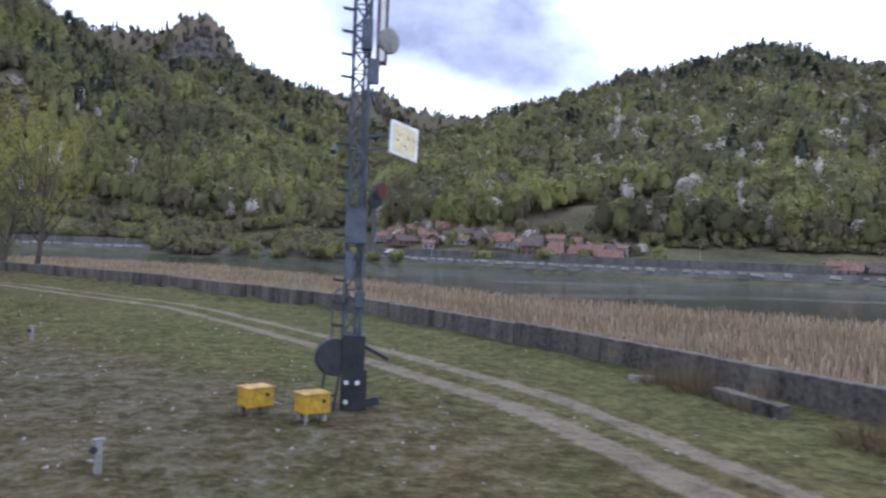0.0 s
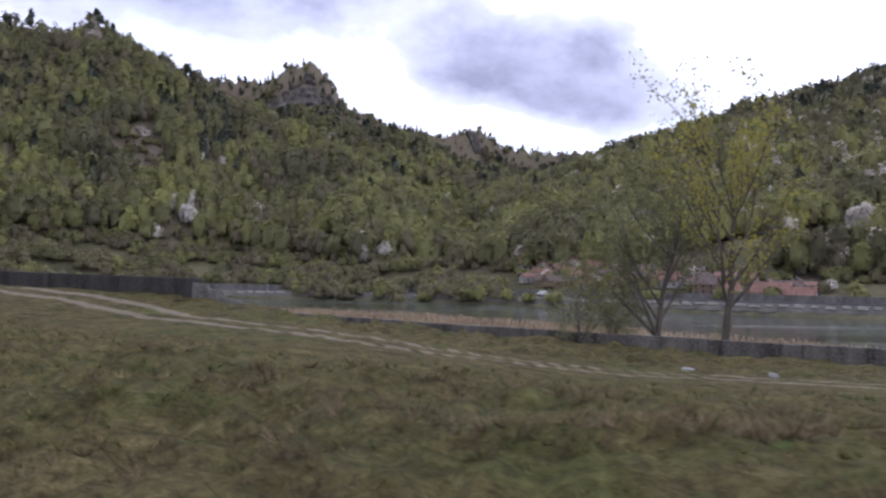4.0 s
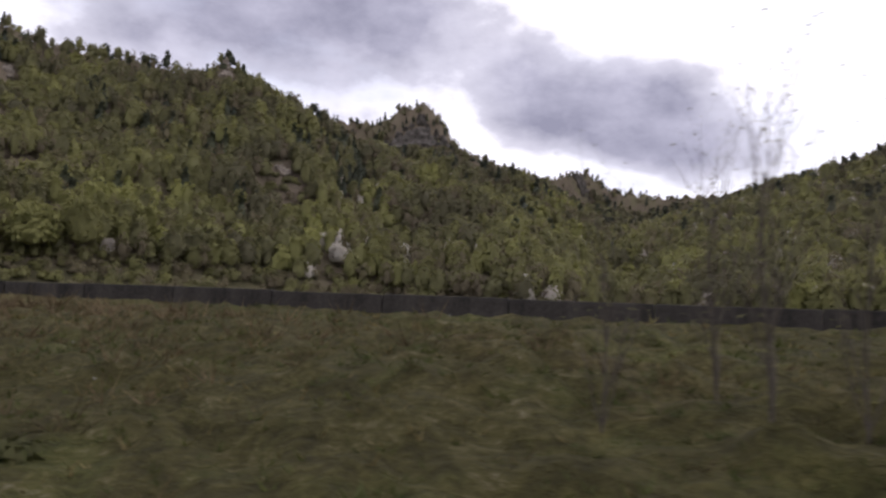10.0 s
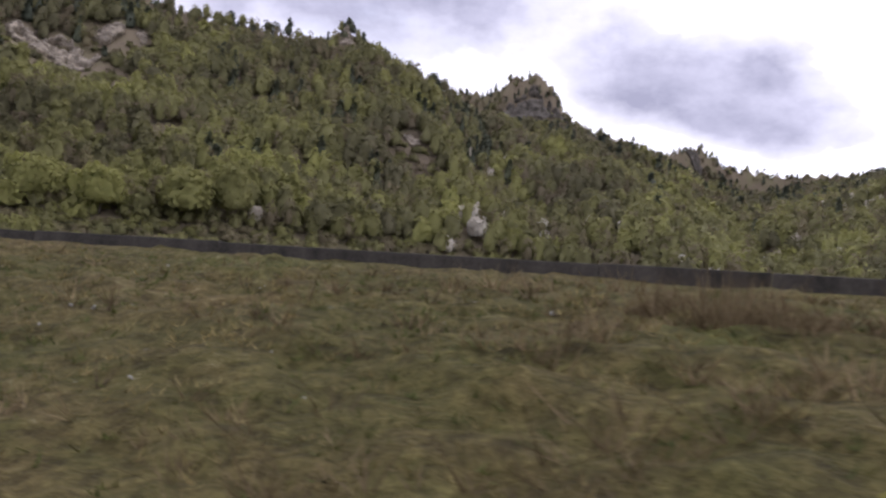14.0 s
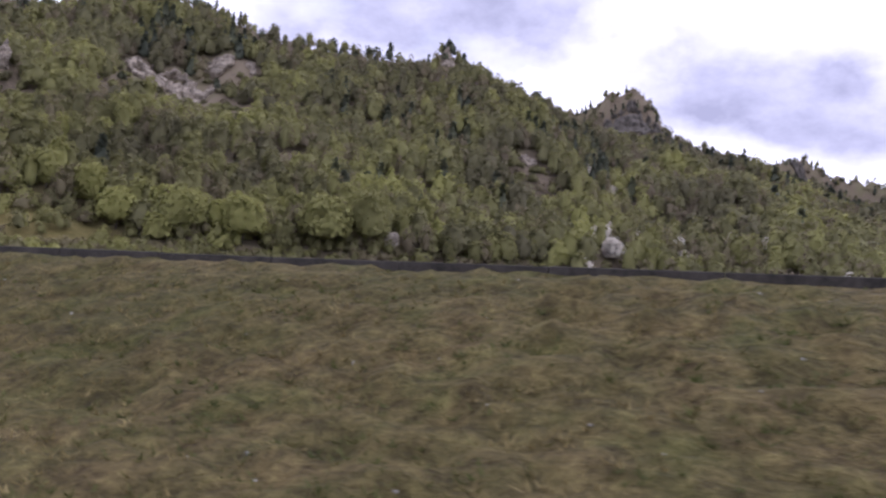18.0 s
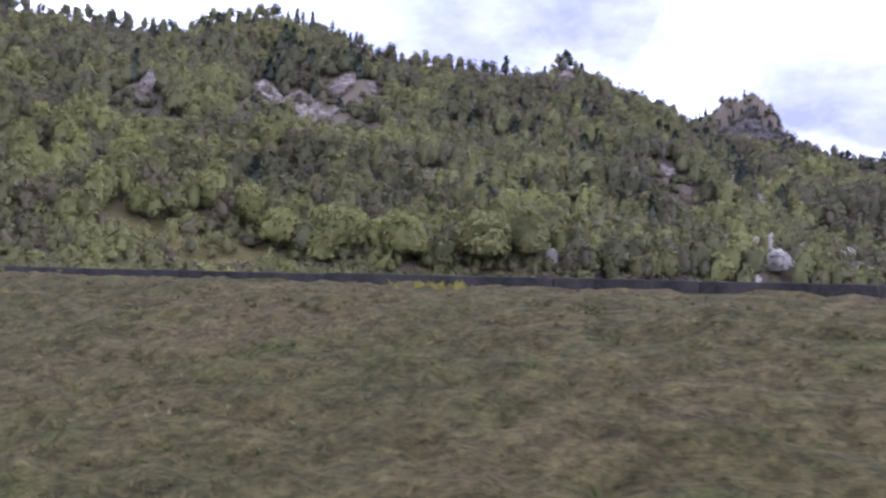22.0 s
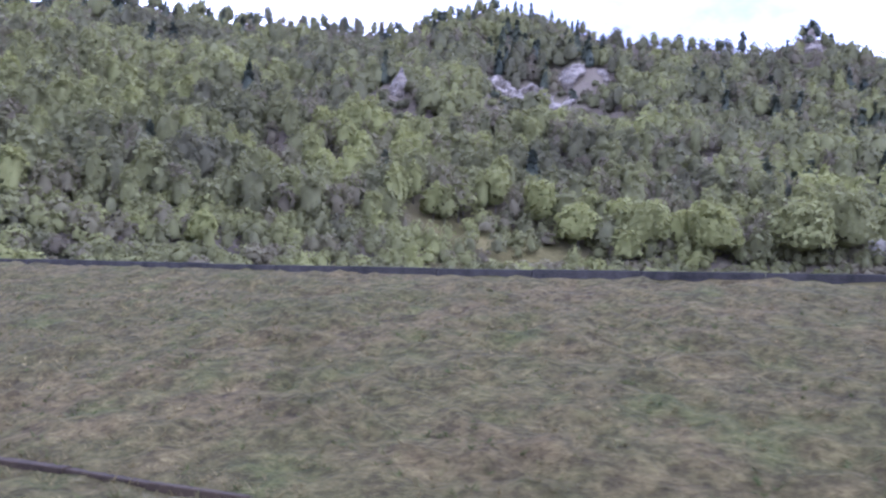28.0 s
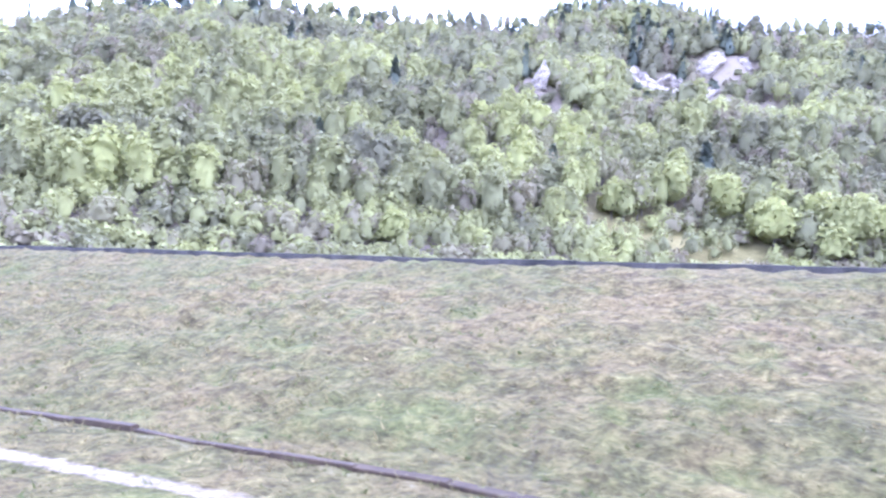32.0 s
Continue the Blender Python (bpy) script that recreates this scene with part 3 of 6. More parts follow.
def grid_axis(lo, a, b, hi, step):
    out = [np.arange(a, b + 1, step)]
    g, p, q = step, a, b
    left, right = [], []
    while p > lo:
        g *= 1.35
        p -= g
        left.append(p)
    g = step
    while q < hi:
        g *= 1.35
        q += g
        right.append(q)
    return np.concatenate([left[::-1], out[0], right])


GX, GY = grid_axis(-4600, -1050, 950, 4600, 8.0), grid_axis(-4600, -60, 1660, 4600, 8.0)
gx, gy = np.meshgrid(GX, GY)
gz = land_z(gx.ravel(), gy.ravel()).reshape(gx.shape)


def land_at(x, y):
    """Height of the land's mesh."""
    x, y = np.atleast_1d(np.asarray(x, float)), np.atleast_1d(np.asarray(y, float))
    i = np.clip(np.searchsorted(GX, x) - 1, 0, len(GX) - 2)
    j = np.clip(np.searchsorted(GY, y) - 1, 0, len(GY) - 2)
    f, g = (x - GX[i]) / (GX[i + 1] - GX[i]), (y - GY[j]) / (GY[j + 1] - GY[j])
    return (gz[j, i] * (1 - f) + gz[j, i + 1] * f) * (1 - g) + (gz[j + 1, i] * (1 - f) + gz[j + 1, i + 1] * f) * g


def meadow_at(x, y):
    """1 on the open grass above the far bank, 0 in the woods."""
    dx, dy = x + 461, y - 434
    m = np.exp(-(((dx * 0.84 + dy * 0.54) / 46)**2 + ((dy * 0.84 - dx * 0.54) / 21)**2)**2)
    m = np.clip(m * 1.7, 0, 1)
    m = np.maximum(m, np.exp(-(((x - 178) / 60)**2 + ((y - 455) / 26)**2)**2))
    m = np.maximum(m, np.exp(-(((x - 10) / 40)**2 + ((y - 566) / 14)**2)**2))
    return np.maximum(m, 1.0 * ~beyond(np.asarray(x, float), np.asarray(y, float), FOOT))


nx, ny = len(GX), len(GY)
idx = np.arange(nx * ny).reshape(ny, nx)
quads = np.stack([idx[:-1, :-1], idx[:-1, 1:], idx[1:, 1:], idx[1:, :-1]], -1).reshape(-1, 4)
land = soup("ground", np.stack([gx.ravel(), gy.ravel(), gz.ravel()], 1), quads, M_hill, {"meadow": meadow_at(gx.ravel(), gy.ravel()), "pale": np.exp(-(((gx.ravel() + 461) / 60)**2 + ((gy.ravel() - 434) / 45)**2)**2)}, True)
tagged(land, "wooded rocky hills and valley floor beyond the river", "ground", kind="structure")

# water
bm = bmesh.new()
bmesh.ops.create_grid(bm, x_segments=1, y_segments=1, size=1, matrix=Matrix.Translation((-40, 230, WATER)) @ Matrix.Diagonal((900, 430, 1, 1)))
tagged(part("water", bm, M_water), "wide calm grey-green river with pale sky reflections", "river", kind="structure")

# near ground between the railway and the wall
S_NEAR = np.arange(-60, 540, 0.5)
JOIN = int(np.searchsorted(S_NEAR, 67.4))            # where the high wall begins the sheet narrows: two rows there
S_NEAR = np.insert(S_NEAR, JOIN, 67.65)
WIDE = np.where(np.arange(len(S_NEAR)) <= JOIN, wall_n(np.minimum(S_NEAR, 67.49)), wall_n(np.maximum(S_NEAR, 67.5)))
V_NEAR = np.linspace(0, 1, 116)**0.9
ss = np.repeat(S_NEAR[:, None], len(V_NEAR), 1)
nn = -14 + (WIDE[:, None] + 0.1 + 14) * V_NEAR[None, :]
jit = np.random.RandomState(4).uniform(-0.03, 0.03, ss.shape)
tufts = 0.07 * wobble(ss.ravel(), nn.ravel(), 2.2, 71) + 0.05 * wobble(ss.ravel(), nn.ravel(), 1.2, 72)
zz = near_z(np.where(np.arange(len(S_NEAR))[:, None] <= JOIN, np.minimum(ss, 67.49), ss), nn) + (jit * (np.abs(ss - 67.5) > 0.4) + tufts.reshape(ss.shape) * np.clip((ss - 20) / 20, 0.15, 1)) * (nn > 4) * calm(ss, nn)
bx, by = world_xy(ss.ravel(), nn.ravel())


def bare_at(s, n):
    """Bare earth: the yard by the mast, the wheel tracks of the lane, the track bed."""
    yard = 0.5 * np.exp(-((s - 16) / 16)**4 - ((n - 9) / 6)**4)
    bed = 1.0 * (n < 3.5)
    rough = 0.28 * (np.sin(s * 0.11) > 0.2) * (s > 120) * (s < 200)
    drain = 0.4 * np.exp(-((n - np.interp(s, DRAIN_S, DRAIN_N) + 0.3) / 0.4)**2) * (s > 308)
    return np.maximum.reduce([yard, bed, rough, drain, 0.12 + 0 * s])


def lush_dark_at(s):
    """How green the bank's grass is along the railway, lens falloff darkened in too."""
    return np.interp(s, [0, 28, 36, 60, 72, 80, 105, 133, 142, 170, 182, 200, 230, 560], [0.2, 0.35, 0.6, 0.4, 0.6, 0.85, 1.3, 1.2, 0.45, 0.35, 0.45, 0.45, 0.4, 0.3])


def lawn_at(s, n):
    """Short green grass along the lane and the low wall."""
    return 0.8 * np.clip((48 - s) / 25, 0, 1) * np.clip((n - 10.5 - 0.12 * s) / 2.5, 0, 1)


def lane_at(s, n):
    """Pale wheel tracks of the lane, and the trodden path at the end."""
    lane = np.interp(s, LANE_S, LANE_N)
    near = np.clip((14 - s) / 14, 0, 1)
    ruts = np.maximum(np.exp(-((n - lane - 0.75) / (0.28 + 0.1 * near))**2), np.exp(-((n - lane + 0.75) / (0.3 + 0.24 * near))**2)) * np.clip((92 - s) / 14, 0, 1)
    path = 0.9 * np.exp(-((n - 10.4) / 0.3)**2) * (s > 378)
    return np.maximum(ruts, path)


nsx, nvx = len(S_NEAR), len(V_NEAR)
idx = np.arange(nsx * nvx).reshape(nsx, nvx)
quads = np.delete(np.stack([idx[:-1, :-1], idx[:-1, 1:], idx[1:, 1:], idx[1:, :-1]], -1), JOIN, 0).reshape(-1, 4)
bank_ground = soup("embankment", np.stack([bx, by, zz.ravel()], 1), quads, M_turf, {"bare": bare_at(ss.ravel(), nn.ravel()), "lane": lane_at(ss.ravel(), nn.ravel()), "lush_dark": lush_dark_at(ss.ravel()), "lawn": lawn_at(ss.ravel(), nn.ravel())}, True)
tagged(bank_ground, "rough grass bank of dry straw and green tufts beside the railway", "grass bank", kind="structure")


# ---- the flood wall, panel by panel ----
PANEL = 4.0
bm = bmesh.new()
box(bm, 0.006, PANEL - 0.006, 0, 0.34, -2.4, 0)
bmesh.ops.bevel(bm, geom=[e for e in bm.edges if all(v.co.z > -0.1 for v in e.verts)], offset=0.03, segments=2, affect="EDGES", profile=0.5)
panel_mesh = bpy.data.meshes.new("panel")
bm.to_mesh(panel_mesh)
bm.free()
panel_mesh.materials.append(M_concrete)
dark_panel = panel_mesh.copy()
dark_panel.materials[0] = M_wall


def flood_wall(name, label, s0, s1, line_n, top):
    root = tagged(new(name), label, "wall", kind="structure")
    r = random.Random(name)
    pts, s = [], s0
    while s < s1:                                   # even steps along the wall itself
        pts.append(s)
        x0, y0 = world_xy(s, line_n(s))
        step = 0.4
        while math.hypot(world_xy(s + step, line_n(s + step))[0] - x0, world_xy(s + step, line_n(s + step))[1] - y0) < PANEL:
            step += 0.05
        s += step
    for a, b in zip(pts[:-1], pts[1:]):
        x0, y0 = world_xy(a, line_n(a))
        x1, y1 = world_xy(b, line_n(b))
        z0, z1 = top(a), top(b)
        ob = new("panel", panel_mesh if name == "wall_low" else dark_panel)
        ob.parent = root
        yaw = math.atan2(y1 - y0, x1 - x0)
        tilt = math.atan2(z1 - z0, PANEL)
        ob.matrix_basis = Matrix.Translation((x0, y0, z0 + r.uniform(-0.025, 0.025))) @ Matrix.Rotation(yaw, 4, "Z") @ Matrix.Rotation(-tilt, 4, "Y") @ \
            Matrix.Translation((PANEL, 0, 0)) @ Matrix.Rotation(math.pi + r.uniform(-0.003, 0.003), 4, "Z")
    return root


flood_wall("wall_low", "low grey stained concrete flood wall along the reeds", -40, 126, lambda s: float(np.interp(s, W1_S, W1_N)), lambda s: 1.0)
flood_wall("wall_high", "long dark weathered concrete flood wall on the grass bank", 67.6, 560, lambda s: float(np.interp(s, W2_S, W2_N)), lambda s: float(np.interp(s, W2_ZS, W2_Z)))

# ---- woods ----
# rock faces: x, y, half width, reach up the slope, relief, grain of the rock, all in metres; and how far in front the trees stay away
ROCKS = [(-580, 752, 42, 46, 9.0, 1.4, 46), (-566, 818, 15, 26, 6.0, 1.2, 14), (-538, 826, 7, 18, 4.0, 1.2, 8), (-616, 741, 12, 12, 3.0, 1.2, 6), (-615, 583, 6.0, 7, 3.0, 0.9, 10),
         (-150, 1262, 60, 62, 10.0, 2.6, 16), (-85, 1286, 26, 30, 7.0, 2.2, 10), (-33, 1238, 22, 26, 6.0, 2.2, 22), (165, 1566, 20, 26, 6.0, 2.4, 10), (-250, 784, 9, 12, 4.0, 1.2, 12), (58, 730, 11, 14, 4.0, 1.3, 14), (-362, 968, 11, 14, 5.0, 1.4, 10)]


def ball_of(level):
    bm = bmesh.new()
    bmesh.ops.create_icosphere(bm, subdivisions=level, radius=1)
    bm.verts.ensure_lookup_table()
    out = np.array([v.co[:] for v in bm.verts]), np.array([[v.index for v in f.verts] for f in bm.faces])
    bm.free()
    return out


BALLS = {level: ball_of(level) for level in (1, 2, 3)}


def foliage(rng, base, R, H, tint, level, clumps, size, shape="dome", low=0.14, streak=1.0, full=1.0):
    """Many crowns at once: each a lobed heart of close foliage, and small leaf clumps that stand out of it."""
    ball, tri = BALLS[level]
    T, nv = len(base), len(ball)
    L = 13
    way = rng.normal(size=(T, L, 3))
    way /= np.linalg.norm(way, axis=2, keepdims=True)
    way[..., 2] = np.where(way[..., 2] < -0.35, -way[..., 2], way[..., 2])
    girth = rng.uniform(0.78, 1.12, (T, L))
    half = np.stack([R * rng.uniform(0.86, 1.1, T), R * rng.uniform(0.86, 1.1, T), H * (1 - low) / 2], 1)
    mid = base + np.stack([0 * H, 0 * H, H * (low + (1 - low) / 2)], 1)
    skew = rng.normal(scale=0.1, size=(T, 2))

    def surface(d):
        """Places on the crowns for directions d (T, m, 3), and which lobe each belongs to."""
        dot = np.einsum("tmc,tlc->tml", d, way)
        lobe = np.argmax(dot, 2)
        near = np.clip(np.max(dot, 2), 0, 1)[..., None] * np.take_along_axis(girth, lobe, 1)[..., None]**0.3
        z = d[..., 2:]
        if shape == "cone":
            wide = np.clip(0.6 - 0.56 * z, 0.06, 1.1) * (1 + 0.35 * (near - 0.75))
            p = np.concatenate([d[..., :2] * wide / np.sqrt(np.clip(1 - z**2, 0.12, 1)), z], 2)
        else:
            p = d * (0.7 + 0.37 * near**5)
            p[..., :2] *= np.where(z < 0, 1 - 0.3 * z, 1 - 0.04 * z)
        p[..., :2] += skew[:, None, :] * z
        return p * half[:, None, :], lobe

    d = np.repeat(ball[None], T, 0) + rng.uniform(-0.06, 0.06, (T, nv, 3))
    off, _ = surface(d / np.linalg.norm(d, axis=2, keepdims=True))
    off = off * full * rng.uniform(0.92, 1.07, (T, nv, 1))
    fn = np.cross(off[:, tri[:, 1]] - off[:, tri[:, 0]], off[:, tri[:, 2]] - off[:, tri[:, 0]])
    vn = np.zeros_like(off)
    for c in range(3):
        for j, k in enumerate(tri[:, c]):
            vn[:, k] += fn[:, j]
    vn /= np.linalg.norm(vn, axis=2, keepdims=True) + 1e-6
    vn = vn + np.array([0, 0, 0.9]) + rng.normal(scale=0.15, size=vn.shape)
    vs1 = (mid[:, None, :] + off).reshape(-1, 3)
    fs1 = (tri[None] + (np.arange(T) * nv)[:, None, None]).reshape(-1, 3)
    tt1 = np.repeat(tint, len(tri)) + rng.normal(scale=0.045, size=T * len(tri)) - 0.03
    d = rng.normal(size=(T, clumps, 3))
    d /= np.linalg.norm(d, axis=2, keepdims=True)
    d[..., 2] = np.where(d[..., 2] < -0.55, -d[..., 2], d[..., 2])
    p, lobe = surface(d)
    hub = np.take_along_axis(way, lobe[..., None].repeat(3, 2), 1) * half[:, None, :] * 0.55
    nrm = (p - hub) / (np.linalg.norm(p - hub, axis=2, keepdims=True) + 1e-6) * 0.7 + d * 0.5 + np.array([0, 0, 0.9])
    p = mid[:, None, :] + p * rng.uniform(0.88, 1.15, (T, clumps, 1))
    flat = nrm + rng.normal(scale=0.9, size=nrm.shape)
    nrm = nrm + rng.normal(scale=0.13, size=nrm.shape)
    flat /= np.linalg.norm(flat, axis=2, keepdims=True)
    ref = rng.normal(size=d.shape) + (np.array([0, 0, 2.5]) if streak > 1 else 0)
    u = np.cross(flat, ref)
    u /= np.linalg.norm(u, axis=2, keepdims=True) + 1e-6
    v = np.cross(flat, u)
    sz = (size * R)[:, None, None] * rng.uniform(0.55, 1.4, (T, clumps, 1))
    k = [rng.uniform(0.7, 1.4, (T, clumps, 1)) for _ in range(3)]
    su, sv = sz / streak**0.5, sz * streak**0.5
    vs2 = np.stack([p - u * su * k[0] - v * sv * 0.5, p + u * su * k[1] - v * sv * 0.5, p + v * sv * k[2]], 2).reshape(-1, 3)
    fs2 = np.arange(len(vs2)).reshape(-1, 3)
    tt2 = (np.repeat(tint[:, None], clumps, 1) + rng.normal(scale=0.05, size=(T, clumps))).ravel()
    nn_ = np.repeat(nrm.reshape(-1, 3), 3, 0)
    out = np.vstack([vn.reshape(-1, 3), nn_])
    out /= np.linalg.norm(out, axis=1, keepdims=True) + 1e-6
    return np.vstack([vs1, vs2]), np.vstack([fs1, fs2 + len(vs1)]), np.clip(np.concatenate([tt1, tt2]), 0, 1), out


def stems(base, top, r):
    """A thin three-sided tapering trunk for every tree."""
    T = len(base)
    a = np.arange(3) * 2.0944
    ring = np.stack([np.cos(a), np.sin(a), 0 * a], 1)
    lo = base[:, None, :] + ring[None] * r[:, None, None]
    hi = top[:, None, :] + ring[None] * (0.35 * r)[:, None, None]
    vs = np.concatenate([lo, hi], 1).reshape(-1, 3)
    f = np.array([(0, 1, 4), (0, 4, 3), (1, 2, 5), (1, 5, 4), (2, 0, 3), (2, 3, 5)])
    return vs, (f[None] + (np.arange(T) * 6)[:, None, None]).reshape(-1, 3)


def seen_from_valley(x, y, top):
    """True where a crown's top shows over the land from the valley's open floor."""
    seen = np.zeros(len(x), bool)
    for s_ in (0, 75, 150, 225, 300, 385):
        ex, ey = (float(q) for q in world_xy(s_, 0.0))
        clear = np.ones(len(x), bool)
        for f in np.linspace(0.4, 0.985, 36):
            clear &= land_at(ex + f * (x - ex), ey + f * (y - ey)) + 12 < 3.3 + f * (top - 3.3)
        seen |= clear
    return seen


rng = np.random.RandomState(21)
STEP = 10.2
cx, cy = np.meshgrid(np.arange(-1060, 960, STEP), np.arange(120, 1690, STEP))
cx = cx.ravel() + rng.uniform(-0.42, 0.42, cx.size) * STEP
cy = cy.ravel() + rng.uniform(-0.42, 0.42, cy.size) * STEP
ok = beyond(cx, cy, FOOT) & (meadow_at(cx, cy) < 0.35)
cx, cy = cx[ok], cy[ok]
cz = land_at(cx, cy)
gxx, gyy = (land_at(cx + 9, cy) - land_at(cx - 9, cy)) / 18, (land_at(cx, cy + 9) - land_at(cx, cy - 9)) / 18
vx, vy = -110 - cx, 190 - cy
vl = np.hypot(vx, vy)
facing = (-gxx * vx - gyy * vy) / vl
d_top = np.minimum(to_line(cx, cy, FRONT)[0], np.minimum(to_line(cx, cy, FAR)[0], to_line(cx, cy, EAST)[0]))
ok = (facing > -0.12) | (d_top < 22)
for rx_, ry_, rw, up_, _, _, clear_ in ROCKS:
    fl = math.hypot(-110 - rx_, 190 - ry_)
    fx_, fy_ = (-110 - rx_) / fl, (190 - ry_) / fl
    along, ahead = (cx - rx_) * fy_ - (cy - ry_) * fx_, (cx - rx_) * fx_ + (cy - ry_) * fy_
    ahead = np.where(ahead > 0, ahead / (clear_ + up_ / 2), ahead / (up_ / 2))
    ok &= ~((np.hypot(along / rw, ahead) < 0.95) & (rng.uniform(size=len(cx)) < (0.9 if ry_ < 1000 else 0.4)) & (d_top > 10))
cx, cy, cz, d_top, vl = cx[ok], cy[ok], cz[ok], d_top[ok], vl[ok]
ok = seen_from_valley(cx, cy, cz + 20)
cx, cy, cz, d_top, vl = cx[ok], cy[ok], cz[ok], d_top[ok], vl[ok]
patch = wobble(cx, cy, 260, 31) + 0.5 * wobble(cx, cy, 90, 32)
pick = rng.uniform(size=len(cx))
sq, _ = plan_sn(cx, cy)
reach = np.min([np.hypot(cx - world_xy(s_, 0.0)[0], cy - world_xy(s_, 0.0)[1]) for s_ in (0, 100, 200, 300, 385)], 0)
grade = np.where(reach < 500, 0, np.where(reach < 850, 1, 2))
far_tree = vl > 880
east = (cx > 130) & (cy < 1150)
crest = d_top < 24
back = to_line(cx, cy, FAR)[0] < to_line(cx, cy, FRONT)[0]
grove = wobble(cx * 1.0, cy * 0.55, 62, 37)
# more pines on the far hill: its haze put in as darker trees
p_con = np.clip((-0.04 + 0.1 * patch + 0.2 * grove) * (cz > 60) * np.where(cx < -420, 0.35, 1) + (0.2 + 0.25 * grove) * back + (0.22 + 0.5 * wobble(cx, cy, 40, 35)) * crest * (1 - 0.4 * east) + 0.3 * (np.hypot(cx + 590, cy - 815) < 60), 0.0, 0.85)
p_blo = np.where(east & (d_top > 90), 0.17, np.where((cx > -200) & (cz < 60), 0.07, np.where(cx > -260, 0.012, 0.0)))
p_bud = np.clip(0.24 - 0.12 * patch + 0.32 * wobble(cx, cy, 48, 36), 0.05, 0.75) * np.where(cx < -420, 0.75, 1)
kind = np.where(pick < p_con, 2, np.where(pick < p_con + p_blo, 3, np.where(pick < p_con + p_blo + p_bud, 1, 0)))
stunt = np.full(len(cx), 99.0)                # low growth on the steep ground below the rocks
for rx_, ry_, rw, up_, _, _, _ in ROCKS:
    big_ = int(rw == 42)
    fl = math.hypot(-110 - rx_, 190 - ry_)
    fx_, fy_ = (-110 - rx_) / fl, (190 - ry_) / fl
    along, ahead = (cx - rx_) * fy_ - (cy - ry_) * fx_, (cx - rx_) * fx_ + (cy - ry_) * fy_
    stunt = np.where((np.abs(along) < rw * 0.9 + 0.35 * np.maximum(ahead, 0)) & (ahead > -0.4 * up_) & (ahead < (80, 150)[big_]), np.minimum(stunt, 3.5 + (0.22, 0.06)[big_] * np.maximum(ahead - 0.3 * up_, 0)), stunt)
stunt = np.where(np.hypot(cx + 603, cy - 562) < 24, np.minimum(stunt, 9.0), stunt)      # round the pinnacle
HEROES = [(-176, 650), (-340, 525), (-458, 478), (-434, 466), (-405, 480), (-378, 497), (-322, 545), (-530, 321), (-309, 557), (255, 470)]
for hx, hy in HEROES:
    fl = math.hypot(-250 - hx, 150 - hy)
    for go in (0, 14, 28):
        kind = np.where(np.hypot(cx - hx - go * (-250 - hx) / fl, cy - hy - go * (150 - hy) / fl) < 11, -1, kind)
kind = np.where((cx < -465) & (to_line(cx, cy, FOOT)[0] < 24), -1, kind)
small = np.where(crest, np.where(far_tree, rng.uniform(0.42, 0.68, len(cx)), rng.uniform(0.58, 0.85, len(cx))), 1)
R = rng.uniform(5.2, 8.2, len(cx)) * np.array([1, 0.92, 0.9, 0.8, 1])[kind] * small**1.2
R = R * np.where(grade == 0, 0.92, 1.02)
H = rng.uniform(18, 27, len(cx)) * np.array([1, 0.96, 1.1, 0.72, 1])[kind] * small
R, H = np.where(H > stunt, R * np.clip(stunt / H, 0.75, 1), R), np.minimum(H, stunt)
# far hill tinted darker for haze, western woods lighter for veiling glare
tint = np.clip(0.38 + 0.26 * wobble(cx, cy, 170, 33) + 0.2 * wobble(cx, cy, 60, 34) + rng.normal(scale=0.14, size=len(cx)) - 0.14 * (cz > 170) + 0.08 * (cz < 90) + 0.1 * np.clip((-240 - cx) / 160, 0, 1) - 0.14 * back, 0, 1)
# a fringe of smaller trees along the crests
fx, fy = [], []
for line in (FRONT, FAR, EAST):
    for a, b in zip(line[:-1], line[1:]):
        for f in np.arange(0, 1, 5.6 / np.hypot(*(b - a)[:2])):
            px, py = a[:2] + f * (b - a)[:2] + rng.normal(scale=5.0, size=2)
            fx.append(px), fy.append(py)
for a in range(6):                            # a stand of tall pines on the knob of the ridge
    fx.append(-366 + rng.uniform(-9, 9)), fy.append(979 + rng.uniform(-7, 7))
fx, fy = np.array(fx), np.array(fy)
fz = land_at(fx, fy)
ok = seen_from_valley(fx, fy, fz + 26) & (fx > -1010) & (fx < 900)
fx, fy, fz = fx[ok], fy[ok], fz[ok]
dark = wobble(fx, fy, 55, 38) + rng.normal(scale=0.35, size=len(fx))
knob = np.hypot(fx + 366, fy - 979) < 13
f_kind = np.where((dark > 0.4) | knob, 2, np.where(rng.uniform(size=len(fx)) < 0.5, 1, 0))
f_far = np.hypot(fx + 110, fy - 190) > 880
f_clump = wobble(fx, fy, 34, 39)
f_R = np.where(f_kind == 2, rng.uniform(3.0, 5.2, len(fx)), rng.uniform(3.0, 5.4, len(fx)))
f_H = np.where(f_kind == 2, rng.uniform(11, 17, len(fx)) * (1 + 0.35 * np.clip(f_clump, 0, 1)), rng.uniform(8, 13, len(fx))) * np.where(f_far, 0.72, 1)
f_R *= np.where(f_far, 0.8, 1)
f_H = np.where(knob, rng.uniform(14, 22, len(fx)), f_H)
f_tint = np.clip(rng.normal(0.35, 0.15, len(fx)), 0, 1)
f_base = np.stack([fx, fy, fz - 2.0], 1)
base = np.stack([cx, cy, cz - 1.5], 1)
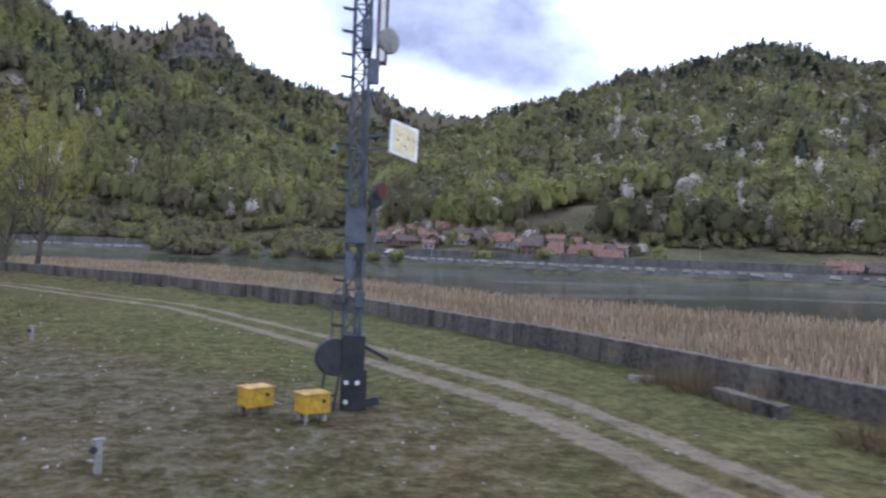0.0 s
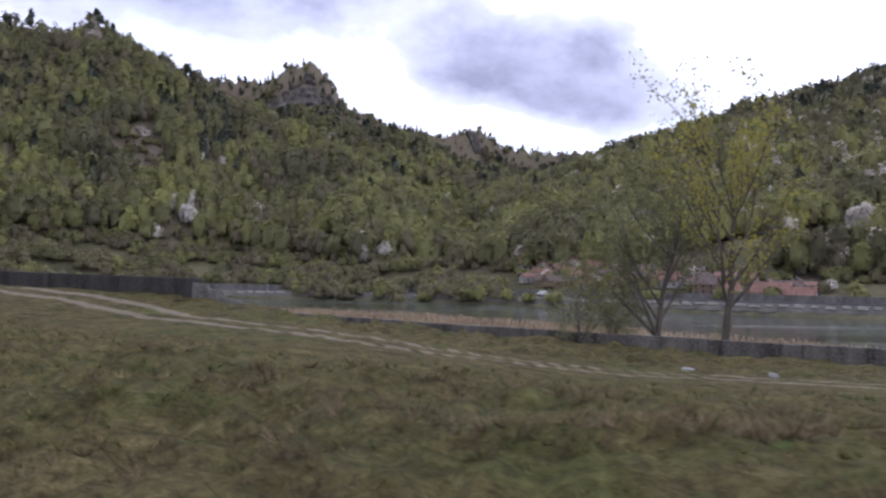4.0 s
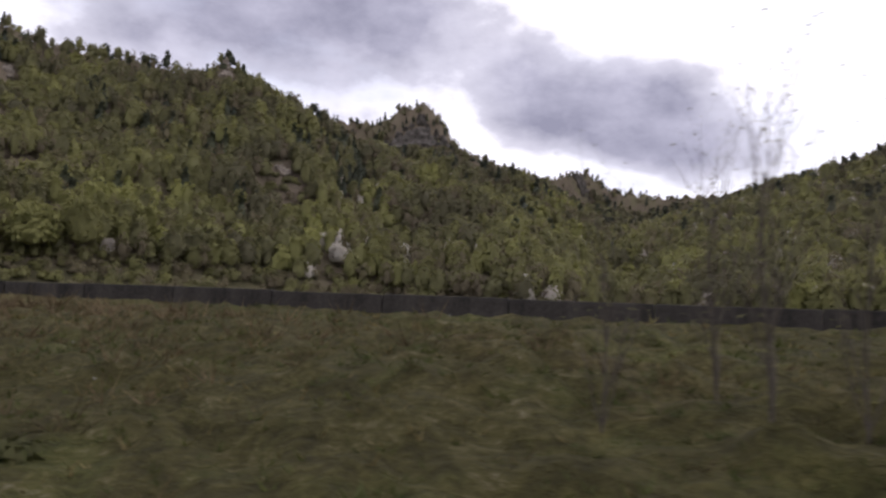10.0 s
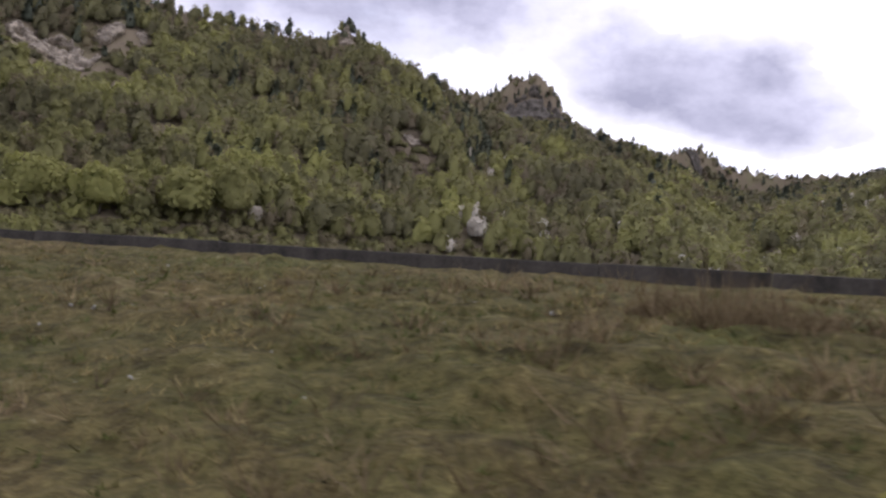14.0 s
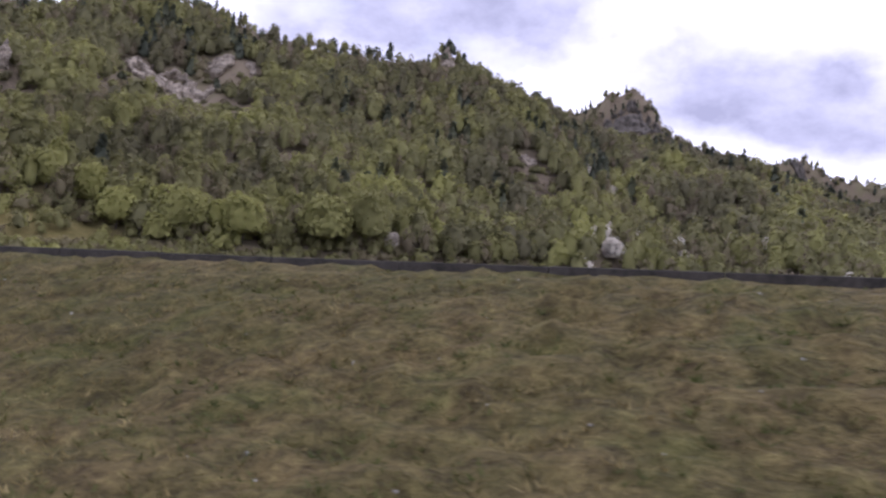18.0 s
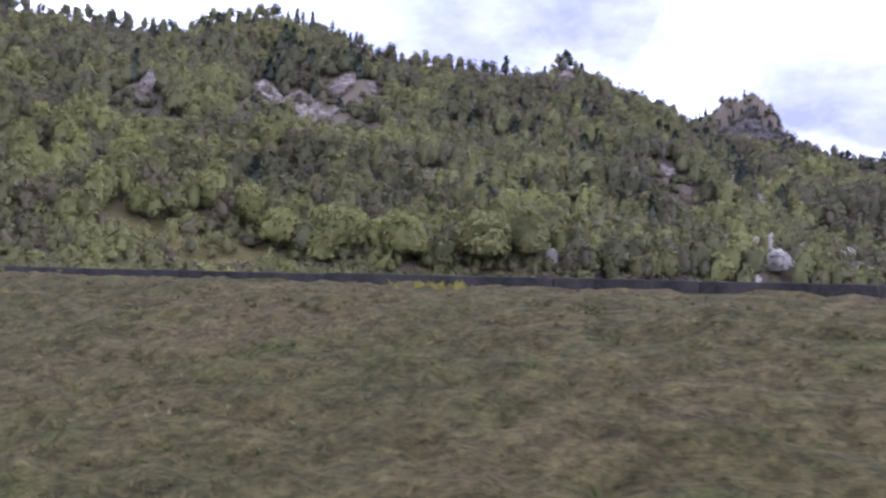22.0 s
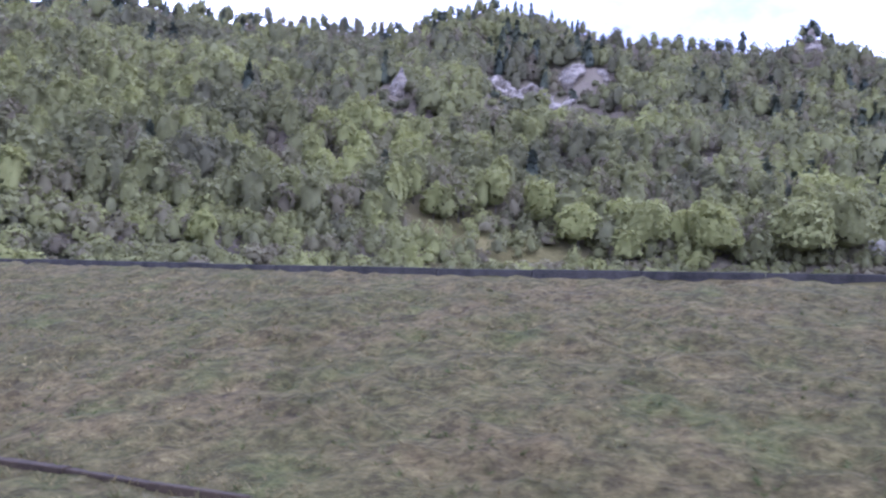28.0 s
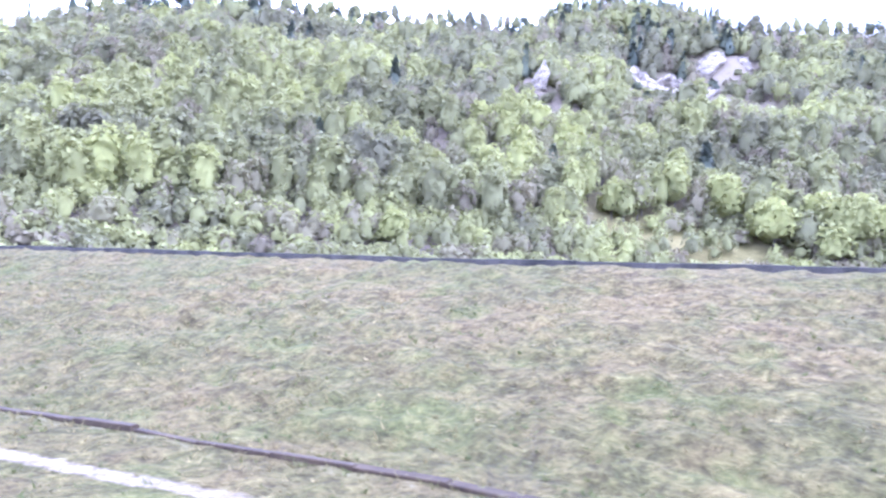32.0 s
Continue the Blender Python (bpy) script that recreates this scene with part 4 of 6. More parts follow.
WOODS = [(0, M_leaf_a, "woods_spring_green", "dense spring-green broadleaf woods covering the hillside", 1.0),
         (1, M_leaf_b, "woods_budding", "brown still-bare and budding trees among the hillside woods", 3.0),
         (2, M_leaf_c, "woods_conifer", "dark pines along the ridge and in the woods, more set on the far hill for haze", 1.0),
         (3, M_blossom, "woods_blossom", "white blossoming wild cherry trees scattered over the hillside", 1.0)]
DETAIL = [(2, 260, 0.165), (2, 80, 0.215), (1, 36, 0.33)]        # fineness of the heart, leaf clumps, size of a clump: near, middle, far
for k, mat, name, label, streak in WOODS:
    vs, fs, ts, ns, at = [], [], [], [], 0
    for far, (level, clumps, size) in enumerate(DETAIL):
        m = (kind == k) & (grade == far)
        if not m.any():
            continue
        a, b, c, d = foliage(rng, base[m], R[m], H[m], tint[m], level, clumps, size * (1, 0.8, 1.3, 1)[k], "cone" if k == 2 else "dome", 0.04, streak, (0.84, 0.52, 0.85, 0.72)[k])
        vs.append(a), fs.append(b + at), ts.append(c), ns.append(d)
        at += len(a)
    tagged(soup(name, np.vstack(vs), np.vstack(fs), mat, {"tint": np.concatenate(ts)}, normals=np.vstack(ns)), label, "woods", kind="stuff")
m = (grade == 0) & (kind >= 0)
a, b = stems(base[m], base[m] + np.stack([0 * H[m], 0 * H[m], H[m] * 0.6], 1), 0.018 * H[m])
tagged(soup("woods_trunks", a, b, M_bark), "grey-brown trunks of the hillside woods", "woods", kind="stuff")

for k, mat, name, label in ((0, M_leaf_a, "ridge_trees", "thin young green trees along the ridge"), (1, M_leaf_b, "bare_ridge_trees", "thin bare trees against the sky along the ridge"),
                            (2, M_leaf_c, "ridge_pines", "dark ragged pines along the ridge")):
    m = f_kind == k
    a, b, c, d = foliage(rng, f_base[m], f_R[m], f_H[m], f_tint[m], 1, (44, 34, 60)[k], (0.24, 0.2, 0.3)[k], low=(0.25, 0.3, 0.3)[k], streak=(1, 2.5, 1)[k], full=(0.6, 0.3, 0.66)[k])
    a2, b2 = stems(f_base[m], f_base[m] + np.stack([0 * f_H[m], 0 * f_H[m], f_H[m] * 0.85], 1), 0.016 * f_H[m])
    tagged(soup(name, a, b, mat, {"tint": c}, normals=d), label, "woods", kind="stuff")
    tagged(soup(name + "_trunks", a2, b2, M_bark), "thin dark trunks of the trees along the ridge", "woods", kind="stuff")

# scrub along the foot of the hills and on the far bank's slope
qx, qy = np.meshgrid(np.arange(-720, 480, 5.5), np.arange(60, 660, 5.5))
qx, qy = qx.ravel() + rng.uniform(-2.4, 2.4, qx.size), qy.ravel() + rng.uniform(-2.4, 2.4, qx.size)
df_, _ = to_line(qx, qy, FOOT)
west = np.clip((-300 - qx) / 120, 0, 1)
mid_ = (qx < 40) & (wobble(qx, qy, 70, 43) > -0.35)
ok = ((~beyond(qx, qy, FOOT)) & beyond(qx, qy, BANK) & (df_ < 8 + 60 * west + 70 * mid_)) | (beyond(qx, qy, FOOT) & (df_ < 12 + 26 * west))
ok &= (np.hypot(((qx + 461) * 0.84 + (qy - 434) * 0.54) / 46, ((qy - 434) * 0.84 - (qx + 461) * 0.54) / 20) > 1 - (rng.uniform(size=len(qx)) < 0.14)) & (rng.uniform(size=len(qx)) < 0.6 + 0.3 * west)
qx, qy = qx[ok], qy[ok]
qb = np.stack([qx, qy, land_at(qx, qy) - 0.8], 1)
deep = (qx > -300) & (qx < 40)
qR, qH = rng.uniform(2.8, 4.8, len(qx)) * np.where(deep, 1.15, 1), rng.uniform(4.5, 8.5, len(qx)) * np.where(deep, 1.25, np.where(beyond(qx, qy, FOOT), 1.6, 1))
qt = np.clip(0.46 + 0.14 * np.clip((-300 - qx) / 120, 0, 1) + 0.2 * wobble(qx, qy, 60, 41) + rng.normal(scale=0.12, size=len(qx)), 0, 1)
ok = seen_from_valley(qx, qy, qb[:, 2] + qH + 10)
qx, qy, qb, qR, qH, qt = qx[ok], qy[ok], qb[ok], qR[ok], qH[ok], qt[ok]
brown = wobble(qx, qy, 38, 44) + rng.normal(scale=0.5, size=len(qx)) > np.where(qx > -330, 0.05, 0.7)
for m, mat, name, label in ((~brown, M_leaf_a, "scrub", "dense green scrub along the foot of the wooded hills"), (brown, M_leaf_b, "budding_scrub", "brownish budding scrub along the foot of the hills")):
    a, b, c, d = foliage(rng, qb[m], qR[m], qH[m], qt[m], 1, 90, 0.18, low=0.0, full=0.72)
    tagged(soup(name, a, b, mat, {"tint": c}, normals=d), label, "scrub", kind="stuff")


# ---- rock faces ----
def rock_face(x, y, wide, up, relief, res, seed):
    """Broken limestone that stands out of the slope in blocks and fissures, looking over the valley."""
    vx, vy = -110 - x, 190 - y
    k = math.hypot(vx, vy)
    fwd, side = np.array((vx / k, vy / k)), np.array((vy / k, -vx / k))
    us, vs = np.arange(-1.2 * wide, 1.2 * wide + res, res), np.arange(-0.65 * up, 0.65 * up + res, res * 0.6)
    uu, vv = np.meshgrid(us, vs)
    px, py = x + side[0] * uu - fwd[0] * vv, y + side[1] * uu - fwd[1] * vv
    pz = land_at(px.ravel(), py.ravel()).reshape(px.shape)
    co = np.empty((uu.size, 3))
    for i, (u, v, a, b, z) in enumerate(zip(uu.ravel(), vv.ravel(), px.ravel(), py.ravel(), pz.ravel())):
        q = Vector((u / (relief * 1.5), z / (relief * 1.1) + 0.25 * u / relief, seed * 3.7))
        dist, pts = noise.voronoi(q)
        big = 0.5 + 0.5 * noise.cell(pts[0] * 7.3)
        q2 = Vector((u / (relief * 0.45), z / (relief * 0.3), seed * 1.9))
        _, pts2 = noise.voronoi(q2)
        small_ = 0.5 + 0.5 * noise.cell(pts2[0] * 5.1)
        crack = min(dist[1] - dist[0], 0.18) / 0.18
        rim = math.hypot(u / wide, v / (0.5 * up)) + 0.55 * noise.noise(Vector((u / 11 + seed, z / 8, 3.0))) + 0.2 * noise.noise(Vector((u / 3.5, z / 3.5, seed)))
        mask = min(1.0, max(0.0, (1.0 - rim) / 0.22))
        out_ = mask * relief * (0.45 + 0.55 * big + 0.3 * small_ + 0.12 * noise.noise(q2 * 2) - 0.35 * (1 - crack)) - (1 - mask) * relief
        co[i] = a + fwd[0] * out_ * 0.9, b + fwd[1] * out_ * 0.9, z + out_ * 0.45
    nu, nv = len(us), len(vs)
    ix = np.arange(nu * nv).reshape(nv, nu)
    quads = np.stack([ix[:-1, :-1], ix[1:, :-1], ix[1:, 1:], ix[:-1, 1:]], -1).reshape(-1, 4)
    ob = soup("cliff", co, quads, M_rock_dark if k > 900 else M_rock)
    return tagged(ob, "brown-grey weathered rock wall of the wooded peak" if k > 900 else "pale broken limestone crags among hillside trees", "cliff", "rock faces")


for i, (x, y, wide, up, relief, res, _) in enumerate(ROCKS):
    rock_face(x, y, wide, up, relief, res, i + 1)


def rock_spire(x, y, r, h, seed):
    """A slim jagged pinnacle of pale rock that stands over the trees."""
    bm = bmesh.new()
    for w in bmesh.ops.create_icosphere(bm, subdivisions=4, radius=1)["verts"]:
        n0, n1 = noise.noise(w.co * 1.6 + Vector((seed, 0, 0))), noise.noise(w.co * 4.5 + Vector((0, seed, 0)))
        up = (w.co.z + 1) / 2
        g = (1.15 - 0.85 * up) * (1 + 0.5 * n0 + 0.3 * n1) + 0.1 * (round(up * 7 + 1.5 * n0) % 2)
        w.co = Vector((w.co.x * r * g + 0.18 * h * up, w.co.y * r * g, h * up * (1 + 0.15 * n0) - 3))
    ob = part("rock_pinnacle", bm, M_rock)
    ob.location = (x, y, float(land_at(x, y)[0]))
    return tagged(ob, "slim jagged pinnacle of pale limestone among the trees", "rock", "rock faces")


rock_spire(-615, 582, 5.6, 22, 4)
rock_spire(-368, 976, 5.5, 17, 9)


# ---- trees that stand out ----
def tree_thing(name, label, category, x, y, z, R, H, mat, tone, lobes, quads, size, seed, trunk=True, group=""):
    r = np.random.RandomState(seed)
    root = tagged(new(name), label, category, group)
    root.location = (x, y, z)
    a, b, c, d = foliage(r, np.array([[0, 0, 0.0]]), np.array([R]), np.array([H]), np.array([tone]), 3, lobes * quads, size * 1.0, low=0.03 if trunk else 0.0, full=0.62 if mat == M_blossom else 0.8)
    ob = soup("crown", a, b, mat, {"tint": c}, normals=d)
    ob.parent = root
    if trunk:
        bm = bmesh.new()
        bar(bm, (0, 0, -1), (0.1 * R, 0.05 * R, H * 0.5), 0.045 * H * 0.5, 0.02 * H * 0.5, 8)
        for q in range(5):
            t = q * 1.257
            bar(bm, (0, 0, H * (0.18 + 0.05 * q)), (math.cos(t) * R * 0.6, math.sin(t) * R * 0.6, H * (0.42 + 0.07 * q)), 0.02 * H * 0.4, 0.004 * H, 6)
        part("trunk", bm, M_bark, root)
    return root


rv_t = random.Random(5)
HERO = [(-176, 650, 8.5, 18, M_blossom, 0.75, "white blossoming cherry tree at the wood's edge"), (-127, 676, 5.5, 12, M_blossom, 0.6, "small white blossoming tree at the wood's edge"),
        (-150, 660, 8.5, 18, M_leaf_a, 0.85, "rounded bright green tree at the wood's edge"), (-340, 525, 17, 32, M_leaf_a, 0.74, "great rounded yellow-green tree with a domed crown"),
        (-322, 545, 12, 37, M_leaf_a, 0.6, "tall green tree behind the domed one"),
        (-458, 478, 10, 25, M_leaf_a, 0.92, "bright lime-green tree beside the meadow"), (-434, 466, 11, 22, M_leaf_a, 0.98, "bright lime-green rounded tree beside the meadow"),
        (-405, 480, 12, 27, M_leaf_a, 0.82, "bright green tree at the wood's edge"), (-378, 497, 13, 30, M_leaf_a, 0.9, "leafy bright green tree at the wood's edge"),
        (-530, 321, 6.5, 14, M_leaf_a, 0.95, "small yellow-green tree in the scrub"), (-309, 557, 5, 12, M_blossom, 0.35, "pale budding tree at the wood's edge"),
        (-298, 590, 6.5, 26, M_leaf_a, 0.75, "slender pointed green tree"), (255, 470, 10, 19, M_blossom, 0.5, "large pale blossoming tree above the village"),
        (238, 462, 7, 13, M_blossom, 0.4, "pale blossoming tree above the village"), (-41, 575, 4.5, 15, M_blossom, 0.6, "slim white blossoming tree on the far bank")]
for i, (x, y, R_, H_, mat, tone, label) in enumerate(HERO):
    tree_thing("tree", label, "tree", x, y, float(land_at(x, y)[0]) - 0.8, R_, H_, mat, tone, 26, 60, 0.075 if R_ > 9 else 0.11, 100 + i, group="trees at the wood's edge")
for i in range(44):                           # garden trees between the houses
    f = rv_t.uniform(0, 1)
    x, y = 40 + 130 * f + rv_t.uniform(0, 34) * 0.62, 486 - 125 * f + rv_t.uniform(-4, 40) * 0.78
    white = i % 6 == 0
    tree_thing("garden_tree", "small white blossoming garden tree" if white else "small green garden tree among the houses", "tree", x, y, float(land_at(x, y)[0]) - 0.4, rv_t.uniform(2.2, 3.8), rv_t.uniform(4.5, 8),
               M_blossom if white else M_leaf_b if i % 6 == 3 else M_leaf_a, rv_t.uniform(0.3, 0.8), 6, 14, 0.2, 300 + i, group="garden trees")
for i, (x, y) in enumerate([(48, 437), (59, 426), (129, 378), (145, 367), (101, 397), (176, 350), (238, 306), (20, 462), (-5, 472)]):
    tree_thing("bush", "rounded green bush on the river's far bank", "bush", x, y, float(land_at(x, y)[0]) - 0.3, 4.2 + (i * 37 % 5) * 0.5, 5.2 + (i * 53 % 4) * 0.6, M_leaf_a, 0.7 - 0.06 * (i % 4), 6, 20, 0.2, 140 + i, False, "bushes on the far bank")


# ---- village beyond the river ----
def house(x, y, yaw, L, W, hw, hr, label, two=False):
    """A house with gabled tiled roof, windows and a chimney."""
    root = tagged(new("house"), label, "house", "village houses")
    root.matrix_world = pose(x, y, float(land_at(x, y)[0]) - 0.4, 0, 0, yaw)
    bm = bmesh.new()
    box(bm, -L / 2, L / 2, -W / 2, W / 2, 0, hw + 0.4)
    v = [bm.verts.new(p) for p in ((-L / 2, -W / 2, hw + .4), (-L / 2, W / 2, hw + .4), (-L / 2, 0, hw + hr + .2), (L / 2, -W / 2, hw + .4), (L / 2, W / 2, hw + .4), (L / 2, 0, hw + hr + .2))]
    bm.faces.new((v[0], v[1], v[2]))
    bm.faces.new((v[3], v[5], v[4]))
    part("wall", bm, M_timber if "brownish" in label else M_plaster, root)
    o = 0.6
    for sgn in (-1, 1):
        bm = bmesh.new()
        e = hr / (W / 2)
        pts = [(-L / 2 - o, 0, hw + hr + .42), (L / 2 + o, 0, hw + hr + .42), (L / 2 + o, sgn * (W / 2 + o), hw + .42 - e * o), (-L / 2 - o, sgn * (W / 2 + o), hw + .42 - e * o)]
        f = bm.faces.new([bm.verts.new(p) for p in (pts if sgn < 0 else pts[::-1])])
        r = bmesh.ops.extrude_face_region(bm, geom=[f])
        bmesh.ops.translate(bm, verts=[q for q in r["geom"] if isinstance(q, bmesh.types.BMVert)], vec=(0, 0, 0.16))
        part("roof", bm, M_roof_old if "brownish" in label else M_roof, root)
    for i in range(max(2, int(L / 3.2))):
        for lvl in range(2 if two else 1):
            cx_ = -L / 2 + (i + 0.5) * L / max(2, int(L / 3.2))
            bm = bmesh.new()
            box(bm, cx_ - .55, cx_ + .55, -W / 2 - .06, -W / 2 + .02, 1.2 + lvl * 2.7, 2.5 + lvl * 2.7)
            w = part("window", bm, M_timber, root)
            bm = bmesh.new()
            box(bm, cx_ - .45, cx_ + .45, -W / 2 - .075, -W / 2 - .05, 1.3 + lvl * 2.7, 2.4 + lvl * 2.7)
            part("pane", bm, M_pane, w)
    bm = bmesh.new()
    box(bm, L * .2 - .4, L * .2 + .4, W * .1, W * .1 + .8, hw + hr * .4, hw + hr + 1.3)
    part("chimney", bm, M_plaster, root)
    return root


HOUSES = [(70, 465, 20, 15, 8, 3, 3), (96, 472, -10, 13, 9, 4, 4), (90, 494, 35, 14, 9, 4, 4), (106, 456, -20, 14, 8, 3, 3), (119, 424, -35, 12, 9, 4, 4.5), (112, 446, 60, 11, 8, 3.5, 3.5),
          (128, 398, -40, 11, 9, 5.4, 3.4), (136, 386, -38, 9, 7, 3, 3), (148, 372, -40, 17, 10, 3.6, 4.4), (160, 380, -20, 12, 8, 3.4, 3.4), (156, 362, -45, 13, 8, 3, 3.5),
          (236, 297, -45, 14, 9, 3, 3.6), (246, 284, -50, 12, 8, 3.4, 3.6), (62, 516, 10, 9, 7, 3.4, 3.2), (14, 560, 15, 9, 6, 2.8, 2.6)]
rv = random.Random(12)
while len(HOUSES) < 44:                       # closely built lanes behind the river road
    f = rv.uniform(0, 1)
    x, y = 52 + 108 * f + rv.uniform(4, 34) * 0.62, 478 - 112 * f + rv.uniform(-6, 34) * 0.78
    if min(math.hypot(x - h[0], y - h[1]) for h in HOUSES) > 9.0:
        HOUSES.append((x, y, rv.choice((-40, -38, 50, 20, -15)), rv.uniform(6, 11), rv.uniform(5.5, 8), rv.uniform(2.2, 4.2), rv.uniform(1.5, 2.8)))
for i, (x, y, yaw, L, W, hw, hr) in enumerate(HOUSES):
    house(x, y, yaw, L, W, hw, hr, "white-walled village house with weathered red tiled roof" if i % 3 else "low village house with brownish red tiled roof", hw > 5)

# road on the far bank, its stone revetment and poles
db_pts = []
for a, b in zip(BANK[1:10], BANK[2:11]):
    d = (b - a) / np.linalg.norm(b - a)
    for f in np.arange(0, np.linalg.norm(b - a), 6.0):
        db_pts.append((*(a + d * f), d[0], d[1]))
db_pts = np.array(db_pts)
for _ in range(6):
    db_pts[1:-1] = (db_pts[:-2] + db_pts[1:-1] * 2 + db_pts[2:]) / 4


def strip(name, lo, hi, z_of, mat, thick=0.3):
    """A strip that runs along the far bank, lo to hi metres in from the water's edge."""
    bm = bmesh.new()
    prev = None
    for x, y, dx, dy in db_pts:
        k = math.hypot(dx, dy)
        nx_, ny_ = dy / k, -dx / k
        cur = []
        for w in (lo, hi):
            px, py = x + nx_ * w, y + ny_ * w
            zt = z_of(px, py, w)
            cur += [bm.verts.new((px, py, zt)), bm.verts.new((px, py, zt - thick))]
        if prev:
            bm.faces.new((prev[0], prev[2], cur[2], cur[0]))
            bm.faces.new((prev[1], prev[0], cur[0], cur[1]))
            bm.faces.new((prev[2], prev[3], cur[3], cur[2]))
        prev = cur
    return part(name, bm, mat)


tagged(strip("road", 16, 23, lambda x, y, w: float(land_at(x, y)[0]) * 0.15 + 0.85 * (WATER + 4.9) + 0.7, M_asphalt, 3.2), "grey asphalt road along the far bank", "road", kind="structure")
tagged(strip("retaining_wall", 24.5, 25.1, lambda x, y, w: WATER + 8.4, M_retain, 4.5), "low grey retaining wall behind the river road", "wall", kind="structure")
revet = tagged(strip("revetment", 5, 9, lambda x, y, w: WATER + (1.4 if w < 6 else 5.0), M_revet, 2.5), "earthy bank with pale stone slabs below the river road", "revetment", kind="structure")
bm = bmesh.new()
box(bm, -2.0, 2.0, -1.2, 1.2, -0.3, 0.22)
soften(bm, 0.08)
slab_mesh = bpy.data.meshes.new("slab")
bm.to_mesh(slab_mesh)
bm.free()
slab_mesh.materials.append(M_slab)
rsl = random.Random(8)
for x, y, dx, dy in db_pts:
    if not -260 < x < 300 or rsl.random() < (0.12 if x > 20 else 0.3):
        continue
    k = math.hypot(dx, dy)
    w = 7.2 + rsl.uniform(-0.5, 0.4)
    ob = new("slab", slab_mesh)
    ob.parent = revet
    ob.matrix_basis = Matrix.Translation((x + dy / k * w, y - dx / k * w, WATER + 1.4 + 3.6 * (w - 5) / 4 + 0.3)) @ Matrix.Rotation(math.atan2(-dx, dy) - math.pi / 2 + math.pi, 4, "Z") @ \
        Matrix.Rotation(radians(-42 + rsl.uniform(-4, 4)), 4, "X") @ Matrix.Rotation(rsl.uniform(-0.07, 0.07), 4, "Z") @ Matrix.Diagonal((rsl.uniform(0.45, 1.35), rsl.uniform(0.4, 1.0), 1, 1))


def van(i, w, label, length):
    """A parked van on the river road: body, cab, windows and wheels."""
    x, y, dx, dy = db_pts[i]
    k = math.hypot(dx, dy)
    px, py = x + dy / k * w, y - dx / k * w
    root = tagged(new("van"), label, "van", "vans on the river road")
    root.matrix_world = Matrix.Translation((px, py, float(land_at(px, py)[0]) * 0.15 + 0.85 * (WATER + 4.9) + 0.72)) @ Matrix.Rotation(math.atan2(dy, dx), 4, "Z")
    bm = bmesh.new()
    prof = [(-length / 2, 0.35), (-length / 2, 2.2), (-length / 2 + 0.15, 2.35), (length / 2 - 1.5, 2.35), (length / 2 - 0.85, 1.35), (length / 2 - 0.1, 1.1), (length / 2, 0.35)]
    f = bm.faces.new([bm.verts.new((a, -0.95, b)) for a, b in prof])
    r = bmesh.ops.extrude_face_region(bm, geom=[f])
    bmesh.ops.translate(bm, verts=[q for q in r["geom"] if isinstance(q, bmesh.types.BMVert)], vec=(0, 1.9, 0))
    bmesh.ops.recalc_face_normals(bm, faces=list(bm.faces))
    soften(bm, 0.06, 2)
    part("body", bm, M_white, root)
    for sgn in (-1, 1):
        bm = bmesh.new()
        box(bm, length / 2 - 2.2, length / 2 - 1.45, sgn * 0.96 - 0.015, sgn * 0.96 + 0.015, 1.35, 2.0)
        part("side_window", bm, M_pane, root)
        for a in (-length / 2 + 0.9, length / 2 - 0.9):
            bm = bmesh.new()
            disc(bm, (a, sgn * 0.88, 0.34), (0, 1, 0), 0.34, 0.22, 16)
            part("wheel", bm, M_dark, root)
    bm = bmesh.new()
    box(bm, length / 2 - 0.06, length / 2 + 0.05, -0.9, 0.9, 0.35, 0.55)
    part("bumper", bm, M_dark, root)
    return root


def pole():
    root = tagged(new("utility_pole"), "slim pale concrete utility pole beside the river road", "pole", "poles along the road")
    bm = bmesh.new()
    bar(bm, (0, 0, -1), (0, 0, 10.5), 0.2, 0.11, 8)
    part("shaft", bm, M_coping, root)
    bm = bmesh.new()
    box(bm, -0.9, 0.9, -0.06, 0.06, 9.6, 9.75)
    part("crossarm", bm, M_steel, root)
    for x in (-0.8, 0, 0.8):
        bm = bmesh.new()
        bar(bm, (x, 0, 9.75), (x, 0, 10.0), 0.06, 0.04, 6)
        part("insulator", bm, M_white, root)
    return root


first = pole()
first.location = (-97, 511, float(land_at(-97, 511)[0]))
for x, y in [(-56, 497), (-16, 478), (34, 452), (76, 412), (189, 335), (262, 270), (-140, 520)]:
    copy_thing(first, pose(x, y, float(land_at(x, y)[0]), 0, 0, 40))

# reed bed between the low wall and the water
rs = np.random.RandomState(8)
qx, qy = rs.uniform(-230, 250, 330000), rs.uniform(-40, 320, 330000)
sq, nq = plan_sn(qx, qy)
off = nq - np.interp(sq, W1_S, W1_N)
ok = (off > 7) & ~beyond(qx, qy, REED) & (sq > -130) & (sq < 190)
thin = np.clip(1.4 - off / 160, 0.5, 1)
ok &= rs.uniform(size=len(qx)) < thin
qx, qy = qx[ok], qy[ok]
zb = land_at(qx, qy)
ok = zb < WATER + 3
qx, qy, zb = qx[ok], qy[ok], zb[ok]
T = len(qx)
ang = rs.uniform(0, 3.14, T)
hgt, wid = rs.uniform(1.1, 2.2, T), rs.uniform(0.05, 0.15, T)
lean = rs.normal(scale=0.22, size=(T, 2))
dx, dy = np.cos(ang) * wid, np.sin(ang) * wid
v = np.empty((T, 4, 3))
v[:, 0] = np.stack([qx - dx, qy - dy, zb - 0.2], 1)
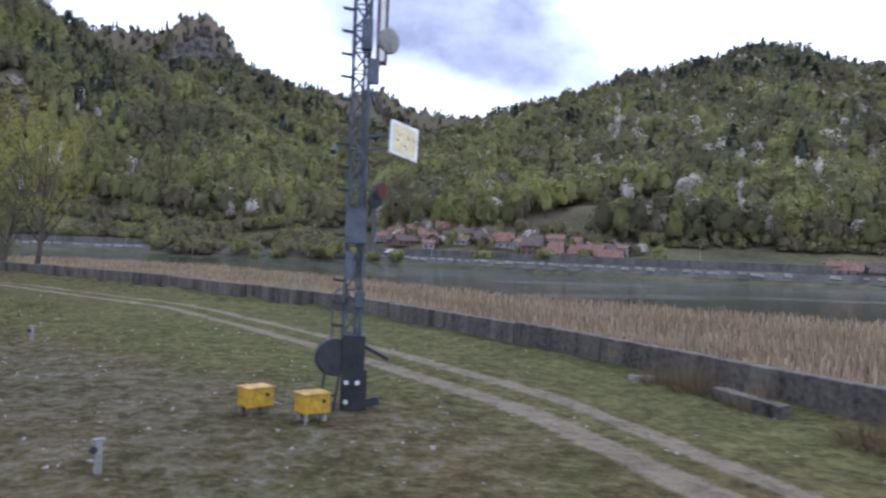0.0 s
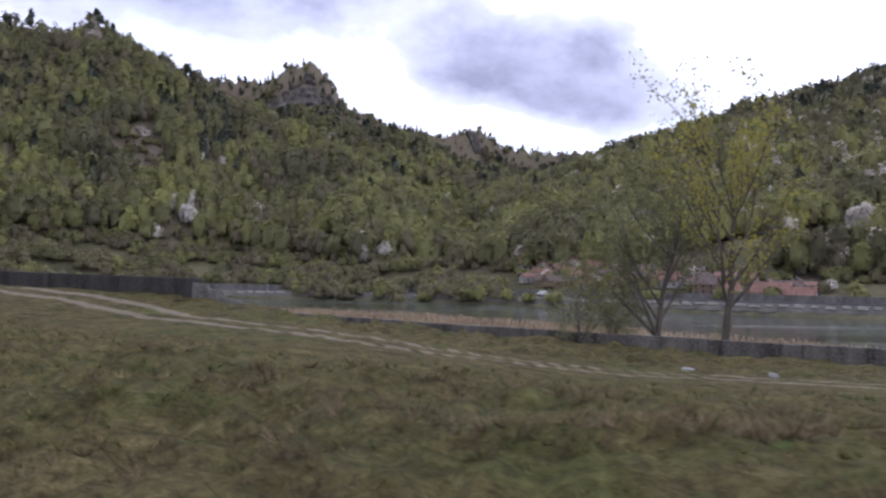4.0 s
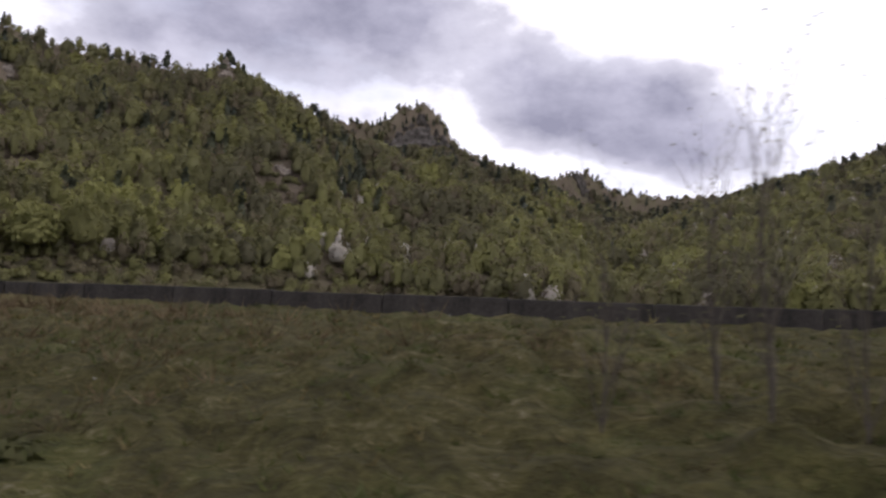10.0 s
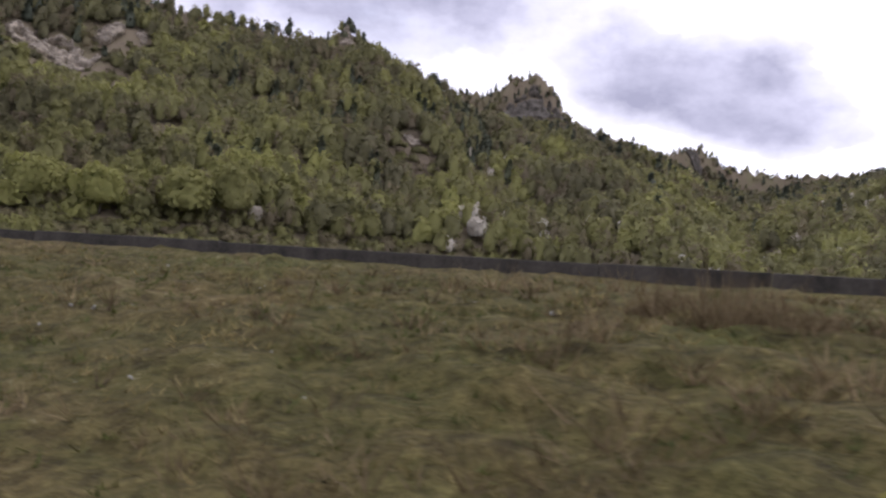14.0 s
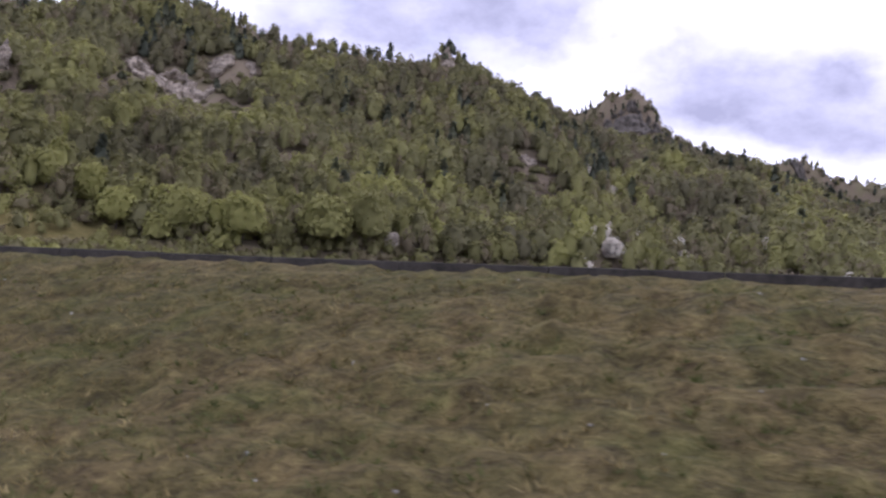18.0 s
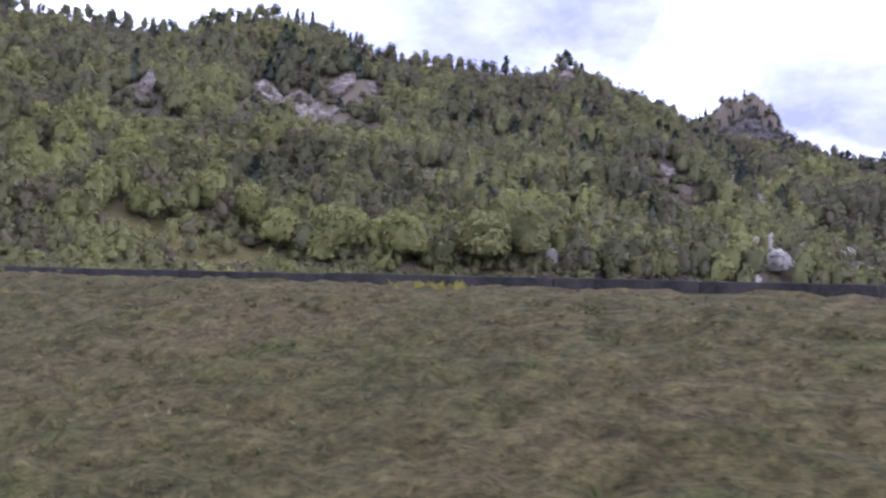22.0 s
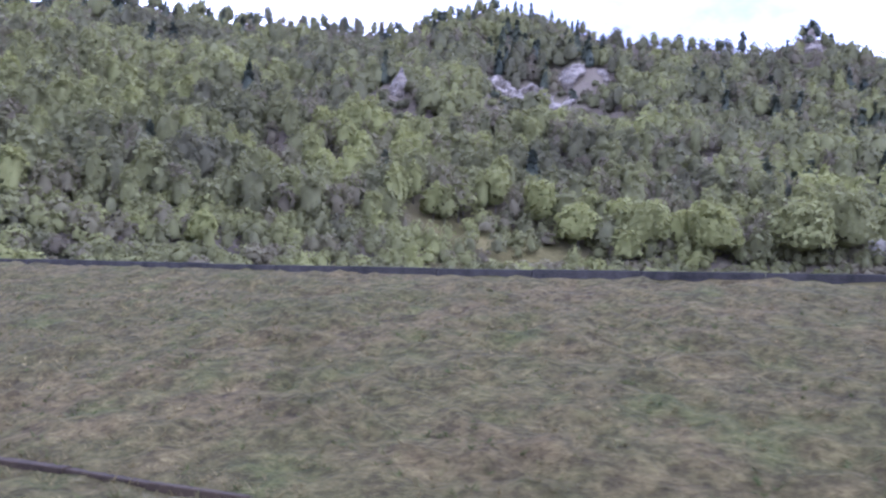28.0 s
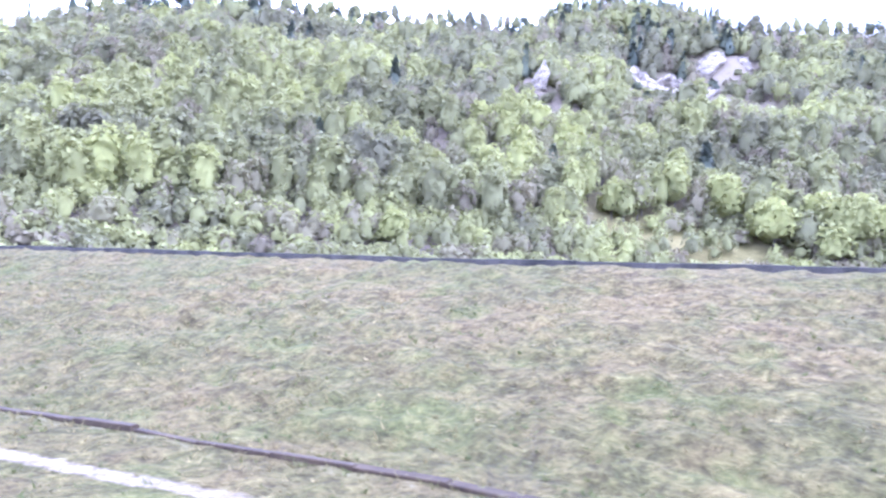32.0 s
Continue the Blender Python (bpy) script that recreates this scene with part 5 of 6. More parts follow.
v[:, 1] = np.stack([qx + dx, qy + dy, zb - 0.2], 1)
v[:, 2] = np.stack([qx + dx * 1.5 + lean[:, 0], qy + dy * 1.5 + lean[:, 1], zb + hgt], 1)
v[:, 3] = np.stack([qx - dx * 0.6 + lean[:, 0], qy - dy * 0.6 + lean[:, 1], zb + hgt * 0.9], 1)
tagged(soup("reeds", v.reshape(-1, 3), np.arange(T * 4).reshape(-1, 4), M_reed, {"tint": np.clip(0.5 + 0.2 * wobble(qx, qy, 30, 51) + rs.normal(scale=0.2, size=T), 0, 1)}),
       "broad bed of dry buff reeds along the river", "reeds", kind="stuff")


# ---- lattice mast by the lane ----
road_at = int(np.argmin(np.hypot(db_pts[:, 0] - 40, db_pts[:, 1] - 433)))
van(road_at, 18.5, "white delivery van standing on the river road", 5.4)
road_at = int(np.argmin(np.hypot(db_pts[:, 0] + 214, db_pts[:, 1] - 510)))
van(road_at, 16.5, "long white van standing on the river road above the wall", 6.2)


def near_place(s, n, lift=0.0, turn=0.0):
    """A pose on the near ground, x along the railway (away from the start), y to its right."""
    x, y = world_xy(s, n)
    h = float(np.interp(s, S_AX, HEAD))
    return Matrix.Translation((float(x), float(y), float(near_z(np.array([s]), np.array([n]))[0]) + lift)) @ Matrix.Rotation(turn, 4, "Z"), h


def mast():
    root = tagged(new("lattice_mast"), "grey steel lattice radio mast with antennas and black painted foot", "radio mast")
    root.matrix_world = pose(1.28, 14.45, 0.25, 0, 0, -4)
    W, top = 0.15, 11.5
    corners = [(-W - 0.06, -W), (W - 0.06, -W), (W - 0.06, W), (-W - 0.06, W)]
    for cx_, cy_ in corners:
        bm = bmesh.new()
        strut(bm, (cx_, cy_, 1.3), (cx_ * 0.9, cy_ * 0.9, top), 0.05)
        part("leg", bm, M_steel, root)
    for f in range(4):
        (ax, ay), (bx_, by_) = corners[f], corners[(f + 1) % 4]
        bm = bmesh.new()
        z = 1.4
        k = 0
        while z < top - 0.4:
            a, b = ((ax, ay), (bx_, by_)) if k % 2 else ((bx_, by_), (ax, ay))
            strut(bm, (*a, z), (*b, z + 0.4), 0.036)
            strut(bm, (ax, ay, z), (bx_, by_, z), 0.022)
            z += 0.4
            k += 1
        part("lattice_face", bm, M_steel, root)
    bm = bmesh.new()                      # inner plate run on which the cables lie
    box(bm, -0.025, 0.03, 0.02, 0.05, 1.3, top)
    part("cable_tray", bm, M_steel, root)
    for i in range(24):                   # climbing steps
        z = 1.55 + i * 0.41
        bm = bmesh.new()
        strut(bm, (-W - 0.05, -W, z), (-W - 0.26, -W - 0.03, z + 0.015), 0.045)
        strut(bm, (-W - 0.26, -W - 0.03, z + 0.01), (-W - 0.26, -W - 0.03, z + 0.05), 0.028)
        part("step", bm, M_dark, root)
    bm = bmesh.new()                      # black foot
    box(bm, -0.22, 0.2, -0.2, 0.2, 0.0, 1.38)
    soften(bm, 0.015)
    foot = part("foot", bm, M_dark, root, "black painted steel foot")
    for x, z in ((-0.12, 0.52), (0.08, 0.52), (-0.12, 0.17)):
        bm = bmesh.new()
        box(bm, x - 0.035, x + 0.035, -0.212, -0.204, z - 0.03, z + 0.04)
        part("label_plate", bm, M_white, foot)
    bm = bmesh.new()
    disc(bm, (-0.36, -0.1, 0.98), (0.25, -1, 0.05), 0.34, 0.2, 28)
    soften(bm, 0.02)
    part("cable_drum", bm, M_dark, root, "round black drum")
    for x0, x1 in ((-0.62, -0.5), (-0.34, -0.24)):
        bm = bmesh.new()
        bar(bm, (x0, -0.25, -0.02), (x1, -0.12, 0.75), 0.022)
        part("stand_leg", bm, M_dark, root)
    bm = bmesh.new()
    bar(bm, (-0.58, -0.22, 0.28), (-0.3, -0.22, 0.3), 0.018)
    part("stand_rung", bm, M_dark, root)
    bm = bmesh.new()
    for a, b in (((-0.42, -0.1, 1.3), (-0.42, -0.1, 2.05)), ((-0.42, -0.1, 2.05), (-0.34, -0.1, 2.2)), ((-0.34, -0.1, 2.2), (-0.15, -0.1, 2.22))):
        bar(bm, a, b, 0.018)
    part("conduit", bm, M_steel, root)
    bm = bmesh.new()
    strut(bm, (0.15, -0.1, 1.2), (0.62, -0.28, 0.98), 0.07)
    part("brace", bm, M_dark, root)
    bm = bmesh.new()
    strut(bm, (0.1, -0.15, 0.12), (0.48, -0.2, 0.22), 0.14)
    part("foot_plate", bm, M_dark, root)
    bm = bmesh.new()
    box(bm, 0.19, 0.25, -0.14, 0.02, 0.05, 0.75)
    part("side_channel", bm, M_dark, root)
    # boxes on the shaft
    for x0, x1, z0, z1 in ((-0.19, 0.2, 3.05, 3.7), (0.02, 0.2, 1.9, 2.2), (-0.18, -0.02, 2.4, 2.9), (0.12, 0.32, 5.95, 6.4), (-0.02, 0.18, 6.55, 7.1), (-0.05, 0.16, 7.6, 8.2)):
        bm = bmesh.new()
        box(bm, x0 - 0.05, x1 - 0.05, -0.32, -0.15, z0, z1)
        soften(bm, 0.012)
        part("equipment_box", bm, M_steel, root)
    bm = bmesh.new()
    box(bm, 0.24, 0.3, -0.3, -0.22, 2.9, 4.1)
    part("thin_antenna", bm, M_steel, root)
    bm = bmesh.new()
    box(bm, 0.2, 0.4, -0.3, -0.18, 6.3, 8.6)
    soften(bm, 0.025, 2)
    antenna = part("sector_antenna", bm, M_timber, root, "brown panel antenna with a white front strip")
    bm = bmesh.new()
    box(bm, 0.255, 0.345, -0.316, -0.3, 6.36, 8.55)
    part("front_strip", bm, M_white, antenna)
    bm = bmesh.new()
    disc(bm, (0.42, -0.22, 6.75), (0.6, -0.75, 0.0), 0.24, 0.09, 28)
    soften(bm, 0.02)
    part("dish", bm, M_coping, root, "pale grey drum dish antenna")
    bm = bmesh.new()
    disc(bm, (0.38, -0.3, 4.03), (0.75, -0.8, 0), 0.15, 0.03, 26)
    frame_ob = part("disc_rim", bm, M_steel, root)
    bm = bmesh.new()
    disc(bm, (0.392, -0.313, 4.03), (0.75, -0.8, 0), 0.13, 0.03, 26)
    part("red_disc", bm, M_red, frame_ob, "dull red disc")
    bm = bmesh.new()
    disc(bm, (0.27, -0.26, 3.83), (0.25, -1, 0), 0.13, 0.1, 22)
    part("signal_hood", bm, M_dark, root)
    bm = bmesh.new()
    bar(bm, (-0.17, -0.17, 4.75), (-0.46, -0.2, 4.8), 0.015)
    bar(bm, (-0.46, -0.2, 4.8), (-0.5, -0.28, 4.68), 0.045, 0.06)
    part("floodlight", bm, M_steel, root)
    for z in (4.75, 5.0):
        bm = bmesh.new()
        strut(bm, (0.1, -0.15, z), (0.5, -0.22, z + 0.07), 0.045)
        part("board_arm", bm, M_steel, root)
    u = Vector((0.84, 0.5, -0.21)).normalized()           # the board hangs askew and leans back
    w = u.cross(Vector((0.06, 0.34, 1))).normalized()
    m = Matrix.Translation((0.76, -0.25, 4.95)) @ Matrix((u, -w if w.y < 0 else w, u.cross(w).normalized() * (1 if u.cross(w).z > 0 else -1))).transposed().to_4x4()
    bm = bmesh.new()
    box(bm, -0.31, 0.31, -0.015, 0.015, -0.33, 0.33, m)
    board = part("board", bm, M_white, root, "white framed board")
    bm = bmesh.new()
    box(bm, -0.26, 0.26, -0.024, -0.017, -0.28, 0.27, m)
    face = part("board_face", bm, M_cream, board, "faded cream face with dark marks")
    r = random.Random(5)
    for i in range(9):
        x, z = r.uniform(-0.2, 0.2), r.uniform(-0.2, 0.12)
        bm = bmesh.new()
        box(bm, x, x + r.uniform(0.02, 0.07), -0.0285, -0.0255, z, z + 0.02, m)
        part("mark", bm, M_timber, face)
    return root


mast()


def yellow_box(x, y, z, turn, post):
    root = tagged(new("equipment_case"), "yellow painted steel equipment case with faded lid on short legs", "case", "yellow cases")
    root.matrix_world = pose(x, y, z, 0, 0, turn)
    bm = bmesh.new()
    box(bm, -0.245, 0.245, -0.195, 0.195, 0.12, 0.44)
    soften(bm, 0.012)
    part("body", bm, M_yellow, root)
    bm = bmesh.new()
    box(bm, -0.265, 0.265, -0.215, 0.215, 0.44, 0.47)
    soften(bm, 0.01)
    part("lid", bm, M_lidcream, root, "faded cream-yellow lid")
    bm = bmesh.new()
    disc(bm, (0.12, -0.201, 0.33), (0, -1, 0), 0.035, 0.02, 14)
    part("lock", bm, M_dark, root)
    for z in (0.16, 0.37):
        bm = bmesh.new()
        box(bm, -0.255, -0.245, -0.12, 0.12, z, z + 0.03)
        part("hinge", bm, M_yellow, root)
    for x_, y_ in ((-0.17, -0.12), (0.17, -0.12), (0.17, 0.12), (-0.17, 0.12)):
        bm = bmesh.new()
        box(bm, x_ - 0.03, x_ + 0.03, y_ - 0.03, y_ + 0.03, -0.12, 0.13)
        part("leg", bm, M_coping if post else M_timber, root)
    return root


yellow_box(-0.44, 14.1, 0.28, 32, False)
yellow_box(0.525, 13.55, 0.28, 26, True)


def marker_post(s, n, H, label):
    root = tagged(new("marker_post"), label, "marker post", "marker posts")
    m, h = near_place(s, n, -0.05, 0.6)
    root.matrix_world = m
    bm = bmesh.new()
    box(bm, -0.045, 0.045, -0.04, 0.04, 0, H)
    soften(bm, 0.008)
    part("post", bm, M_coping, root)
    bm = bmesh.new()
    box(bm, -0.07, 0.08, -0.045, 0.045, H, H + 0.03)
    part("cap", bm, M_coping, root)
    bm = bmesh.new()
    disc(bm, (-0.09, -0.06, H - 0.1), (0, -1, 0.2), 0.05, 0.05, 12)
    part("reflector", bm, M_dark, root)
    return root


marker_post(8.9, 6.8, 0.5, "short grey post with white cap and dark reflector")
marker_post(18.9, 12.9, 0.45, "short white and black marker post in the yard")
marker_post(26.3, 8.6, 0.5, "short grey marker post beside stones")


def slab(s, n, L, W, T, turn, tilt, label):
    root = tagged(new("concrete_slab"), label, "slab", "loose concrete")
    m, h = near_place(s, n, T * 0.3, h_turn(s) + turn)
    root.matrix_world = m @ Matrix.Rotation(tilt, 4, "X")
    bm = bmesh.new()
    box(bm, -L / 2, L / 2, -W / 2, W / 2, -T * 0.6, T * 0.4)
    bmesh.ops.subdivide_edges(bm, edges=list(bm.edges), cuts=3, use_grid_fill=True)
    for v in bm.verts:
        v.co += Vector((noise.noise(v.co * 3), noise.noise(v.co * 3 + Vector((9, 0, 0))), noise.noise(v.co * 3 + Vector((0, 9, 0))))) * 0.05
    part("slab_body", bm, M_coping if L < 1 else M_concrete, root)
    return root


def h_turn(s):
    return float(np.interp(s, S_AX, HEAD)) + math.pi / 2


slab(4.9, 18.4, 0.7, 0.5, 0.14, 0.2, 0.1, "small broken pale concrete slab in the grass")
(bx0, by0), (bx1, by1) = ([float(q) for q in world_xy(*a)] for a in ((3.1, 17.2), (1.7, 15.85)))
slab(2.4, 16.5, 1.95, 0.3, 0.36, math.atan2(by1 - by0, bx1 - bx0) - h_turn(2.4), 0.05, "long fallen concrete beam lying before the wall")
for i, (s_, n_) in enumerate([(81.7, 19.6), (82.9, 19.9), (80.6, 20.1), (84.2, 20.2), (63.2, 25.6), (61.8, 26.6), (51, 27.6), (48.5, 27.9)]):
    slab(s_, n_, 0.35 + 0.1 * (i % 3), 0.3, 0.14, i * 0.7, 0.15, "lump of broken pale concrete lying in the grass")

# broken end of the high wall, stepping down to the low one
bm = bmesh.new()
pts = []
for f, zt in ((0.0, 3.2), (0.22, 3.15), (0.25, 2.98), (0.45, 2.9), (0.48, 2.62), (0.75, 2.5), (0.78, 2.2), (1.0, 1.75)):
    x0, y0 = world_xy(67.7, 22.45)
    x1, y1 = world_xy(65.9, 24.1)
    pts.append((float(x0 + f * (x1 - x0)), float(y0 + f * (y1 - y0)), zt))
dxy = Vector((pts[-1][0] - pts[0][0], pts[-1][1] - pts[0][1], 0)).normalized()
sd = Vector((-dxy.y, dxy.x, 0)) * 0.22
prev = None
for x, y, zt in pts:
    cur = [bm.verts.new((x + sd.x, y + sd.y, zt)), bm.verts.new((x + sd.x, y + sd.y, -0.5)), bm.verts.new((x - sd.x, y - sd.y, zt)), bm.verts.new((x - sd.x, y - sd.y, -0.5))]
    if prev:
        bm.faces.new((prev[0], cur[0], cur[2], prev[2]))
        bm.faces.new((prev[1], cur[1], cur[0], prev[0]))
        bm.faces.new((prev[2], cur[2], cur[3], prev[3]))
    else:
        bm.faces.new((cur[0], cur[2], cur[3], cur[1]))
    prev = cur
bm.faces.new((prev[0], prev[1], prev[3], prev[2]))
bmesh.ops.recalc_face_normals(bm, faces=list(bm.faces))
tagged(part("wall_end", bm, M_wallend), "pale broken stepped concrete end of the flood wall", "wall", kind="structure")

# painted marks on the wall
def wall_mark(s, w, h, label, mat):
    x, y = world_xy(s, float(np.interp(s, W2_S, W2_N)))
    x2, y2 = world_xy(s + 0.5, float(np.interp(s + 0.5, W2_S, W2_N)))
    a = math.atan2(float(y2 - y), float(x2 - x))
    root = tagged(new("wall_plate"), label, "wall plate", "plates on the wall")
    root.matrix_world = Matrix.Translation((float(x), float(y), float(np.interp(s, W2_ZS, W2_Z)))) @ Matrix.Rotation(a + math.pi, 4, "Z")
    for k in range(3):
        bm = bmesh.new()
        box(bm, -w / 2 + k * w / 3, -w / 2 + (k + 0.85) * w / 3, -0.03, -0.004, -0.19 - 0.02 * k, -0.19 + h - 0.03 * (k % 2))
        part("painted_mark", bm, mat, root)
    return root


def low_wall_mark(s, w, h, drop, label, mat):
    """Plain strokes of paint on the low wall."""
    at = lambda q: [float(v) for v in world_xy(q, float(np.interp(q, W1_S, W1_N)))]
    (x, y), (x2, y2) = at(s), at(s + 0.5)
    root = tagged(new("painted_sign"), label, "painted sign")
    root.matrix_world = Matrix.Translation((x, y, 1.0 - drop)) @ Matrix.Rotation(math.atan2(y2 - y, x2 - x) + math.pi, 4, "Z")
    for k in range(4):
        bm = bmesh.new()
        box(bm, -w / 2 + k * w / 4, -w / 2 + (k + 0.62) * w / 4, -0.012, -0.002, -0.04 * (k % 2), h - 0.05 * (k % 3))
        part("stroke", bm, mat, root)
    return root


low_wall_mark(6.2, 0.34, 0.17, 0.42, "faded yellow paint mark on the low grey wall", M_faded)

# places of the two plates, and of yellow paint on the low wall
wall_mark(295.0, 0.34, 0.13, "yellowish painted plate on the dark flood wall", M_faded)
wall_mark(291.6, 0.3, 0.1, "small yellowish plate on the dark flood wall", M_faded)


# ---- trees and saplings ----
def branches(r, base, H, spread, first_fork, depth, thick, lean=(0, 0)):
    """Segments of one tree, limb by limb, and the tips where leaves sit."""
    limbs, tips = [], []
    p, d, rad = Vector(base), Vector((lean[0], lean[1], 1)).normalized(), thick
    trunk = []
    n = 7
    nodes = []
    for i in range(n):
        q = p + d * (H * 0.62 / n)
        trunk.append((p.copy(), q.copy(), rad, rad * 0.86))
        p, rad = q, rad * 0.86
        d = (d + Vector((r.uniform(-.1, .1), r.uniform(-.1, .1), 0.05))).normalized()
        if (i + 1) / n > first_fork:
            nodes.append((p.copy(), rad))
    nodes.append((p.copy(), rad))

    def grow(p, d, L, rad, k, out):
        segs = 3
        for _ in range(segs):
            q = p + d * (L / segs)
            out.append((p.copy(), q.copy(), rad, rad * 0.8))
            p, rad = q, rad * 0.8
            d = (d + Vector((r.uniform(-.22, .22), r.uniform(-.22, .22), r.uniform(-.02, .22)))).normalized()
            if k < depth:
                e = (d + Vector((r.uniform(-1, 1), r.uniform(-1, 1), r.uniform(-.2, .5))) * 0.75).normalized()
                grow(p, e, L * r.uniform(.45, .65), rad * 0.6, k + 1, out)
            if k >= depth - 1:
                tips.append((p.copy(), d.copy()))
    for i, (q, rd) in enumerate(nodes):
        for _ in range(2):
            t = r.uniform(0, 6.28)
            e = Vector((math.cos(t) * spread, math.sin(t) * spread, r.uniform(.55, 1.15))).normalized()
            out = []
            grow(q, e, H * r.uniform(.26, .4), rd * 0.6, 1, out)
            limbs.append(out)
    return trunk, limbs, tips


def mesh_of(segs, seg=6):
    """Round limbs, each joined to the one that it grows from."""
    bm = bmesh.new()
    ends = {}
    for a, b, r0, r1 in segs:
        turn = (b - a).to_track_quat("Z", "Y").to_matrix()
        rings = []
        for c, r in ((a, r0), (b, max(r1, 1e-3))):
            rings.append([bm.verts.new(c + turn @ Vector((math.cos(i * 6.2832 / seg) * r, math.sin(i * 6.2832 / seg) * r, 0))) for i in range(seg)])
        for i in range(seg):
            bm.faces.new((rings[0][i], rings[0][(i + 1) % seg], rings[1][(i + 1) % seg], rings[1][i]))
        bm.faces.new(rings[1])
        key = tuple(round(q, 3) for q in a)
        if key in ends:
            bm.faces.new((ends[key], rings[0][1], rings[0][0]))
        for p, ring in ((b, rings[1]), (a, rings[0])):
            ends.setdefault(tuple(round(q, 3) for q in p), ring[0])
    return bm


def leaf_cloud(r, tips, per, spread, size, tone):
    T = len(tips) * per
    c = np.repeat(np.array([t[0][:] for t in tips]), per, 0) + r.normal(scale=spread, size=(T, 3))
    n = r.normal(size=(T, 3))
    n /= np.linalg.norm(n, axis=1, keepdims=True)
    u = np.cross(n, r.normal(size=(T, 3)))
    u /= np.linalg.norm(u, axis=1, keepdims=True)
    v = np.cross(n, u)
    k = size * r.uniform(.6, 1.3, (T, 1))
    vs = np.stack([c - u * k, c - v * k * 0.55, c + u * k, c + v * k * 0.55], 1).reshape(-1, 3)
    return vs, np.arange(T * 4).reshape(-1, 4), np.clip(tone + r.normal(scale=.12, size=T), 0, 1)


def grown_tree(name, label, category, m, H, spread, fork, depth, thick, leaves, lsize, lspread, tone, seed, mat=None, lean=(0, 0), group="", seg=6):
    r = random.Random(seed)
    root = tagged(new(name), label, category, group)
    trunk, limbs, tips = branches(r, (0, 0, -0.3), H, spread, fork, depth, thick, lean)
    part("trunk", mesh_of(trunk, 8), M_bark, root)
    for l in limbs:
        part("limb", mesh_of(l, seg), M_bark, root)
    if leaves:
        a, b, c = leaf_cloud(np.random.RandomState(seed), tips, leaves, lspread, lsize, tone)
        soup("crown", a, b, mat or M_leaf_a, {"tint": c}).parent = root
    root.matrix_world = m
    return root


# two riverside trees just behind the low wall, and shrubs beside them
grown_tree("riverside_tree", "tall forked riverside tree with thin yellow-green spring leaves", "tree", pose(-19.0, 65.0, -0.6, 0, 0, 0), 12.4, 0.55, 0.3, 3, 0.26, 9, 0.1, 0.26, 0.95, 3, M_sprout, lean=(0.2, 0.0))
grown_tree("riverside_tree", "smaller dark riverside tree, thinly leafed, beside the forked one", "tree", pose(-21.6, 66.5, -0.6, 0, 0, 120), 9.4, 0.6, 0.16, 3, 0.22, 9, 0.085, 0.28, 0.45, 7, M_budleaf)
grown_tree("riverside_shrub", "grey-green budding shrub behind the low wall", "shrub", pose(-25.0, 68.5, -0.8), 6.0, 0.8, 0.05, 3, 0.09, 6, 0.07, 0.3, 0.4, 12)
grown_tree("riverside_shrub", "grey-green budding shrub behind the low wall", "shrub", pose(-23.0, 69.5, -0.8, 0, 0, 70), 5.0, 0.8, 0.05, 3, 0.08, 5, 0.07, 0.3, 0.35, 14)

# saplings and bushes along the railway: archetypes, then copies
LEAFY = [(14.1, 2.5, 0.8), (13.7, 2.7, 0.85), (13.1, 2.4, 1.0), (12.2, 2.6, 0.7), (28.9, 2.7, 0.75), (30.2, 2.8, 0.62), (80.4, 2.7, 0.6), (85.3, 2.6, 0.75), (86.2, 2.7, 0.8), (87.2, 2.6, 0.78)]
BARE = [(118.1, 8.9, 0.95), (118.8, 10.2, 0.85), (120.0, 9.4, 0.75), (117.2, 9.3, 0.8), (146.3, 6.3, 0.75), (148.2, 10.7, 0.8), (144.9, 9.6, 1.0), (144.0, 10.4, 0.9), (142.6, 10.8, 0.95), (156.5, 8.6, 0.95), (155.2, 9.6, 0.9),
        (157.8, 9.9, 0.8), (154.3, 8.3, 0.8), (44.4, 6.2, 0.5), (361.1, 11.2, 0.45), (366.5, 6.2, 0.7), (369.0, 6.0, 0.8), (375.0, 5.8, 0.8), (377.5, 6.1, 0.75), (379.8, 5.7, 0.85), (386.2, 5.4, 0.62), (113.0, 9.5, 0.8), (114.6, 12.0, 0.7), (142.2, 11.2, 0.9), (147.2, 11.0, 0.75), (149.5, 10.6, 0.8), (145.2, 8.2, 0.95), (145.6, 9.0, 0.9)]
m, _ = near_place(*LEAFY[0][:2])
sap = grown_tree("sapling", "slender young tree with fresh green leaves beside the railway", "sapling", m @ Matrix.Diagonal((0.8, 0.8, 0.8, 1)), 5.6, 0.3, 0.3, 2, 0.042, 13, 0.05, 0.15, 0.42, 31, M_sprout, group="leafy saplings", seg=5)
for i, (s_, n_, k) in enumerate(LEAFY[1:]):
    m, _ = near_place(s_, n_)
    copy_thing(sap, m @ Matrix.Rotation(i * 1.9, 4, "Z") @ Matrix.Diagonal((k, k, k, 1)))
m, _ = near_place(*BARE[0][:2])
bare = grown_tree("bare_sapling", "thin bare brown sapling on the grass bank", "sapling", m, 4.5, 0.22, 0.05, 2, 0.03, 1, 0.025, 0.1, 0.55, 41, group="bare saplings", seg=4)
for i, (s_, n_, k) in enumerate(BARE[1:]):
    m, _ = near_place(s_, n_)
    copy_thing(bare, m @ Matrix.Rotation(i * 2.3, 4, "Z") @ Matrix.Diagonal((k, k, k, 1)))
m, _ = near_place(362.8, 2.7)
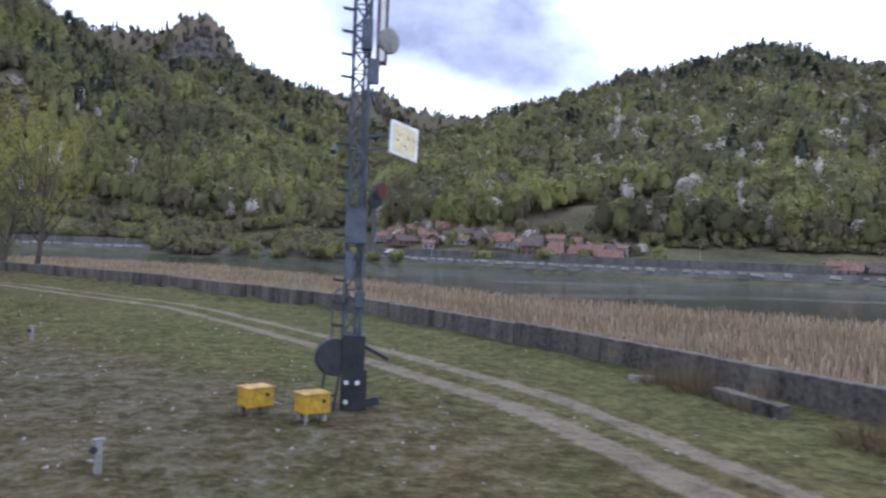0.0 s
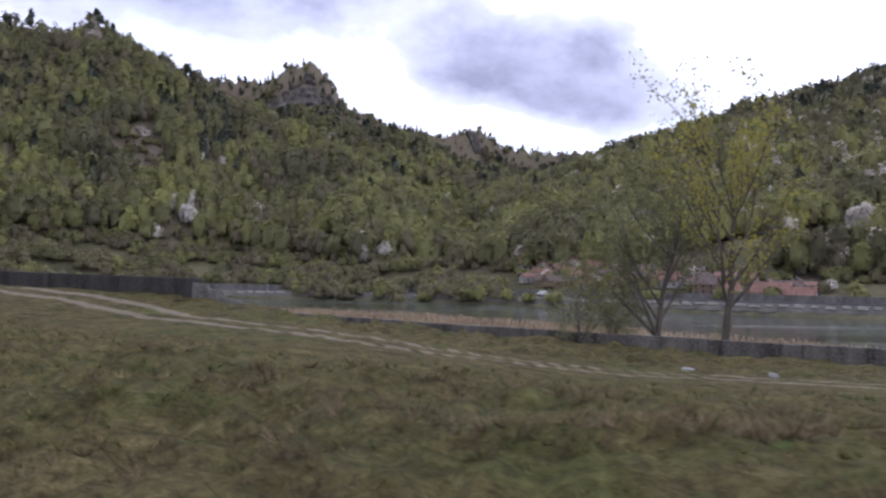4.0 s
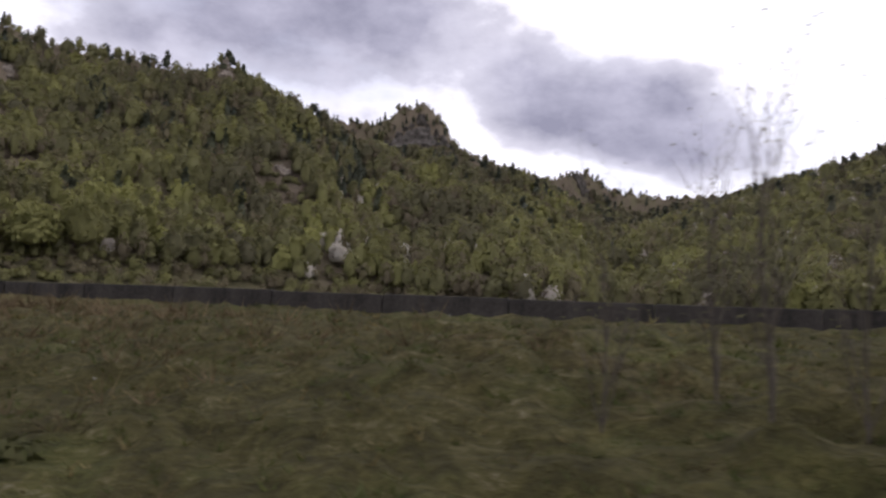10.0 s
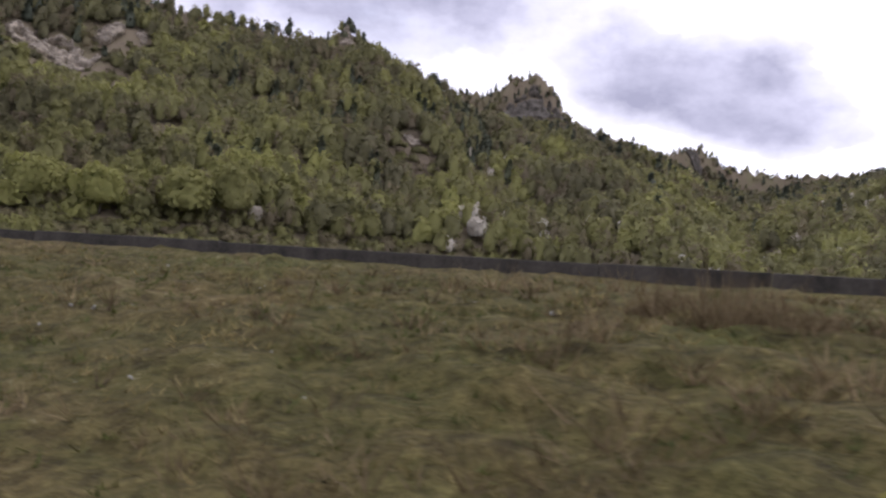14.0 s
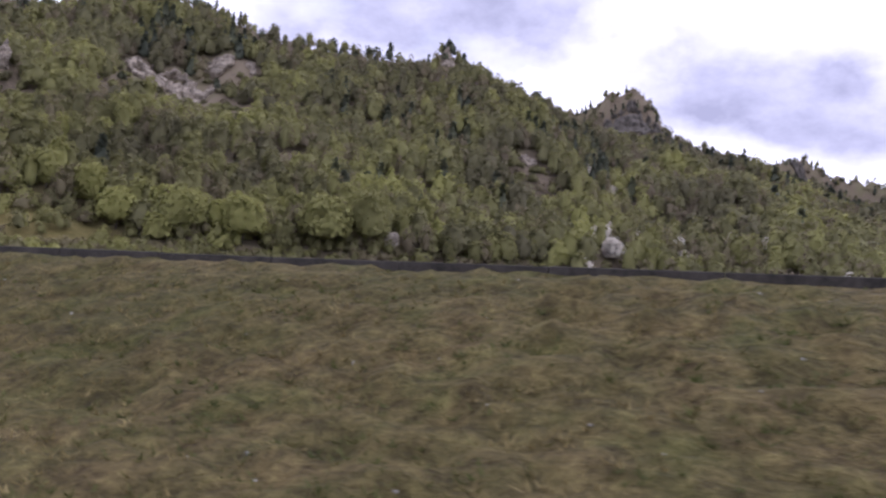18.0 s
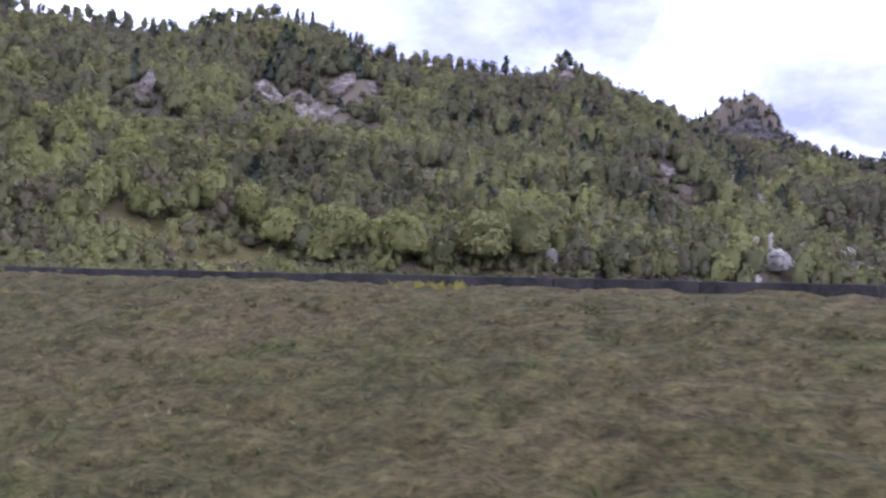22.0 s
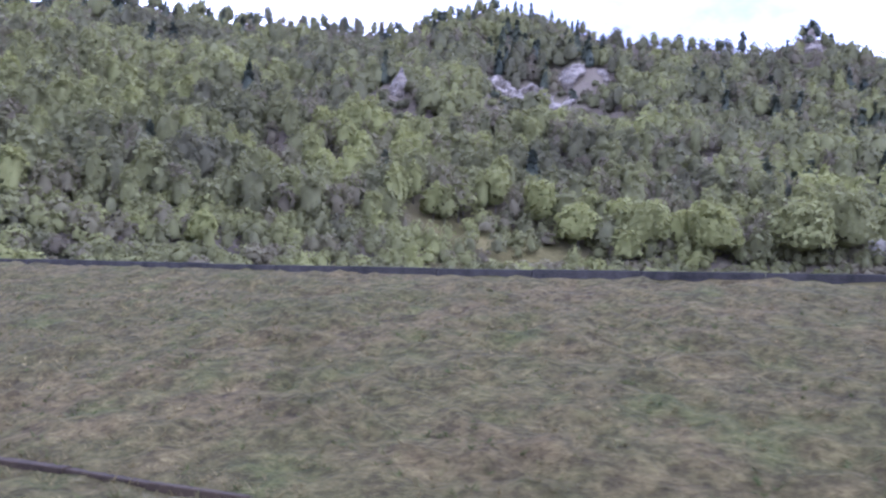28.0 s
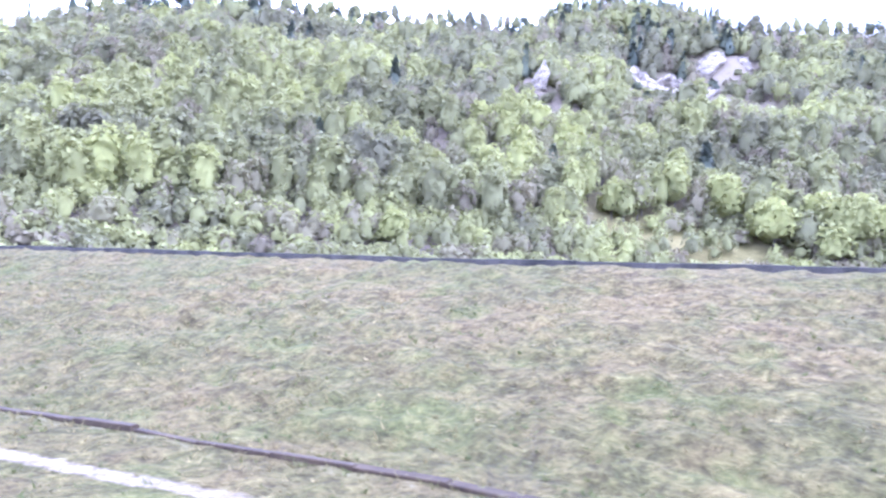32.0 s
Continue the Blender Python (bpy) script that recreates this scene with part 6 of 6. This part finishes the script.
thin = grown_tree("young_tree", "thin budding young tree close beside the railway", "sapling", m, 5.4, 0.24, 0.25, 1, 0.045, 26, 0.03, 0.3, 0.5, 47, M_budleaf, group="young trees by the line", seg=4)
for i, (s_, n_, k) in enumerate([(356.6, 2.8, 0.7), (366.0, 2.6, 1.0), (366.6, 2.7, 0.9), (368.1, 2.8, 0.75), (370.1, 2.6, 0.9), (371.0, 2.7, 1.1), (371.8, 2.6, 1.0), (373.2, 2.8, 0.8), (374.0, 2.7, 0.9), (375.1, 2.8, 0.7)]):
    m, _ = near_place(s_, n_)
    copy_thing(thin, m @ Matrix.Rotation(i * 1.7, 4, "Z") @ Matrix.Diagonal((k, k, k, 1)))
BUSHES = [(379.1, 2.7, 0.9, 0.8), (381.0, 2.7, 0.75, 0.85), (165.7, 4.6, 0.75, 0.95), (348.6, 3.2, 0.7, 0.9), (366.3, 2.6, 1.0, 0.9), (30.3, 2.7, 1.15, 0.6), (31.1, 2.8, 1.1, 0.7), (31.9, 2.7, 1.15, 0.6), (34.4, 2.8, 1.0, 0.8), (35.4, 2.7, 1.1, 0.8), (45.9, 2.6, 1.2, 0.7), (85.2, 2.8, 1.2, 0.9), (86.6, 2.9, 1.25, 0.9), (80.5, 2.9, 0.9, 0.8)]
for i, (s_, n_, k, tone) in enumerate(BUSHES):
    m, _ = near_place(s_, n_)
    grown_tree("bush", "low leafy green bush beside the railway", "bush", m @ Matrix.Rotation(i, 4, "Z"), 2.0 * k, 0.9, 0.0, 2, 0.02, 10, 0.045, 0.17, tone * 0.75, 60 + i, M_sprout, group="trackside bushes", seg=4)
def brushwood(s, n, R, H, seed, label):
    """A rounded heap of thin dry twigs."""
    r = np.random.RandomState(seed)
    T = int(420 * R)
    a, q = r.uniform(0, 6.283, T), np.sqrt(r.uniform(0, 1, T))
    foot = np.stack([np.cos(a) * q * R * 0.6, np.sin(a) * q * R * 0.6, 0 * a - 0.05], 1)
    top = np.stack([np.cos(a) * q * R, np.sin(a) * q * R, H * np.sqrt(np.clip(1.02 - q**2, 0.05, 1))], 1) * r.uniform(0.5, 1.15, (T, 1)) + r.normal(scale=0.16 * R, size=(T, 3))
    b = r.uniform(0, 6.283, T)
    w = np.stack([np.cos(b), np.sin(b), 0 * b], 1) * r.uniform(0.006, 0.014, (T, 1))
    v = np.stack([foot + w, foot - w, top], 1).reshape(-1, 3)
    ob = soup("brushwood", v, np.arange(T * 3).reshape(-1, 3), M_brush, {"tint": np.clip(r.normal(0.6, 0.2, T), 0, 1)})
    ob.matrix_world = near_place(s, n)[0]
    return tagged(ob, label, "brushwood", "brushwood heaps")


for i, (s_, n_, R_, H_) in enumerate([(168.2, 13.0, 1.2, 1.0), (169.3, 13.6, 0.9, 0.6), (167.2, 12.6, 0.8, 0.5), (147.0, 11.5, 1.6, 0.9), (148.8, 12.4, 1.3, 0.8), (145.0, 12.0, 1.5, 0.9), (143.2, 12.8, 1.3, 1.0), (149.6, 10.4, 1.4, 0.9), (151.0, 9.4, 1.1, 0.7), (146.2, 13.6, 1.2, 0.9),
                                      (44.2, 6.3, 0.55, 1.3), (3.6, 17.6, 0.9, 0.7), (4.4, 18.2, 0.8, 0.6), (2.4, 16.6, 0.9, 0.5), (0.4, 14.6, 0.8, 0.5), (-0.2, 14.0, 0.7, 0.45)]):
    brushwood(s_, n_, R_, H_, 80 + i, "rounded heap of dry brown brushwood on the grass")


# ---- trackside boards ----
def trackside_board(x, y, yaw, gap):
    """Two stepped blue-grey plates, one behind the other, each with a long low arm and a post."""
    root = tagged(new("trackside_board"), "pair of stepped blue-grey plates with pale edges beside the railway", "trackside board", "trackside boards")
    sq_, nq_ = plan_sn(x, y)
    z = float(near_z(sq_, nq_)[0])
    root.matrix_world = pose(x, y, z, 0, 0, yaw)
    for back, (shift, width, top) in enumerate(((0.0, 0.58, 2.6 - z), (gap[0], 0.66, 2.66 - z))):
        y0 = gap[1] * back

        def plate_shape(grow, thick):
            """The outline with rounded upper corners, given thickness."""
            bm = bmesh.new()
            pts = [(shift - grow, top - 0.75)]
            for cx_, a0 in ((shift + 0.06, 180), (shift + width - 0.06, 90)):
                pts += [(cx_ + (0.06 + grow) * math.cos(radians(a0 - 22.5 * k)), top - 0.06 + (0.06 + grow) * math.sin(radians(a0 - 22.5 * k))) for k in range(5)]
            pts.append((shift + width + grow, top - 0.75))
            f = bm.faces.new([bm.verts.new((p, y0 - thick / 2, q)) for p, q in pts])
            r = bmesh.ops.extrude_face_region(bm, geom=[f])
            bmesh.ops.translate(bm, verts=[v for v in r["geom"] if isinstance(v, bmesh.types.BMVert)], vec=(0, thick, 0))
            bmesh.ops.recalc_face_normals(bm, faces=list(bm.faces))
            return bm

        plate = part("plate", plate_shape(0.0, 0.055), M_plate, root)
        # rim coloured pale to stand for the sky's reflection on it
        part("edge", plate_shape(0.005, 0.045), M_edge, plate, "edge coloured pale for sky reflection")
        bm = bmesh.new()
        disc(bm, (shift + width * 0.47, y0, top + 0.012), (0, 0, 1), 0.03, 0.035, 10)
        part("bolt", bm, M_edge, plate, "pale bolt")
        bm = bmesh.new()
        box(bm, shift + width - 0.05, shift + width + 1.7, y0 - 0.018, y0 + 0.018, top - 0.46, top - 0.235)
        soften(bm, 0.004, 1)
        arm = part("arm", bm, M_plate, root)
        bm = bmesh.new()
        # the same painted sky sheen along the arm's top
        box(bm, shift + width + 0.008, shift + width + 1.69, y0 - 0.014, y0 + 0.014, top - 0.24, top - 0.23)
        part("edge", bm, M_edge, arm, "edge coloured pale for sky reflection")
        for px in (shift + width * 0.4, shift + width + 1.55):
            bm = bmesh.new()
            bar(bm, (px, y0 + 0.05, -0.3), (px, y0 + 0.05, top - 0.3), 0.03)
            part("post", bm, M_steel, root)
    return root


M_plate = two_tone("blue-grey plate", (0.02, 0.026, 0.036), (0.042, 0.05, 0.064), 2, 20, 0.55, lift=0.1)
M_edge = two_tone("pale grey with sky sheen", (0.2, 0.2, 0.21), (0.42, 0.42, 0.43), 6, 40, 0.6, lift=0.1)
trackside_board(-94.3, 64.95, -41, (-0.05, 0.24))
trackside_board(-200.4, 104.58, -33, (-0.3, 0.26))

# ---- drain kerb at the foot of the last bank ----
def drain_n(s):
    return float(np.interp(s, DRAIN_S, DRAIN_N))


root = tagged(new("drain"), "low dark concrete drain kerb along the foot of the grass bank", "drain", kind="structure")
bm = bmesh.new()
box(bm, 0.01, 1.99, -0.12, 0.12, -0.4, 0.12)
bmesh.ops.bevel(bm, geom=[e for e in bm.edges if all(v.co.z > 0 for v in e.verts)], offset=0.02, segments=1, affect="EDGES", profile=0.5)
kerb_mesh = bpy.data.meshes.new("kerb_stone")
bm.to_mesh(kerb_mesh)
bm.free()
kerb_mesh.materials.append(M_kerb)
rk = random.Random(3)
for s_ in np.arange(312, 440, 2.0):
    (x0, y0), (x1, y1) = ([float(q) for q in world_xy(a, drain_n(a))] for a in (s_, s_ + 2))
    z0, z1 = (float(near_z(np.array([a]), np.array([drain_n(a) - 0.4]))[0]) for a in (s_, s_ + 2))
    run = math.hypot(x1 - x0, y1 - y0)
    ob = new("kerb_stone", kerb_mesh)
    ob.parent = root
    ob.matrix_basis = Matrix.Translation((x0, y0, z0 + 0.0 - 0.05 * max(0.0, (334 - s_) / 22) + rk.uniform(-0.05, 0.035))) @ Matrix.Rotation(math.atan2(y1 - y0, x1 - x0) + rk.uniform(-0.025, 0.025), 4, "Z") @ Matrix.Rotation(rk.uniform(-0.2, 0.1), 4, "X") @ \
        Matrix.Rotation(-math.atan2(z1 - z0, run), 4, "Y") @ Matrix.Diagonal((run / 2, 1, 1, 1))

# ---- stones, litter, grass ----
rs = np.random.RandomState(77)


def stones(name, label, centres, count, spread, size, mat):
    """Loose angular stones heaped round places on the ground."""
    vs, fs = [], []
    cube = np.array([(-1, -1, -1), (1, -1, -1), (1, 1, -1), (-1, 1, -1), (-1, -1, 1), (1, -1, 1), (1, 1, 1), (-1, 1, 1)], float)
    cf = np.array([(0, 3, 2, 1), (4, 5, 6, 7), (0, 1, 5, 4), (1, 2, 6, 5), (2, 3, 7, 6), (3, 0, 4, 7)])
    at = 0
    for (s_, n_, k) in centres:
        for _ in range(int(count * k)):
            ds, dn = rs.normal(scale=spread[0] * k), rs.normal(scale=spread[1] * k)
            x, y = world_xy(s_ + ds, n_ + dn)
            z = near_z(np.array([s_ + ds]), np.array([n_ + dn]))[0]
            c = cube * rs.uniform(.5, 1.2, (8, 1)) * rs.uniform(.5, 1.3, 3) * size * rs.uniform(.5, 1.4)
            a = rs.uniform(0, 6.28)
            c = c @ np.array([(math.cos(a), math.sin(a), 0), (-math.sin(a), math.cos(a), 0), (0, 0, 1)])
            lift = 0.28 * k * math.exp(-(ds / spread[0] / k)**2 - (dn / spread[1] / k)**2) * rs.uniform(0, 1) if size > 0.05 else 0
            vs.append(c + np.array([float(x), float(y), z + lift]))
            fs.append(cf + at)
            at += 8
    return tagged(soup(name, np.vstack(vs), np.vstack(fs), mat), label, name, kind="stuff")


stones("gravel_heaps", "heaps of grey crushed stone beside the railway", [(28.4, 8.6, 1.5), (26.6, 8.2, 1.0), (31, 9.6, 1.2), (33.5, 13.5, 0.8), (35.9, 12.7, 0.5), (38.0, 15.4, 0.4), (42, 16.1, 0.4)], 520, (1.1, 0.7), 0.038, M_gravel)
stones("pebbles", "pale pebbles and scraps strewn over the yard", [(8, 9, 1.6), (12, 12, 1.6), (16, 10, 1.6), (20, 13, 1.6), (24, 14, 1.5), (140, 9, 1.4), (150, 9, 1.2), (180, 10, 1.5), (215, 9, 1.5), (245, 11, 1.5)], 75, (5, 2.8), 0.024, M_coping)
stones("ballast", "grey crushed-stone ballast of the railway", [(s_, 1.5, 1.0) for s_ in np.arange(-8, 440, 3.0)], 26, (1.3, 0.7), 0.045, M_gravel)


def blades(s, n, per, length, width, tone, upright):
    T = len(s)
    x, y = world_xy(s, n)
    z = near_z(s, n) - 0.03
    root_ = np.repeat(np.stack([x, y, z], 1), per, 0)
    L = np.repeat(length, per) * rs.uniform(.5, 1.25, T * per)
    a = rs.uniform(0, 6.283, T * per)
    d = np.stack([np.cos(a), np.sin(a)], 1)
    root_[:, :2] += d * (rs.uniform(0, 1, (T * per, 1)) * 0.35 * L[:, None])
    lean = rs.uniform(0.35, 1.25, T * per) * (1 - upright)
    w = np.repeat(width, per) * rs.uniform(.6, 1.3, T * per)
    b = rs.uniform(0, 6.283, T * per)
    sx, sy = np.cos(b) * w, np.sin(b) * w
    tip = root_ + np.stack([d[:, 0] * L * np.sin(lean), d[:, 1] * L * np.sin(lean), L * np.cos(lean)], 1)
    v = np.stack([root_ + np.stack([sx, sy, 0 * sx], 1), root_ - np.stack([sx, sy, 0 * sx], 1), tip], 1)
    tt = np.clip(np.repeat(tone, per) + rs.normal(scale=.1, size=T * per), 0, 1)
    return v.reshape(-1, 3), tt


T = 60000
gs = rs.uniform(-6, 450, T)
gn = 2.6 + rs.beta(1.0, 1.25, T) * (np.minimum(wall_n(gs), 27) - 2.7)
keep = rs.uniform(size=T) > np.maximum(0.92 * np.clip(bare_at(gs, gn) - 0.15, 0, 1), np.clip(lane_at(gs, gn) * 3.0, 0, 1))
gs, gn = gs[keep], gn[keep]
yard = (gs < 22)
tone = np.clip(0.53 + 0.3 * wobble(gs, gn, 6.0, 61) + 0.2 * wobble(gs, gn, 1.7, 62) + rs.normal(scale=.12, size=len(gs)), 0, 1)
tone = np.clip(tone - 0.22 * lush_dark_at(gs), 0, 1)
low = np.clip((wall_n(gs) - gn) / 3, 0.5, 1) * np.where((gs < 96) & (np.abs(gn - np.interp(gs, LANE_S, LANE_N)) < 5), 0.35, 1)
v, tt = blades(gs, gn, 4, low * np.where(yard, 0.09, rs.uniform(.1, .24, len(gs))), np.where(yard, 0.009, 0.022), tone, -0.1)
tagged(soup("grass", v, np.arange(len(v)).reshape(-1, 3), M_blade, {"tint": tt}), "rough grass of matted straw and fresh green blades", "grass", kind="stuff")
T = 25000                                  # tussocks
gs = rs.uniform(24, 450, T)
gn = 6.5 + rs.beta(1.0, 1.3, T) * (np.minimum(wall_n(gs), 26) - 7.0)
keep = ((gs > 96) | (np.abs(gn - np.interp(gs, LANE_S, LANE_N)) > 4.5)) & (rs.uniform(size=T) > 0.55 * np.clip((gs - 280) / 30, 0, 1))
gs, gn = gs[keep], gn[keep]
T = len(gs)
tone = np.clip(0.46 + 0.24 * wobble(gs, gn, 5.0, 63) + rs.normal(scale=.17, size=T), 0, 1)
tone = np.clip(tone - 0.2 * lush_dark_at(gs), 0, 1)
v, tt = blades(gs, gn, 9, np.clip((wall_n(gs) - gn) / 3, 0.5, 1) * rs.uniform(.1, .26, T) * np.interp(gs, [280, 310], [1, 0.7]), 0.0045 + 0.001 * gn, tone, -0.2)
tagged(soup("tussocks", v, np.arange(len(v)).reshape(-1, 3), M_blade, {"tint": tt}), "drooping tussocks of dry straw-coloured grass on the bank", "grass", kind="stuff")
T = 12000                                  # dead brush and brambles on the bank
gs = np.concatenate([rs.normal(151, 11, T // 2), rs.normal(41, 8, T // 2), rs.normal(95, 8, T // 4)])
gn = 4.5 + np.concatenate([rs.uniform(0, 1, T // 2) * 12, rs.uniform(0, 1, T // 2) * 9.5, rs.uniform(0, 1, T // 4) * 11])
keep = wobble(gs, gn, 4.0, 66) > np.where(gs < 120, 0.15, -0.1)
gs, gn = gs[keep], gn[keep]
tone = np.clip(0.5 + 0.3 * wobble(gs, gn, 3.0, 65) + rs.normal(scale=.15, size=len(gs)), 0, 1)
v, tt = blades(gs, gn, 12, rs.uniform(.25, .75, len(gs)) * np.where(gs < 120, 0.6, 1), 0.004 + 0.0011 * gn, tone, -0.15)
tagged(soup("dead_brush", v, np.arange(len(v)).reshape(-1, 3), M_brush, {"tint": tt}), "tangle of dead reddish-brown brush and brambles on the bank", "brush", kind="stuff")
# yellow flowers at the foot of the wall
T = 40
gs = rs.normal(275, 0.7, T)
gn = wall_n(gs) - np.abs(rs.normal(0.5, 0.4, T)) - 0.15
v, tt = blades(gs, gn, 4, rs.uniform(.12, .25, T), np.full(T, 0.05), np.full(T, 0.6), 0.3)
tagged(soup("yellow_flowers", v, np.arange(len(v)).reshape(-1, 3), M_flower, {"tint": tt}), "patch of small yellow flowers at the foot of the wall", "flowers", kind="stuff")
# low dark green brambles on the bank
gs = np.concatenate([rs.uniform(76, 98, 90), rs.uniform(100, 134, 40), rs.uniform(136, 150, 12)])
gn = 4.6 + rs.beta(1, 1.5, len(gs)) * 6.5
keep = wobble(gs, gn, 6.0, 67) > -0.25
gs, gn = gs[keep], gn[keep]
bR = rs.uniform(0.35, 0.85, len(gs))
gs, gn, bR = np.concatenate([gs, rs.uniform(72, 88, 20)]), np.concatenate([gn, rs.uniform(8.5, 13, 20)]), np.concatenate([bR, rs.uniform(0.5, 0.95, 20)])
x, y = world_xy(gs, gn)
a, b, c, d = foliage(rs, np.stack([x, y, near_z(gs, gn) - 0.12], 1), bR * 0.9, bR * rs.uniform(0.22, 0.42, len(gs)), rs.uniform(0.2, 1, len(gs)), 2, 420, 0.1, low=0.0, full=0.42)
tagged(soup("brambles", a, b, M_bramble, {"tint": c}, normals=d), "low dark green and brown brambles on the bank", "brambles", kind="stuff")
# grass that hangs over the drain kerb
T = 1500
gs = rs.uniform(310, 440, T)
gn = np.interp(gs, DRAIN_S, DRAIN_N) + np.where(rs.uniform(size=T) < 0.6, rs.uniform(0.12, 0.5, T), rs.uniform(-0.5, -0.18, T))
v, tt = blades(gs, gn, 12, rs.uniform(.12, .3, T), np.full(T, 0.014), np.clip(rs.normal(0.55, 0.15, T), 0, 1), -0.2)
tagged(soup("verge_grass", v, np.arange(len(v)).reshape(-1, 3), M_blade, {"tint": tt}), "straw-coloured grass hanging over the drain kerb", "grass", kind="stuff")
